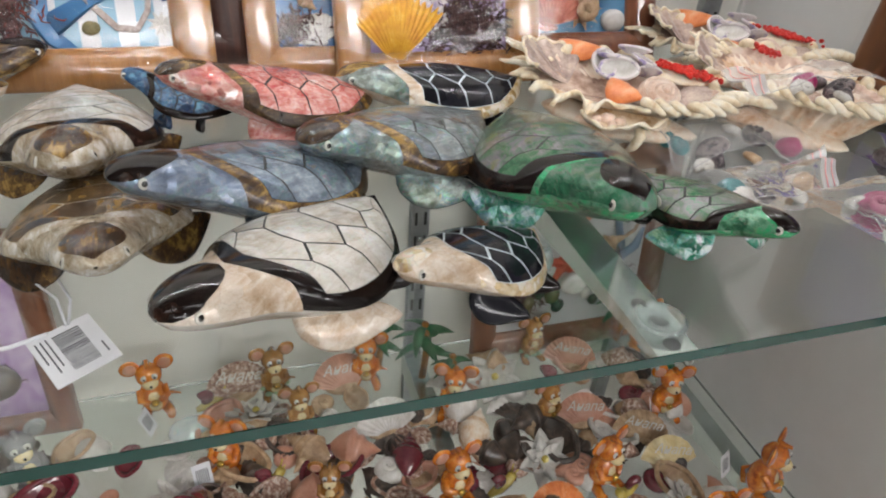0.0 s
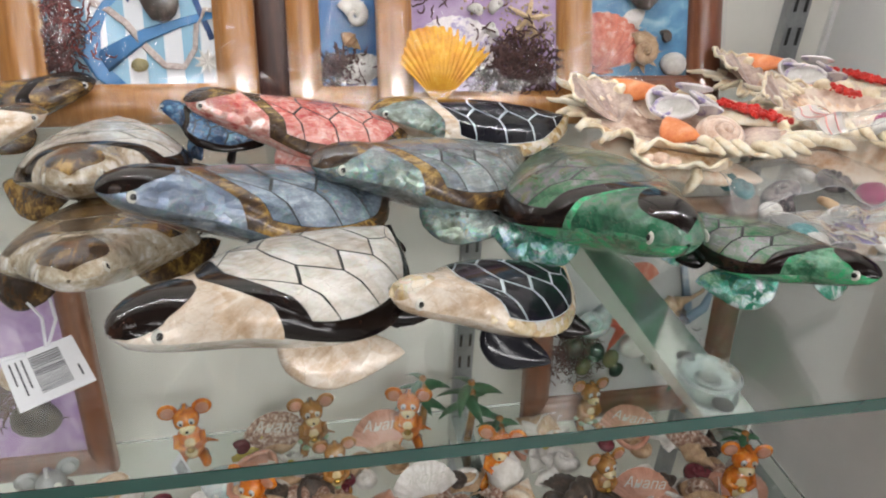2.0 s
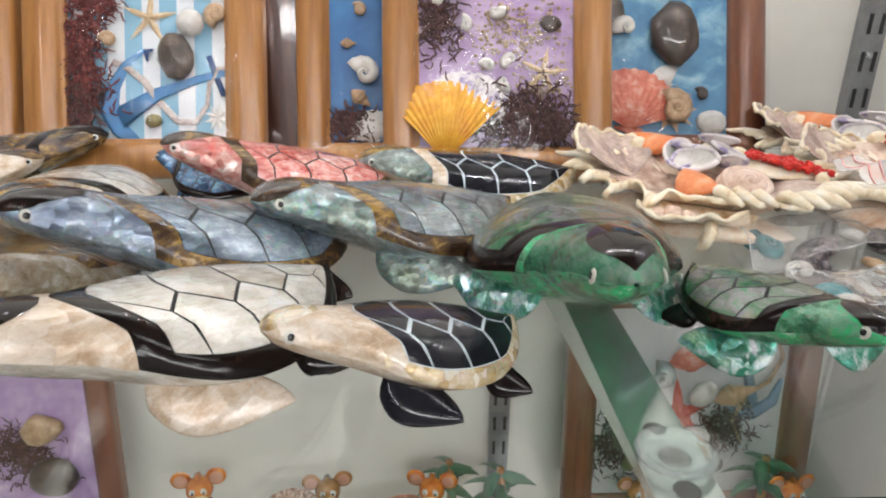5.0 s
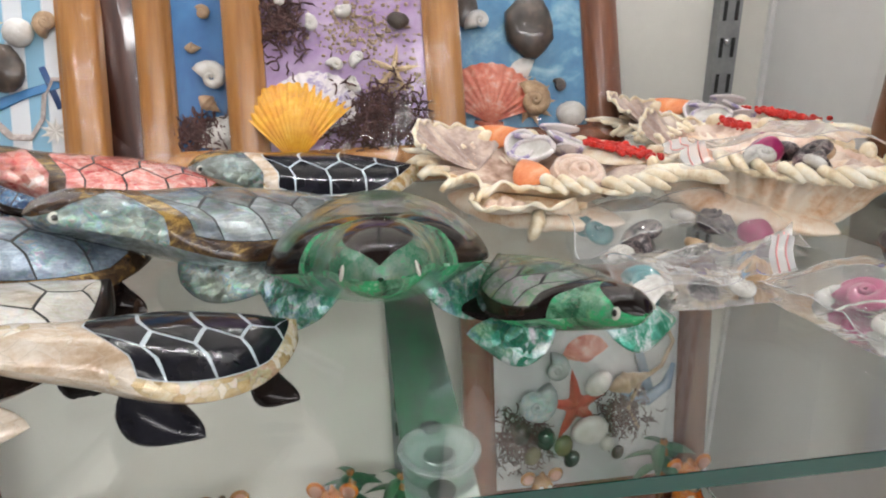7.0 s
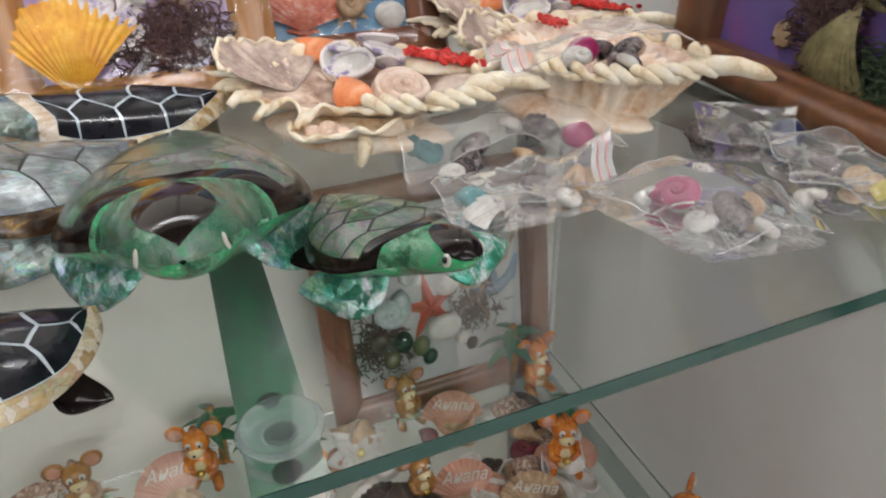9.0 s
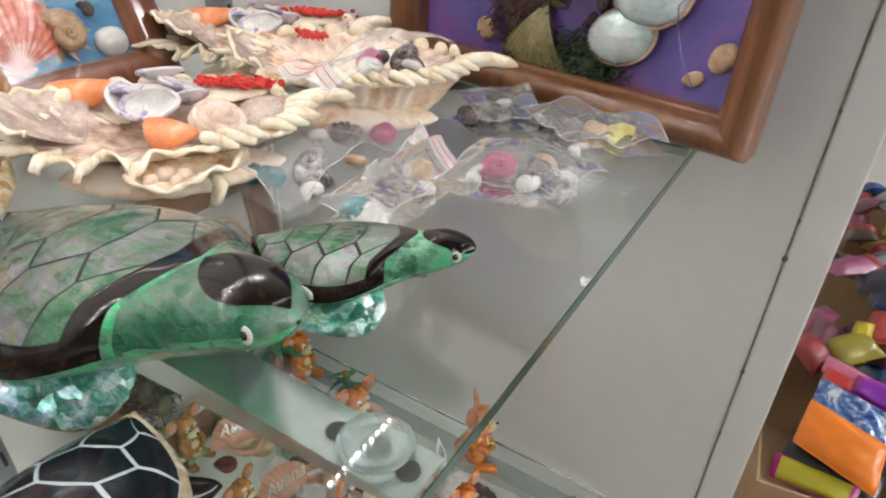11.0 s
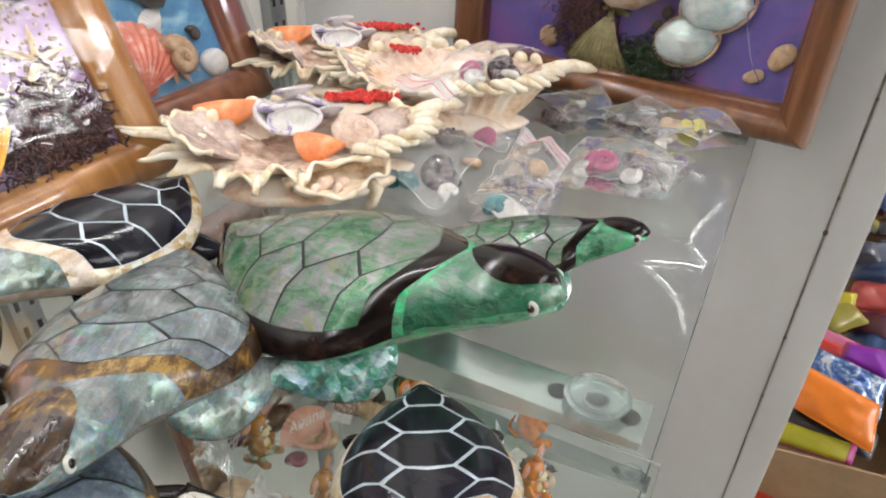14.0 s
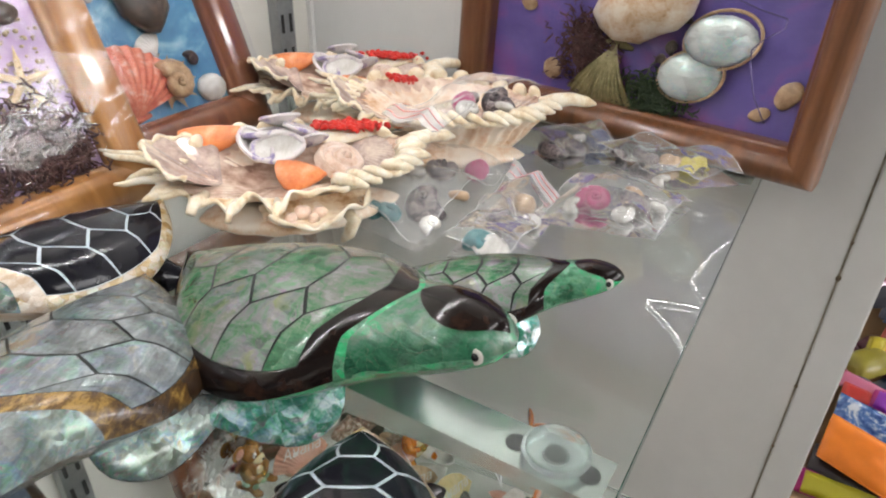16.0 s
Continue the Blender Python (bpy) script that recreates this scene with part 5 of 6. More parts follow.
    finger(2, 0.030, 0.0046, 0.003, 0.05, 0.22, "long thin ivory spine")
    # flared lobe folded out at the front over a small dark hollow, with one prong reaching down to the shelf
    if len(hooks) > 3:
        reach = curve_through([(0, 0.050), (0.18, 0.070), (0.34, 0.074), (0.6, 0.063), (0.85, 0.056), (1.0, 0.044)])
        def lobe(u, v, down=0.0):
            x = -0.026 + 0.062 * v
            y0, y1 = -0.030, -reach(v) - 0.0016 * math.sin(17 * v)
            return (x + 0.006 * u * (0.4 - v), y0 + (y1 - y0) * u, 0.0200 - 0.0055 * math.sin(math.pi * u ** 0.8) + 0.0050 * u + 0.0012 * math.sin(23 * v + 4 * u) * u - down)
        v, f = sheet(lambda u, w: lobe(u, w), 12, 40)
        put("folded_lobe", v, f, M_CONCH_LIP, t, "folded cream and brown lobe")
        v2, f2 = sheet(lambda u, w: lobe(u, w, 0.0016), 12, 40)
        put("lobe_underside", v2, [q[::-1] for q in f2], M_CONCH_BODY, t)
        put("lobe_edge", *tube([Vector(p) - Vector((0, 0, 0.0008)) for p in v[12 * 41:]], [0.0013 + 0.0005 * math.sin(k * 0.9) for k in range(41)], 7), M_CONCH_TIP, t)
        put("finger", *tube([(0.016, -0.052, 0.019), (0.018, -0.058, 0.016), (0.015, -0.057, 0.008), (0.012, -0.054, 0.0030)], [0.0034, 0.0040, 0.0034, 0.0016], 9), M_CONCH_TIP, t)
        for x, y, z, r in ((-0.006, -0.044, 0.0185, 0.0052), (0.003, -0.046, 0.0180, 0.0046), (-0.013, -0.047, 0.0175, 0.0042), (-0.002, -0.052, 0.0180, 0.0036)):
            lay(pebble((r, r * 0.8), seed + int(1000 * abs(x)), 0.8, 0.2), "hollow_shell", M_SPIRAL, t, x, y, z, 40, label="small purplish brown shell in the hollow")
    for k in range(9):
        a = radians(24 + 14 * k)
        p = Vector(lip(0.8, a / 6.2832))
        ob = put("lip_knob", *ball((0, 0, 0), (0.0066, 0.0036, 0.0060), 8, 12), M_CONCH_TIP, t)
        ob.matrix_local = pose(p.x, p.y, p.z + 0.001, rng.uniform(-20, 10), 0, math.degrees(a) + 90)
    def fan(u, w, down=0.0):
        b = 1.45 + 2.75 * w
        r = 1 + 0.05 * math.sin(11 * w + 1 + seed)
        return (-0.040 + 0.038 * u * r * math.cos(b), -0.004 + 0.036 * u * r * math.sin(b), 0.024 + 0.027 * u ** 1.3 * (0.55 + 0.45 * math.sin(math.pi * min(1.0, 1.15 - w))) + (0.0014 * math.sin(46 * w) + 0.0018 * math.sin(11 * w)) * u - down)
    v, f = sheet(fan, 10, 64)
    put("flared_whorl", v, f, M_FAN, t, "flared lavender-tan fan of the whorl")
    put("flare_edge", *tube([v[i] for i in range(10 * 65, 11 * 65)], [0.0014 + 0.0005 * math.sin(i * 1.3) for i in range(65)], 6), M_CONCH_TIP, t)

    def glue(shape, name, material, x, y, z, turn=0, tilt=(0, 0), lab=""):
        return lay(shape, name, material, t, x, y, z, turn, tilt, lab)

    def shard(length, width):
        return Shape().add(*paddle(length, width, 0.0022, 0.5, 0.06, 0.8))
    if dressed:
        glue(shard(0.042, 0.017), "orange_shell", M_ORANGE_SH, -0.056, 0.037, 0.042, -18, (30, -4), "bright orange shell shard")
        glue(shard(0.030, 0.019), "orange_shell", M_ORANGE_SH, -0.010, -0.008, 0.034, -32, (20, 6), "bright orange shell shard")
        for x, y, z, a, r, tl in ((-0.010, 0.019, 0.040, 20, 0.0150, (-14, 5)), (-0.007, 0.004, 0.038, -20, 0.0140, (34, -6)), (0.008, 0.013, 0.043, 60, 0.0130, (15, 20)), (-0.018, 0.010, 0.038, 100, 0.0130, (10, -25)), (0.000, 0.026, 0.047, 0, 0.0110, (-25, 0)), (0.014, 0.003, 0.040, 140, 0.0100, (30, 25))):
            glue(cup(r * 0.84, 0.42), "cup_shell", [M_WHITE_SH, M_VIOLET_SH], x, y, z - 0.003, a, tl, "white cup shell with violet rim")
        glue(Shape().add(*paddle(0.050, 0.016, 0.0020, 0.3)), "coral_tray", M_CONCH_TIP, 0.016, 0.026, 0.0385, -8, (14, 6), "pale sliver of shell under red grit")
        tagged(lay(grit(0.036, 0.0075, 260, seed + 3, 0.0016), "coral_grit", M_RED_GRIT, t, 0.041, 0.0195, 0.0385, -8, (14, 6), label="bright red coral grit"), kind="stuff")
        glue(disc_spiral(0.0165), "spiral_shell", M_SPIRAL, 0.026, -0.013, 0.0310, 30, (30, 8), "flat pinkish tan spiral shell")
        glue(scallop(0.034, 20, 0.22, 62), "fan_shell", M_FAN, 0.034, 0.002, 0.0225, -100, (8, 4), "tan fan shell with fine ribs")
    else:
        glue(shard(0.024, 0.016), "orange_shell", M_ORANGE_SH, -0.034, -0.016, high + 0.030, -32, (20, 6), "orange shell shard")
        tagged(lay(grit(0.014, 0.0075, 90, seed + 3, 0.0016), "coral_grit", M_RED_GRIT, t, -0.030, 0.014, high + 0.040, -8, (14, 6), label="bright red coral grit"), kind="stuff")
    return t


AXIS = -34.0
spider_conch(pose(0.268, 0.231, TOP + 0.0006, 0, 0, AXIS), 3, "cream spider conch dressed with orange and violet shells")
spider_conch(pose(0.420, 0.306, TOP + 0.0006, 0, 0, AXIS), 5, "spider conch with violet shells near the back wall")
spider_conch(pose(0.393, 0.204, TOP + 0.0006, 0, 0, AXIS - 26), 8, "spider conch with a zip bag resting on it", 266, 0.007, 1.0, False)

# ---- zip bags of little shells, the price tag, lamps added for a glint in the glass ----
M_MAGENTA = mottled("magenta_dyed_shell", [(0.3, (0.24, 0.004, 0.07)), (0.7, (0.42, 0.012, 0.13))], scale=120, rough=0.35, coat=0.4)
M_TEALDYE = mottled("teal_dyed_shell", [(0.3, (0.005, 0.10, 0.12)), (0.7, (0.02, 0.22, 0.23))], scale=120, rough=0.35, coat=0.4)
M_YELLOWDYE = mottled("yellow_dyed_shell", [(0.3, (0.40, 0.31, 0.015)), (0.7, (0.54, 0.46, 0.07))], scale=200, rough=0.45)
M_DARKSH = mottled("dark_purple_shell", [(0.32, (0.012, 0.009, 0.012)), (0.48, (0.05, 0.036, 0.042)), (0.56, (0.26, 0.21, 0.20)), (0.62, (0.07, 0.05, 0.06)), (0.8, (0.30, 0.25, 0.23))], scale=150, rough=0.3, coat=0.5)
M_PEARL = mottled("pearl_white_shell", [(0.25, (0.38, 0.35, 0.31)), (0.5, (0.54, 0.52, 0.48)), (0.75, (0.68, 0.67, 0.65))], scale=110, rough=0.25, coat=0.6)
M_WELD = film_mat("milky_welded_plastic", 0.15, 0.2, crease=0.0, ior=1.2, haze=0.3)
M_ZIP = mat("red_zip_line", (0.58, 0.22, 0.22), rough=0.4)


def zip_bag(quad, seed, fill, label, base=0.0, zipped=True, puff=0.007, rise=0.0):
    """A crumpled clear bag draped over shells: four corners on the shelf, the zip along the last side; shells as kind, material, x, y, radius."""
    c = Vector((sum(p[0] for p in quad) / 4, sum(p[1] for p in quad) / 4, TOP + 0.0006 + base))
    t = thing("zip_bag", Matrix.Translation(c), label, "plastic bag", "zip bags of shells")
    q = [Vector((x - c.x, y - c.y, 0)) for x, y in quad]
    shells = [(kind, material, x - c.x, y - c.y, r) for kind, material, x, y, r in fill]
    high = {"ball": 1.35, "snail": 1.05, "fan": 0.9, "cone": 1.4}

    def skin(u, v, top):
        p = q[0].lerp(q[1], u).lerp(q[3].lerp(q[2], u), v)
        e = (1 - abs(2 * u - 1) ** 4) * (1 - abs(2 * v - 1) ** 4)
        x, y = p.x + 0.0035 * noise.noise(Vector((p.y * 70, seed, 1))), p.y + 0.0035 * noise.noise(Vector((p.x * 70, seed, 2)))
        n = noise.noise(Vector((x * 42 + seed, y * 42, 3)))
        ridge = 1 - min(1.0, abs(noise.noise(Vector((x * 30 + seed * 2, y * 30, 7)))) * 4.0)
        lie = 0.0
        for kind, _, sx, sy, r in shells:
            d = math.hypot(x - sx, y - sy) / (r * 1.9)
            lie += (r * high[kind] * 1.1 * math.exp(-(d / 1.15) ** 3)) ** 4
        lie = lie ** 0.25
        if not top:
            return (x, y, 0.0003 + 0.0004 * abs(n))
        fold = 1 - min(1.0, abs(noise.noise(Vector((x * 75 + seed * 3, y * 75, 11)))) * 5.0)
        loose = puff * (0.5 + 0.5 * n + 0.6 * ridge) * (0.25 + 0.75 * e)
        flap = rise * max(0.0, (v - 0.5) / 0.5) ** 1.6 * (0.75 + 0.25 * math.sin(3.1 * u + seed))
        return (x, y, 0.0012 + max(lie + 0.0008, loose + lie * 0.6) + 0.006 * (1 - e) * max(0.0, n) + 0.0024 * ridge + 0.0005 * fold + flap)
    a = put("bag_front", *sheet(lambda u, v: skin(u, v, 1), 72, 72), M_BAG, t, "clear crumpled plastic")
    b = put("bag_back", *sheet(lambda u, v: skin(u, v, 0), 10, 10), M_BAG, t)
    a.visible_shadow = b.visible_shadow = False
    border = [skin(k / 24, 0.004, 1) for k in range(25)] + [skin(0.996, k / 24, 1) for k in range(1, 25)] + [skin(1 - k / 24, 0.996, 1) for k in range(1, 25)] + [skin(0.004, 1 - k / 24, 1) for k in range(1, 24)]
    put("welded_edge", *tube([Vector(p) for p in border], 0.00022, 5), M_WELD, t, "milky welded edge").visible_shadow = False
    if zipped:
        band = put("zip_band", *sheet(lambda u, v: Vector(skin(u, v, 1)) + Vector((0, 0, 0.0005)), 24, 5, 0.01, 0.99, 0.86, 0.995), M_WELD, t, "milky zip band")
        band.visible_shadow = False
        for v in (0.90, 0.955):
            put("zip_line", *tube([Vector(skin(k / 14, v, 1)) + Vector((0, 0, 0.0006)) for k in range(15)], 0.0004, 5), M_ZIP, t, "red zip line")
    for k, (kind, material, x, y, r) in enumerate(shells):
        shape = {"ball": lambda: pebble((r, r * 0.82), seed + k, 0.8, 0.14), "snail": lambda: snail(r), "fan": lambda: scallop(r * 1.5, 10, 0.45), "cone": lambda: spire(r * 2.4, r * 0.8)}[kind]()
        lay(shape, "shell", material, t, x - (r * 1.2 if kind == "cone" else 0), y, r * 0.75 if kind == "ball" else 0.0015, 57 * k if kind != "cone" else 0, (25 * math.sin(2 * k + seed), 25 * math.cos(3 * k + seed)) if kind == "snail" else (0, 0))
    return t


M_NAVY = mat("navy_shell", (0.02, 0.03, 0.10), 0.3, coat=0.5)
zip_bag([(0.262, 0.140), (0.272, 0.200), (0.392, 0.205), (0.380, 0.140)], 1, [("snail", M_TEALDYE, 0.281, 0.177, 0.0135), ("snail", M_PEARL, 0.287, 0.148, 0.0085), ("snail", M_DARKSH, 0.308, 0.162, 0.0170), ("snail", M_TAN_SH, 0.327, 0.154, 0.0080), ("snail", M_DARKSH, 0.356, 0.184, 0.0150), ("snail", M_PEARL, 0.338, 0.192, 0.0105), ("ball", M_MAGENTA, 0.364, 0.160, 0.009), ("fan", M_PEARL, 0.376, 0.172, 0.011)], "clear zip bag of mixed small shells on glass", zipped=False)
zip_bag([(0.266, 0.126), (0.266, 0.092), (0.340, 0.094), (0.366, 0.136)], 2, [("snail", M_TEALDYE, 0.2835, 0.115, 0.0110), ("fan", M_PEARL, 0.293, 0.105, 0.0120), ("cone", M_TAN_SH, 0.336, 0.112, 0.0085), ("snail", M_DARKSH, 0.316, 0.121, 0.0090), ("snail", M_PEARL, 0.322, 0.104, 0.0080)], "narrow clear zip bag with teal and white shells", rise=0.014)
zip_bag([(0.346, 0.038), (0.400, 0.030), (0.404, 0.086), (0.330, 0.104)], 3, [("snail", M_MAGENTA, 0.366, 0.080, 0.0140), ("snail", M_PEARL, 0.358, 0.088, 0.0090), ("snail", M_DARKSH, 0.376, 0.062, 0.0130), ("snail", M_PEARL, 0.361, 0.061, 0.0085), ("snail", M_PEARL, 0.379, 0.047, 0.0080), ("snail", M_TAN_SH, 0.388, 0.064, 0.0085)], "clear zip bag with a magenta shell and pale shells", zipped=False)
zip_bag([(0.402, 0.054), (0.442, 0.010), (0.464, 0.028), (0.434, 0.106)], 4, [("fan", M_YELLOWDYE, 0.451, 0.033, 0.0120), ("snail", M_PEARL, 0.411, 0.051, 0.0090), ("snail", M_DARKSH, 0.440, 0.074, 0.0120), ("snail", M_TAN_SH, 0.446, 0.058, 0.0095), ("snail", M_DARKSH, 0.436, 0.090, 0.0090)], "clear zip bag with yellow and dark shells", base=0.004, zipped=False)
zip_bag([(0.408, 0.118), (0.446, 0.094), (0.476, 0.128), (0.424, 0.150)], 5, [("snail", M_PEARL, 0.453, 0.124, 0.0115), ("ball", M_NAVY, 0.459, 0.112, 0.0100), ("snail", M_DARKSH, 0.426, 0.134, 0.0130), ("snail", M_DARKSH, 0.442, 0.126, 0.0110)], "clear zip bag of dark shells beside the conch", zipped=False)
zip_bag([(0.425, 0.190), (0.418, 0.144), (0.326, 0.172), (0.333, 0.214)], 7, [("ball", M_MAGENTA, 0.375, 0.178, 0.0090), ("snail", M_PEARL, 0.368, 0.172, 0.0105), ("snail", M_DARKSH, 0.396, 0.162, 0.0150), ("snail", M_PEARL, 0.386, 0.156, 0.0085), ("snail", M_TAN_SH, 0.404, 0.174, 0.0080), ("snail", M_DARKSH, 0.386, 0.180, 0.0100)], "clear zip bag lying on a spider conch", base=0.039)

# small lamps added over the violet picture, facing down to draw a zigzag glint in the glass shelf
M_DOT = mat("added_lamp_chip", (0.9, 0.9, 0.9), emit=(1.0, 0.97, 0.97), glow=25.0)
# dark covers hide the added lamps from above
M_COVER = mat("added_lamp_cover", (0.075, 0.060, 0.12), rough=0.8, spec=0.1)
drape = [Vector(p) for p in ((0.456, 0.007, 1.0427), (0.4571, 0.012, 1.05), (0.4582, 0.0172, 1.0578), (0.46, 0.0233, 1.0744), (0.461, 0.0255, 1.0847), (0.4607, 0.0207, 1.091), (0.4599, 0.0101, 1.0998), (0.4602, 0.0101, 1.1051), (0.4625, 0.0261, 1.1081), (0.4646, 0.0407, 1.1125), (0.4667, 0.0548, 1.1168), (0.4668, 0.0539, 1.1203), (0.4654, 0.0382, 1.1301), (0.4642, 0.0235, 1.1418), (0.4642, 0.0167, 1.1573), (0.4644, 0.0107, 1.1719))]
lights = thing("glint_lamps", pose(0, 0, 0), "small white lamps added over a picture to draw a glint in the glass", "string light")
put("wire", *tube([p + Vector((0, 0, 0.0004)) for p in drape], 0.0003, 6), M_COVER, lights, "thin dark wire")
for a, b in zip(drape, drape[1:]):
    n = max(1, round((b - a).length / 0.0020))
    for k in range(n):
        c = a.lerp(b, (k + 0.5) / n)
        r = [(c.x + 0.0008 * math.cos(i * math.pi / 4), c.y + 0.0008 * math.sin(i * math.pi / 4)) for i in range(8)]
        cover = put("glint_cover", [(x, y, c.z - 0.00012) for x, y in r] + [(x, y, c.z + 0.0002) for x, y in r], [tuple(range(8, 16))] + [(i, (i + 1) % 8, 8 + (i + 1) % 8, 8 + i) for i in range(8)], M_COVER, lights, smooth=False)
        put("glint_chip", [(x, y, c.z - 0.0001) for x, y in r], [tuple(range(8))[::-1]], M_DOT, cover, smooth=False)

# price tag on white threads
tag_m = pose(-0.0733, 0.0535, TOP + 0.003, 4, 3, -60)
tag = thing("price_tag", tag_m, "white paper price tag with barcode and thread", "price tag", "price tags")
M_PAPER = mottled("white_card", [(0.3, (0.68, 0.69, 0.71)), (0.7, (0.74, 0.75, 0.77))], scale=60, rough=0.6, bump=0.02)
M_INK = mat("black_ink", (0.03, 0.03, 0.04), rough=0.6)
boxed("card", -0.0155, 0.0155, -0.0125, 0.0125, 0, 0.0005, M_PAPER, tag)
rng = random.Random(5)
x = -0.0115
while x < 0.0105:
    wd = rng.choice((0.0003, 0.0005, 0.0008))
    boxed("barcode_bar", x, x + wd, -0.0040, 0.0065, 0.00052, 0.00056, M_INK, tag)
    x += wd + rng.choice((0.0004, 0.0006))
for y, a, b in ((-0.0065, -0.012, 0.006), (-0.0085, -0.012, 0.009), (-0.0105, -0.012, 0.002), (0.0095, 0.003, 0.010)):
    boxed("print_line", a, b, y, y + 0.0006, 0.00052, 0.00056, M_INK, tag, "unreadable printed line")
for k in range(2):
    pts = [(-0.014, 0.004 - 0.001 * k, 0.001), (-0.024 - 0.004 * k, 0.010 - 0.004 * k, 0.004), (-0.045, 0.012 - 0.008 * k, 0.002), (-0.07, 0.006 - 0.009 * k, 0.001)]
    put("thread", *tube(pts, 0.0006, 6), M_PAPER, tag, "white thread")
put("thread", *tube([(-0.014, -0.004, 0.0012), (-0.017, -0.018, 0.001), (-0.026, -0.036, 0.0012)], 0.0009, 6), M_PAPER, tag, "white thread")

# ---- lower shelf: framed pictures at the back, figurines and shell souvenirs ----
B0 = LOW + 0.0006
fl = collage(pose(-0.415, 0.395, B0, 90, 0, 0) @ pose(0, 0, 0, -8, 0, 0), 0.215, 0.235, 0.026, M_REDWOOD, M_LILAC_PRINT, "reddish frame with lilac panel on lower shelf", wrap=False)
lay(pebble((0.024, 0.020), 51, 0.5), "dark_shell", M_STONE, fl, 0.150, 0.075, 0.012)
lay(pebble((0.020, 0.016), 52, 0.5, 0.3), "knobbly_shell", M_TAN_SH, fl, 0.145, 0.125, 0.010)
tagged(lay(tuft(0.06, 0.05, 160, 53), "seaweed", M_WEED, fl, 0.120, 0.100, 0.004), kind="stuff")
fr = collage(pose(0.246, 0.400, B0, 90, 0, 0) @ pose(0, 0, 0, -8, 0, 0), 0.258, 0.270, 0.032, M_REDWOOD, M_PALE_PRINT, "reddish brown frame with red starfish and anchor print", wrap=True)
lay(starfish(0.042, 5, 0.3), "starfish", M_RED_STAR, fr, 0.118, 0.122, 0.006, 25, label="red starfish")
lay(pebble((0.020, 0.016), 54, 0.5, 0.08), "pale_shell", M_WHITE_SH, fr, 0.131, 0.096, 0.012, 15)
lay(pebble((0.016, 0.012), 55, 0.5, 0.08), "pale_shell", M_WHITE_SH, fr, 0.140, 0.146, 0.010, 40)
lay(scallop(0.026, 12), "scallop", M_RED_SC, fr, 0.128, 0.172, 0.005, 10)
lay(snail(0.026, 2.6, 12), "moon_shell", M_SILVER, fr, 0.072, 0.134, 0.006, 200, label="pearly coiled moon shell")
lay(snail(0.018, 2.2, 12), "moon_shell", M_SILVER, fr, 0.094, 0.168, 0.006, 40, label="pearly coiled moon shell")
M_BOTTLE = mottled("dark_green_pebble", [(0.3, (0.008, 0.022, 0.016)), (0.7, (0.025, 0.06, 0.04))], scale=60, rough=0.15, coat=0.7)
M_OLIVE = mottled("olive_pebble", [(0.3, (0.10, 0.10, 0.04)), (0.7, (0.20, 0.19, 0.09))], scale=60, rough=0.2, coat=0.6)
for x, y, a, m in ((0.084, 0.090, 0.0130, M_BOTTLE), (0.103, 0.080, 0.0120, M_OLIVE), (0.112, 0.064, 0.0100, M_BOTTLE), (0.070, 0.072, 0.0110, M_OLIVE), (0.150, 0.078, 0.0090, M_WHITE_SH), (0.162, 0.066, 0.0080, M_STONE), (0.058, 0.098, 0.0120, M_STONE)):
    lay(pebble((a, a * 0.8), int(1000 * x), 0.6, 0.06), "pebble", m, fr, x, y, 0.010, 900 * y)
lay(spire(0.045, 0.011, 5), "whelk", M_TAN_SH, fr, 0.150, 0.140, 0.004, 20)
tagged(lay(tuft(0.05, 0.05, 150, 58, 0.01), "seaweed", M_WEED, fr, 0.168, 0.112, 0.004), kind="stuff")
tagged(lay(tuft(0.07, 0.06, 190, 59, 0.010), "seaweed", M_WEED, fr, 0.056, 0.092, 0.004), kind="stuff")
M_ANCHOR = mottled("grey_blue_anchor_wood", [(0.3, (0.16, 0.24, 0.34)), (0.7, (0.24, 0.34, 0.46))], scale=60, rough=0.4, coat=0.3)
put("anchor_shank", *tube([(0.168, 0.226, 0.007), (0.180, 0.190, 0.007), (0.194, 0.134, 0.007)], [0.0040, 0.0048, 0.0062], 8, 0.6), M_ANCHOR, fr, "grey-blue wooden anchor")
put("anchor_arms", *tube([(0.160, 0.146, 0.007), (0.172, 0.128, 0.007), (0.194, 0.122, 0.007), (0.214, 0.136, 0.007), (0.221, 0.160, 0.007)], [0.0025, 0.0056, 0.0066, 0.0056, 0.0022], 8, 0.6), M_ANCHOR, fr)
put("anchor_stock", *tube([(0.152, 0.205, 0.009), (0.200, 0.218, 0.009)], 0.0036, 8, 0.7), M_ANCHOR, fr)
put("anchor_rope", *tube([(0.176, 0.222, 0.010), (0.204, 0.214, 0.010), (0.218, 0.186, 0.010), (0.206, 0.160, 0.011), (0.184, 0.146, 0.011), (0.172, 0.116, 0.010), (0.184, 0.092, 0.009)], 0.0024, 8), M_TAN_SH, fr, "pale twisted rope")

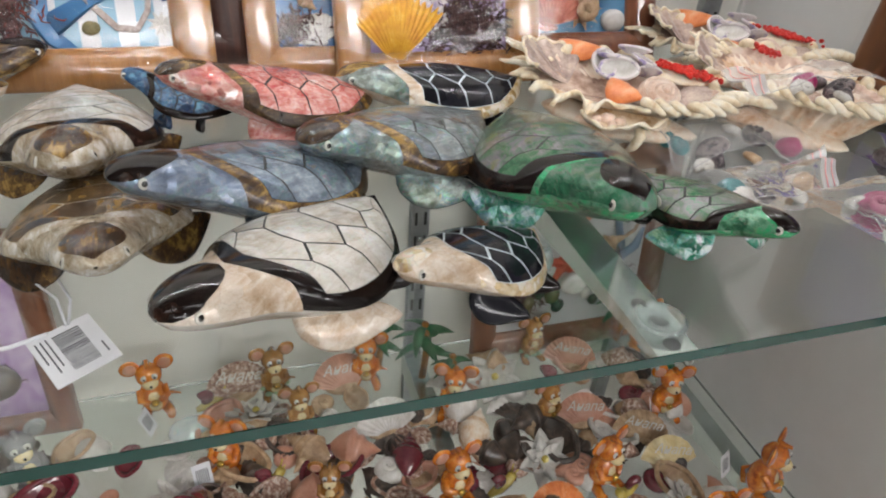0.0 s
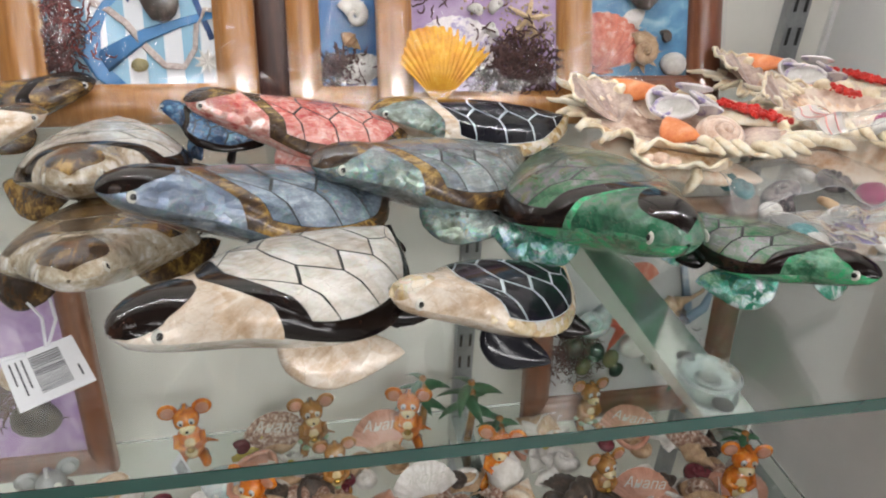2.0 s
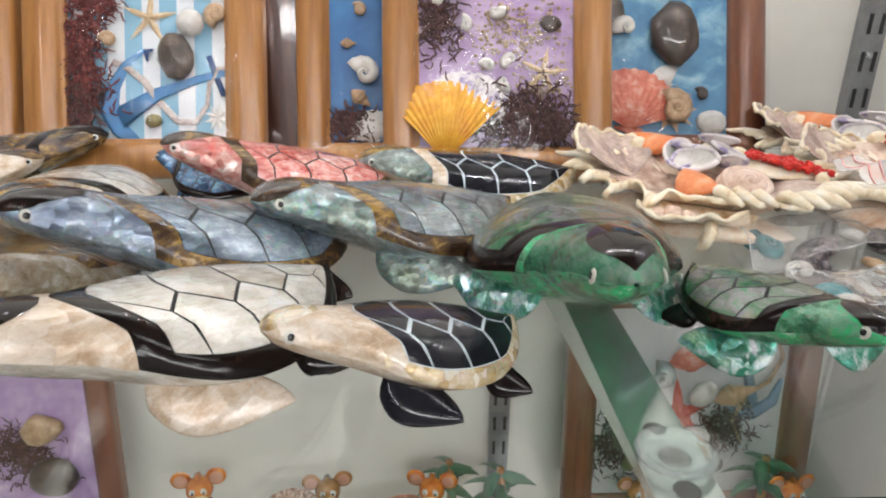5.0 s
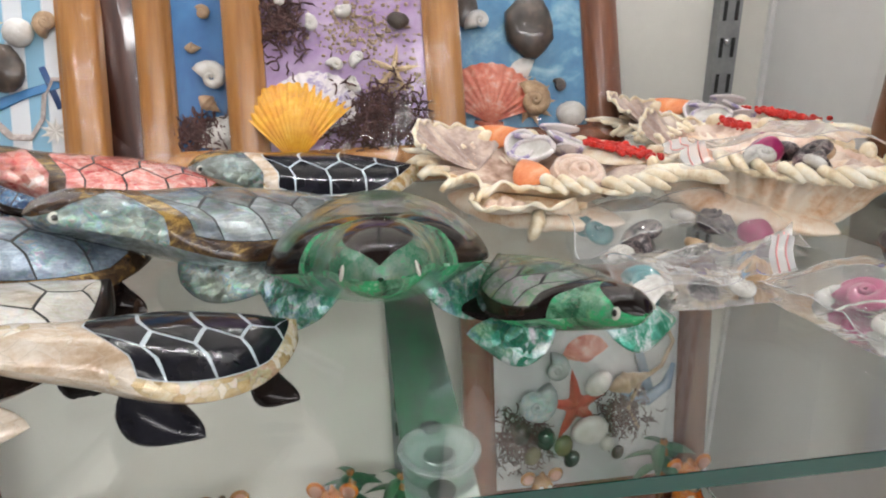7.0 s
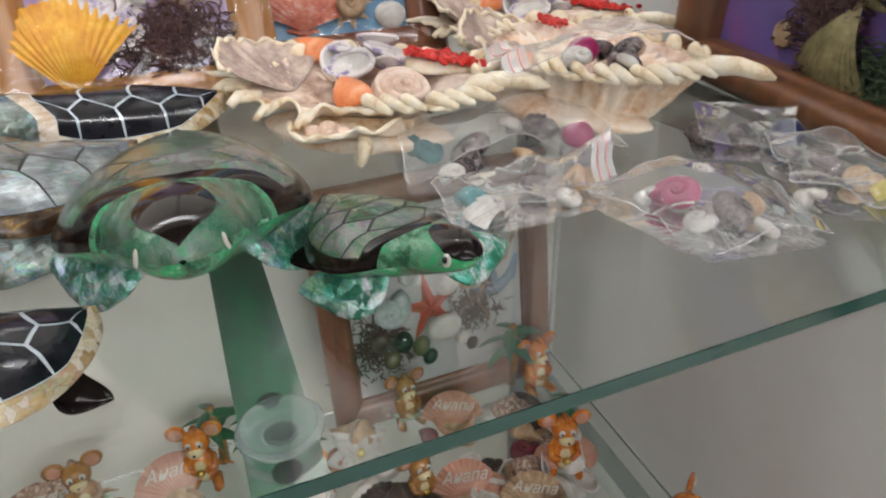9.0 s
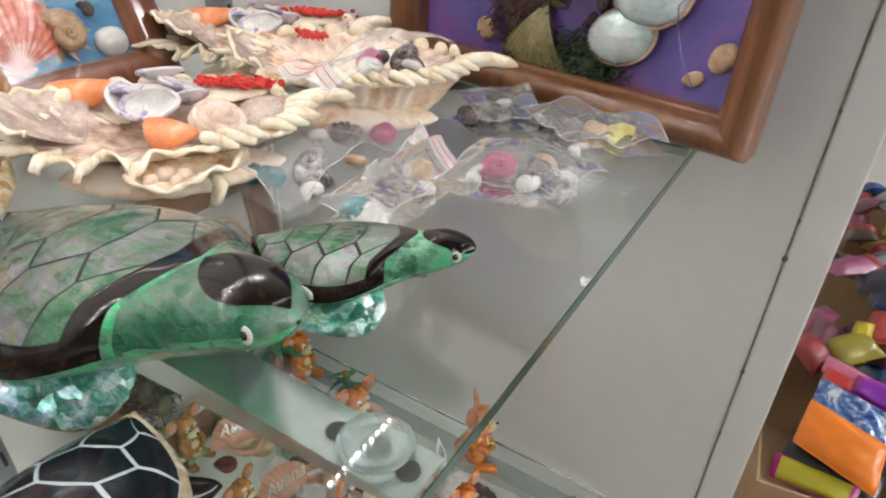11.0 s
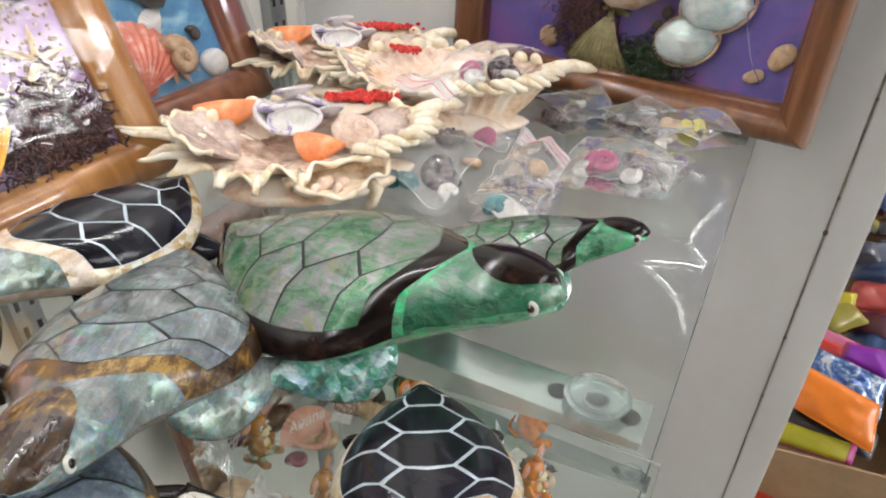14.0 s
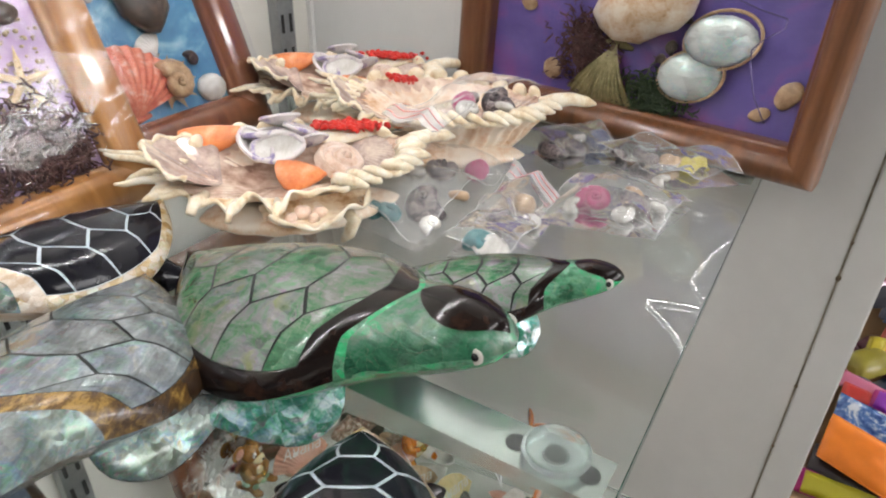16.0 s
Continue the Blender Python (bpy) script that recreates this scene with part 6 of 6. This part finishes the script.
M_GLAZE = mottled("orange_glaze", [(0.28, (0.26, 0.05, 0.008)), (0.45, (0.55, 0.14, 0.012)), (0.6, (0.66, 0.22, 0.02)), (0.8, (0.74, 0.42, 0.12))], scale=120, rough=0.22, coat=0.9, bump=0.03)
M_HONEY = mottled("honey_glaze", [(0.25, (0.16, 0.06, 0.012)), (0.5, (0.32, 0.14, 0.03)), (0.8, (0.50, 0.28, 0.09))], scale=90, rough=0.2, coat=0.9, bump=0.03)
M_GREYGLAZE = mottled("grey_glaze", [(0.25, (0.14, 0.14, 0.14)), (0.6, (0.24, 0.24, 0.24))], scale=90, rough=0.25, coat=0.8, bump=0.03)
M_CREAMGLAZE = mottled("cream_glaze", [(0.3, (0.58, 0.44, 0.20)), (0.7, (0.70, 0.60, 0.36))], scale=90, rough=0.22, coat=0.9, bump=0.03)
M_GOLD = mat("gold_paint", (0.62, 0.40, 0.08), rough=0.25, metal=0.8)
M_LEAF = mottled("green_painted_leaf", [(0.3, (0.008, 0.06, 0.022)), (0.7, (0.025, 0.14, 0.05))], scale=90, rough=0.3, coat=0.5)
M_MINT = mottled("mint_leaf", [(0.3, (0.18, 0.30, 0.16)), (0.7, (0.34, 0.46, 0.28))], scale=120, rough=0.4)
M_PETAL = mottled("white_shell_petal", [(0.3, (0.46, 0.44, 0.40)), (0.7, (0.64, 0.62, 0.58))], scale=120, rough=0.3, coat=0.4)
M_YELLOWFIG = mottled("yellow_glaze", [(0.3, (0.48, 0.36, 0.05)), (0.7, (0.62, 0.52, 0.16))], scale=90, rough=0.25, coat=0.8)
M_STRIPY = mottled("brown_ribbed_shell", [(0.3, (0.14, 0.06, 0.04)), (0.5, (0.34, 0.20, 0.14)), (0.62, (0.60, 0.50, 0.42))], scale=260, rough=0.45, coat=0.3)
M_PINKSH = mottled("salmon_shell", [(0.3, (0.42, 0.18, 0.11)), (0.7, (0.58, 0.32, 0.23))], scale=60, rough=0.3, coat=0.5)
M_MAROON = mottled("maroon_lacquer", [(0.3, (0.10, 0.01, 0.02)), (0.7, (0.17, 0.025, 0.035))], scale=60, rough=0.25, coat=0.8)


def figurine(x, y, turn, tall, coatm, label, leafy=False):
    """A glazed sitting mouse figure, one plain mesh."""
    s, h = Shape(), tall * 1.16
    s.add(*ball((0, 0, h * 0.28), (h * 0.19, h * 0.17, h * 0.28)), 0)
    s.add(*ball((0, -h * 0.07, h * 0.28), (h * 0.12, h * 0.12, h * 0.21)), 1)
    s.add(*ball((0, -h * 0.02, h * 0.70), (h * 0.17, h * 0.16, h * 0.17)), 0)
    s.add(*ball((0, -h * 0.14, h * 0.645), (h * 0.105, h * 0.10, h * 0.075)), 1)
    s.add(*ball((0, -h * 0.245, h * 0.675), (h * 0.020, h * 0.020, h * 0.018), 5, 8), 2)
    for q in (-1, 1):
        s.add(*ball((q * h * 0.21, 0.01 * h, h * 0.84), (h * 0.125, h * 0.03, h * 0.13)), 0)
        s.add(*ball((q * h * 0.21, -h * 0.016, h * 0.84), (h * 0.085, h * 0.02, h * 0.09), 5, 8), 3)
        s.add(*ball((q * h * 0.065, -h * 0.15, h * 0.755), (h * 0.042, h * 0.02, h * 0.052), 5, 8), 4)
        s.add(*ball((q * h * 0.065, -h * 0.168, h * 0.75), (h * 0.016, h * 0.012, h * 0.022), 5, 8), 2)
        s.add(*tube([(q * h * 0.15, -h * 0.02, h * 0.46), (q * h * 0.17, -h * 0.13, h * 0.36), (q * h * 0.06, -h * 0.19, h * 0.34)], [h * 0.05, h * 0.045, h * 0.04], 7), 0)
        s.add(*tube([(q * h * 0.12, -h * 0.02, h * 0.07), (q * h * 0.17, -h * 0.20, h * 0.06), (q * h * 0.16, -h * 0.26, h * 0.09)], [h * 0.08, h * 0.065, h * 0.05], 7), 0)
    s.add(*tube([(0, -h * 0.14, h * 0.93), (0, 0, h * 0.90)], [h * 0.02, h * 0.05], 6), 0)
    s.add(*ball((0, -h * 0.20, h * 0.33), (h * 0.06, h * 0.05, h * 0.05), 5, 8), 5)
    s.add(*tube([(0, h * 0.15, h * 0.06), (h * 0.2, h * 0.22, h * 0.05), (h * 0.33, h * 0.10, h * 0.10)], [h * 0.04, h * 0.03, h * 0.012], 6), 0)
    for k in range(8 if leafy else 0):
        a = 0.785 * k
        s.add(*ball((h * 0.17 * math.cos(a), h * 0.15 * math.sin(a) - h * 0.02, h * (0.13 if k % 2 else 0.17)), (h * 0.06, h * 0.05, h * 0.03), 4, 8), 6)
    ob = s.make("mouse_figurine", [coatm, M_CREAMGLAZE, M_EYE_B, M_PINKSH if coatm is not M_GREYGLAZE else M_GREYGLAZE, M_EYE_W, M_GOLD, M_MINT])
    ob.matrix_world = pose(x, y, B0, 0, 0, turn)
    return tagged(ob, label, "figurine", "mouse figurines")


OR, BR = "glossy orange mouse figurine sitting on the lower glass shelf", "honey brown mouse figurine with mint leaves on the lower shelf"
for x, y, a, h in ((-0.125, 0.395, 10, 0.070), (-0.051, 0.300, -25, 0.066), (0.198, 0.318, -20, 0.066), (0.166, 0.212, 8, 0.070), (0.322, 0.190, 20, 0.070), (0.443, 0.262, -15, 0.068), (0.484, 0.140, 35, 0.074), (0.474, 0.372, 5, 0.066), (0.110, 0.388, -10, 0.068), (0.410, 0.110, -8, 0.060)):
    figurine(x, y, a, h, M_GLAZE, OR)
for x, y, a, h in ((0.027, 0.335, 5, 0.058), (0.004, 0.392, 8, 0.066), (0.322, 0.384, 5, 0.060), (0.300, 0.283, 10, 0.058), (0.045, 0.235, -12, 0.056), (0.020, 0.180, 10, 0.056)):
    figurine(x, y, a, h, M_HONEY, BR, True)
for x, y, a, h in ((-0.235, 0.325, 25, 0.070), (-0.290, 0.300, 5, 0.064)):
    figurine(x, y, a, h, M_GREYGLAZE, "grey glazed animal figurine on the lower shelf")


def words(text, size, parent, m, name="lettering"):
    """Slanted white writing, slightly raised."""
    c = bpy.data.curves.new(name, "FONT")
    c.body, c.size, c.shear, c.extrude, c.align_x = text, size, 0.35, 0.0002, "CENTER"
    c.materials.append(M_EYE_W)
    o = new(name, c)
    o.parent, o.matrix_local = parent, m
    return tagged(o, "raised white writing")


def lettered_shell(x, y, turn, r, material, text, ribs=15):
    t = thing("lettered_shell", pose(x, y, B0, 0, 0, turn), "scallop shell souvenir with white slanted writing", "shell souvenir", "lettered shells")
    body = scallop(r, ribs, 0.32)
    m = pose(0, 0, 0.004, 52, 0, 0)
    ob = body.make("shell", material, t)
    ob.matrix_local = m
    foot = pebble((r * 0.6, r * 0.5), int(x * 900), 0.4).make("stone_foot", M_TAN_SH, t)
    foot.location = (0, r * 0.25, r * 0.2)
    words(text, r * 0.42, t, m @ pose(0, r * 0.52, r * 0.36, 0, 0, -6))
    return t


lettered_shell(-0.035, 0.388, 5, 0.040, M_STRIPY, "Анапа", 16)
lettered_shell(0.338, 0.262, -5, 0.036, M_PINKSH, "Анапа")
lettered_shell(0.392, 0.226, -22, 0.034, M_TAN_SH, "Анапа")
lettered_shell(0.405, 0.186, -10, 0.034, M_CREAMGLAZE, "Анапа", 9)
lettered_shell(0.124, 0.176, 5, 0.034, M_MAROON, "Анапа", 5)
lettered_shell(0.118, 0.300, 10, 0.038, M_WHITE_SH, "море", 12)
lettered_shell(0.362, 0.350, -18, 0.036, M_PINKSH, "Анапа")
lettered_shell(0.082, 0.375, 12, 0.040, M_PINKSH, "Анапа")


def shell_flower(x, y, r, material, label):
    t = thing("shell_flower", pose(x, y, B0 + 0.012, -28, 0, x * 700), label, "shell souvenir", "shell flowers")
    for ring, (n, k, lift) in enumerate(((7, 1.0, 0.25), (6, 0.72, 0.55), (4, 0.45, 0.9))):
        for i in range(n):
            v, f = sheet(lambda u, w: (r * k * u, r * k * 0.62 * math.sin(math.pi * u ** 0.7) ** 0.8 * (w - 0.5), r * k * (lift * u * u * 0.6 + 0.5 * (w - 0.5) ** 2)), 7, 8, 0.02, 0.98)
            put("petal", v, f, material, t).matrix_local = pose(0, 0, 0.002 * ring, 0, 0, 360 * i / n + 25 * ring)
    put("heart", *ball((0, 0, r * 0.2), (r * 0.13, r * 0.13, r * 0.13), 6, 8), M_YELLOWFIG, t)
    put("base", *ball((0, 0, -0.004), (r * 0.5, r * 0.5, 0.008), 6, 10), M_TAN_SH, t)
    return t


for x, y, r in ((-0.020, 0.350, 0.034), (0.258, 0.345, 0.036), (0.270, 0.222, 0.033), (0.392, 0.138, 0.030), (-0.098, 0.258, 0.032), (0.235, 0.140, 0.028)):
    shell_flower(x, y, r, M_PETAL, "flower made of translucent white shells")


def palm(x, y, h):
    t = thing("toy_palm", pose(x, y, B0), "small green painted palm tree ornament", "ornament", "toy palms")
    put("trunk", *tube([(0, 0, 0), (0.004, 0, h * 0.5), (0.0, 0, h)], [0.006, 0.0045, 0.004], 8), M_HONEY, t)
    for k in range(9):
        a, up = 0.7 * k, 0.2 + 0.3 * (k % 3)
        v, f = paddle(h * 0.42, h * 0.16, 0.0014, bend=0.5, droop=0.6)
        put("frond", v, f, M_LEAF, t).matrix_local = pose(0, 0, h * (0.95 - 0.16 * (k % 3)), 0, -25 * up, 40 * k)
    return t


for x, y, h in ((0.178, 0.380, 0.085), (0.205, 0.352, 0.055), (0.128, 0.405, 0.075), (0.452, 0.388, 0.085), (0.470, 0.300, 0.050)):
    palm(x, y, h)


def snail_toy(x, y, turn):
    t = thing("snail_figurine", pose(x, y, B0, 0, 0, turn), "yellow snail figurine with brown shell", "figurine", "snail figurines")
    put("body", *tube([(-0.014, 0, 0.004), (0.0, 0, 0.005), (0.012, 0, 0.007), (0.017, 0, 0.016)], [0.003, 0.006, 0.0055, 0.005], 9), M_YELLOWFIG, t)
    ob = snail(0.012).make("shell", M_MAROON, t)
    ob.matrix_local = pose(-0.002, 0.005, 0.016, 90, 0, 0)
    for q in (-1, 1):
        put("feeler", *tube([(0.017, q * 0.002, 0.019), (0.020, q * 0.004, 0.026)], 0.0009, 6), M_YELLOWFIG, t)


for x, y, a in ((0.346, 0.170, -160), (0.214, 0.205, 20), (-0.016, 0.268, 15), (-0.070, 0.385, 20)):
    snail_toy(x, y, a)


def small_tag(x, y, turn):
    t = thing("small_price_tag", pose(x, y, B0 + 0.020, 70, 0, turn), "small white price tag hanging from a figurine", "price tag", "small price tags")
    boxed("card", -0.009, 0.009, -0.014, 0.014, 0, 0.0005, M_PAPER, t)
    for k in range(7):
        boxed("barcode_bar", -0.006 + 0.0018 * k, -0.0052 + 0.0018 * k, -0.008, 0.008, 0.00055, 0.00065, M_INK, t)


for x, y, a in ((0.418, 0.250, 60), (0.458, 0.165, 25), (-0.075, 0.280, 12), (-0.020, 0.215, -20), (-0.130, 0.360, 70)):
    small_tag(x, y, a)


def loose(shape, name, material, x, y, z, turn, label, tilt=(0, 0)):
    ob = shape.make(name, [material, material])
    ob.matrix_world = pose(x, y, B0 + z, tilt[0], tilt[1], turn)
    return tagged(ob, label, "shell", "loose shells")


loose(scallop(0.034, 14, 0.3), "orange_scallop", M_ORANGE_SH, 0.262, 0.158, 0.004, 5, "orange and cream scallop shell lying flat", (35, 0))
loose(spire(0.062, 0.018, 5), "cream_whelk", M_CONCH_OUT, 0.196, 0.250, 0.0, 60, "smooth cream whelk shell")
loose(spire(0.055, 0.020, 5), "pink_whelk", M_PINKSH, 0.052, 0.290, 0.0, -20, "open brown whelk with a pearl")
loose(snail(0.020), "spotted_snail", M_STRIPY, 0.128, 0.245, 0.0, 20, "brown spotted coiled shell")
loose(snail(0.018), "striped_snail", M_STRIPY, 0.152, 0.285, 0.0, 80, "dark striped coiled shell")
loose(pebble((0.024, 0.017), 61, 0.45, 0.03), "bluish_dish", M_SILVER, -0.087, 0.345, 0.011, 0, "bluish pearly shell dish", (25, 0))
rng = random.Random(77)
for k in range(340):
    x, y = rng.uniform(-0.33, 0.46), rng.uniform(0.03, 0.36)
    if x > 0.36 and y < 0.09:
        continue
    r = rng.uniform(0.010, 0.023)
    what = rng.choice((("scallop", "loose scallop shell on the lower shelf"), ("snail", "small coiled shell on the lower shelf"), ("pebble", "small cup-shaped shell on the lower shelf"), ("spire", "small pointed whelk on the lower shelf")))
    shape = {"scallop": lambda: scallop(r * 1.6, 10, 0.35), "snail": lambda: snail(r), "pebble": lambda: cup(r * 1.15, 0.6), "spire": lambda: spire(r * 3, r * 0.9)}[what[0]]()
    material = rng.choice((M_WHITE_SH, M_TAN_SH, M_PINKSH, M_STRIPY, M_STRIPY, M_PETAL, M_STONE, M_STONE, M_TAN_SH, M_MAROON))
    loose(shape, {"scallop": "small_scallop", "snail": "small_snail_shell", "pebble": "cup_shell", "spire": "small_whelk"}[what[0]], material, x, y, 0.0025 if what[0] == "pebble" else 0.001, rng.uniform(0, 360), what[1])

# ---- beyond the side panel: cardboard boxes with bright packets on the shop floor ----
M_CARD = mottled("brown_cardboard", [(0.3, (0.30, 0.19, 0.10)), (0.7, (0.38, 0.25, 0.14))], scale=12, rough=0.8, bump=0.05)
def tone(name, c):
    return mottled(name, [(0.3, tuple(v * 0.85 for v in c)), (0.7, c)], scale=14, rough=0.35, coat=0.3, bump=0.05)


def carton(m, w, d, h, label):
    t = thing("cardboard_box", m, label, "box", "cardboard boxes")
    th = 0.005
    boxed("bottom", -w / 2, w / 2, -d / 2, d / 2, 0.0005, th, M_CARD, t)
    boxed("side", -w / 2, -w / 2 + th, -d / 2 + th, d / 2 - th, th, h, M_CARD, t)
    boxed("side", w / 2 - th, w / 2, -d / 2 + th, d / 2 - th, th, h, M_CARD, t)
    boxed("side", -w / 2, w / 2, -d / 2, -d / 2 + th, th, h, M_CARD, t)
    boxed("side", -w / 2, w / 2, d / 2 - th, d / 2, th, h, M_CARD, t)
    return t


def packet(x, y, z, w, d, h, rot, material, label, name="packet"):
    """A soft stuffed packet with a pinched rim."""
    def fn(u, v):
        px, py = (u - 0.5) * w, (v - 0.5) * d
        e = (1 - abs(2 * u - 1) ** 4) * (1 - abs(2 * v - 1) ** 4)
        return (px * (1 + 0.05 * noise.noise(Vector((py * 30, x * 7, 1)))), py * (1 + 0.05 * noise.noise(Vector((px * 30, y * 7, 2)))), h * e * (0.7 + 0.3 * noise.noise(Vector((px * 18 + x * 9, py * 18, z))) + 0.05 * noise.noise(Vector((px * 60 + x * 9, py * 60, z + 4)))))
    s = Shape().add(*sheet(fn, 14, 14))
    v, f = sheet(lambda u, v: (fn(u, v)[0], fn(u, v)[1], -fn(u, v)[2] * 0.4 - 0.001), 14, 14)
    s.add(v, [q[::-1] for q in f])
    ob = s.make(name, material)
    ob.matrix_world = pose(x, y, z, *rot)
    return tagged(ob, label, "packet", "bright packets")


carton(pose(1.22, -0.30, 0.0005, 0, 0, 8), 0.42, 0.36, 0.24, "open brown cardboard box full of bright packets on the floor")
carton(pose(1.78, -0.42, 0.0005, 0, 0, -6), 0.50, 0.48, 0.36, "large cardboard box of plastic-wrapped goods on the floor")
carton(pose(0.98, -0.12, 0.0005, 0, 0, 5), 0.07, 0.30, 0.10, "low cardboard tray of red and orange boxes")


def pouch(corners, thick, material, label, name="packet", edge=None):
    """A flat pouch between four corners with a slightly full middle and, where given, a coloured binding along two sides."""
    c = [Vector(p) for p in corners]
    out = (c[1] - c[0]).cross(c[3] - c[0]).normalized()
    out = out if out.z > 0 else -out
    mid = sum(c, Vector()) / 4
    m = Matrix.Translation(mid)
    t = thing(name, m, label, "packet", "bright packets")
    def face(u, v, side):
        p = c[0].lerp(c[1], u).lerp(c[3].lerp(c[2], u), v) - mid
        e = (1 - abs(2 * u - 1) ** 6) * (1 - abs(2 * v - 1) ** 6)
        bend = 0.12 * thick * noise.noise(p * 40 + out)
        return p + out * (thick * side * (0.08 + 0.42 * e) + bend * (1 + 0.6 * math.sin(9 * u + 3 * v)))
    put("front", *sheet(lambda u, v: face(u, v, 1), 20, 20), material, t)
    v, f = sheet(lambda u, v: face(u, v, -1), 20, 20)
    put("back", v, [q[::-1] for q in f], material, t)
    rim = [face(k / 10, 0, 0) for k in range(11)] + [face(1, k / 10, 0) for k in range(1, 11)] + [face(1 - k / 10, 1, 0) for k in range(1, 11)] + [face(0, 1 - k / 10, 0) for k in range(1, 11)]
    put("seam", *tube(rim, thick * 0.12, 6), edge or material, t)
    if edge:
        for a, b in ((0.0, 0.07), (0.93, 1.0)):
            put("binding", *sheet(lambda u, v: face(a + (b - a) * u, v, 1) + out * 0.0012, 3, 14), edge, t)
    return t


# the pale stop in the blue foil ramp paints in its silver highlights
T_BLUE, T_MAGENTA, T_GLINT_FOIL = tone("navy_foil", (0.02, 0.06, 0.30)), tone("magenta_plastic", (0.42, 0.01, 0.18)), mottled("navy_foil_painted_glints", [(0.35, (0.02, 0.05, 0.22)), (0.5, (0.10, 0.20, 0.45)), (0.62, (0.70, 0.74, 0.80))], scale=26, rough=0.12, coat=0.6, metal=0.3, distort=1.5)
pouch([(1.078, -0.187, 0.276), (1.039, -0.317, 0.265), (1.105, -0.315, 0.317), (1.141, -0.194, 0.326)], 0.022, tone("orange_cloth", (0.86, 0.22, 0.01)), "bright orange flat pouch on a cardboard box", "orange_pouch")
pouch([(1.128, -0.196, 0.300), (1.092, -0.322, 0.291), (1.165, -0.322, 0.331), (1.196, -0.200, 0.338)], 0.020, T_GLINT_FOIL, "shiny dark blue foil packet with painted pale glints behind the orange pouch", "foil_packet")
pouch([(1.215, -0.250, 0.318), (1.190, -0.336, 0.312), (1.236, -0.332, 0.346), (1.242, -0.256, 0.338)], 0.020, tone("violet_plastic", (0.26, 0.02, 0.40)), "violet packet with a pink edge in a box", edge=T_MAGENTA)
pouch([(1.252, -0.200, 0.316), (1.237, -0.284, 0.318), (1.252, -0.288, 0.332), (1.275, -0.204, 0.336)], 0.014, tone("pink_plastic", (0.62, 0.18, 0.30)), "pale pink packet in a box")
pouch([(1.220, -0.205, 0.308), (1.215, -0.256, 0.312), (1.236, -0.262, 0.328), (1.250, -0.206, 0.328)], 0.016, tone("red_plastic", (0.55, 0.04, 0.03)), "red packet in a box")
pouch([(1.040, -0.170, 0.212), (1.032, -0.298, 0.226), (1.062, -0.302, 0.250), (1.072, -0.170, 0.240)], 0.016, tone("yellow_green_plastic", (0.48, 0.44, 0.02)), "yellow-green pouch with magenta ends under the orange pouch", edge=T_MAGENTA)
# near-black sheet added for the shade between the orange and yellow-green pouches
pouch([(1.072, -0.180, 0.240), (1.050, -0.326, 0.236), (1.090, -0.332, 0.262), (1.116, -0.184, 0.268)], 0.016, tone("gap_shade_black", (0.02, 0.015, 0.02)), "dark sheet standing in for the shaded gap under the orange pouch")
pouch([(1.377, -0.250, 0.330), (1.382, -0.360, 0.345), (1.445, -0.350, 0.395), (1.420, -0.262, 0.372)], 0.040, tone("red_net_plastic", (0.50, 0.08, 0.07)), "bag of red goods with crinkled plastic in a box")
pouch([(1.345, -0.232, 0.340), (1.350, -0.262, 0.345), (1.380, -0.262, 0.368), (1.377, -0.235, 0.365)], 0.022, tone("yellow_ribbon", (0.56, 0.46, 0.03)), "yellow knotted ribbon on a heap of packets", "ribbon")
pouch([(1.335, -0.300, 0.310), (1.340, -0.350, 0.316), (1.372, -0.346, 0.340), (1.360, -0.304, 0.332)], 0.022, tone("bright_blue_plastic", (0.03, 0.14, 0.48)), "bright blue round packet on the heap")
pouch([(1.465, -0.250, 0.366), (1.472, -0.345, 0.380), (1.534, -0.335, 0.428), (1.521, -0.258, 0.410)], 0.045, tone("grey_blue_plastic", (0.16, 0.18, 0.26)), "bundle of grey-blue goods in clear plastic")
packet(0.985, -0.15, 0.105, 0.08, 0.16, 0.02, (0, 10, 6), tone("red_card", (0.50, 0.05, 0.02)), "flat red packet in a low tray")
packet(0.97, -0.19, 0.100, 0.06, 0.12, 0.02, (0, 14, 4), tone("orange_card", (0.66, 0.20, 0.02)), "flat orange packet in a low tray")
rng2 = random.Random(9)
goods = [tone("wrapped_goods", tuple(0.6 * v for v in c)) for c in ((0.03, 0.10, 0.30), (0.45, 0.06, 0.06), (0.06, 0.06, 0.09), (0.30, 0.30, 0.34), (0.50, 0.42, 0.05), (0.22, 0.06, 0.10), (0.10, 0.05, 0.04), (0.45, 0.10, 0.24))]
for k in range(96):
    x, y = 1.30 + 0.055 * (k % 12), -0.64 + 0.065 * (k // 12)
    high = (0.29 if x < 1.44 else 0.38) + 0.05 * rng2.random()
    packet(x + rng2.uniform(-0.02, 0.02), y + rng2.uniform(-0.02, 0.02), high, rng2.uniform(0.06, 0.11), rng2.uniform(0.05, 0.08), 0.03, (rng2.uniform(-35, 35), rng2.uniform(-10, 50), rng2.uniform(0, 180)), rng2.choice(goods), "small bright wrapped packet heaped in a cardboard box")
packet(1.45, -0.42, 0.30, 0.2, 0.2, 0.05, (0, 15, 20), tone("navy_plastic", (0.02, 0.04, 0.14)), "dark blue packet between cardboard boxes")
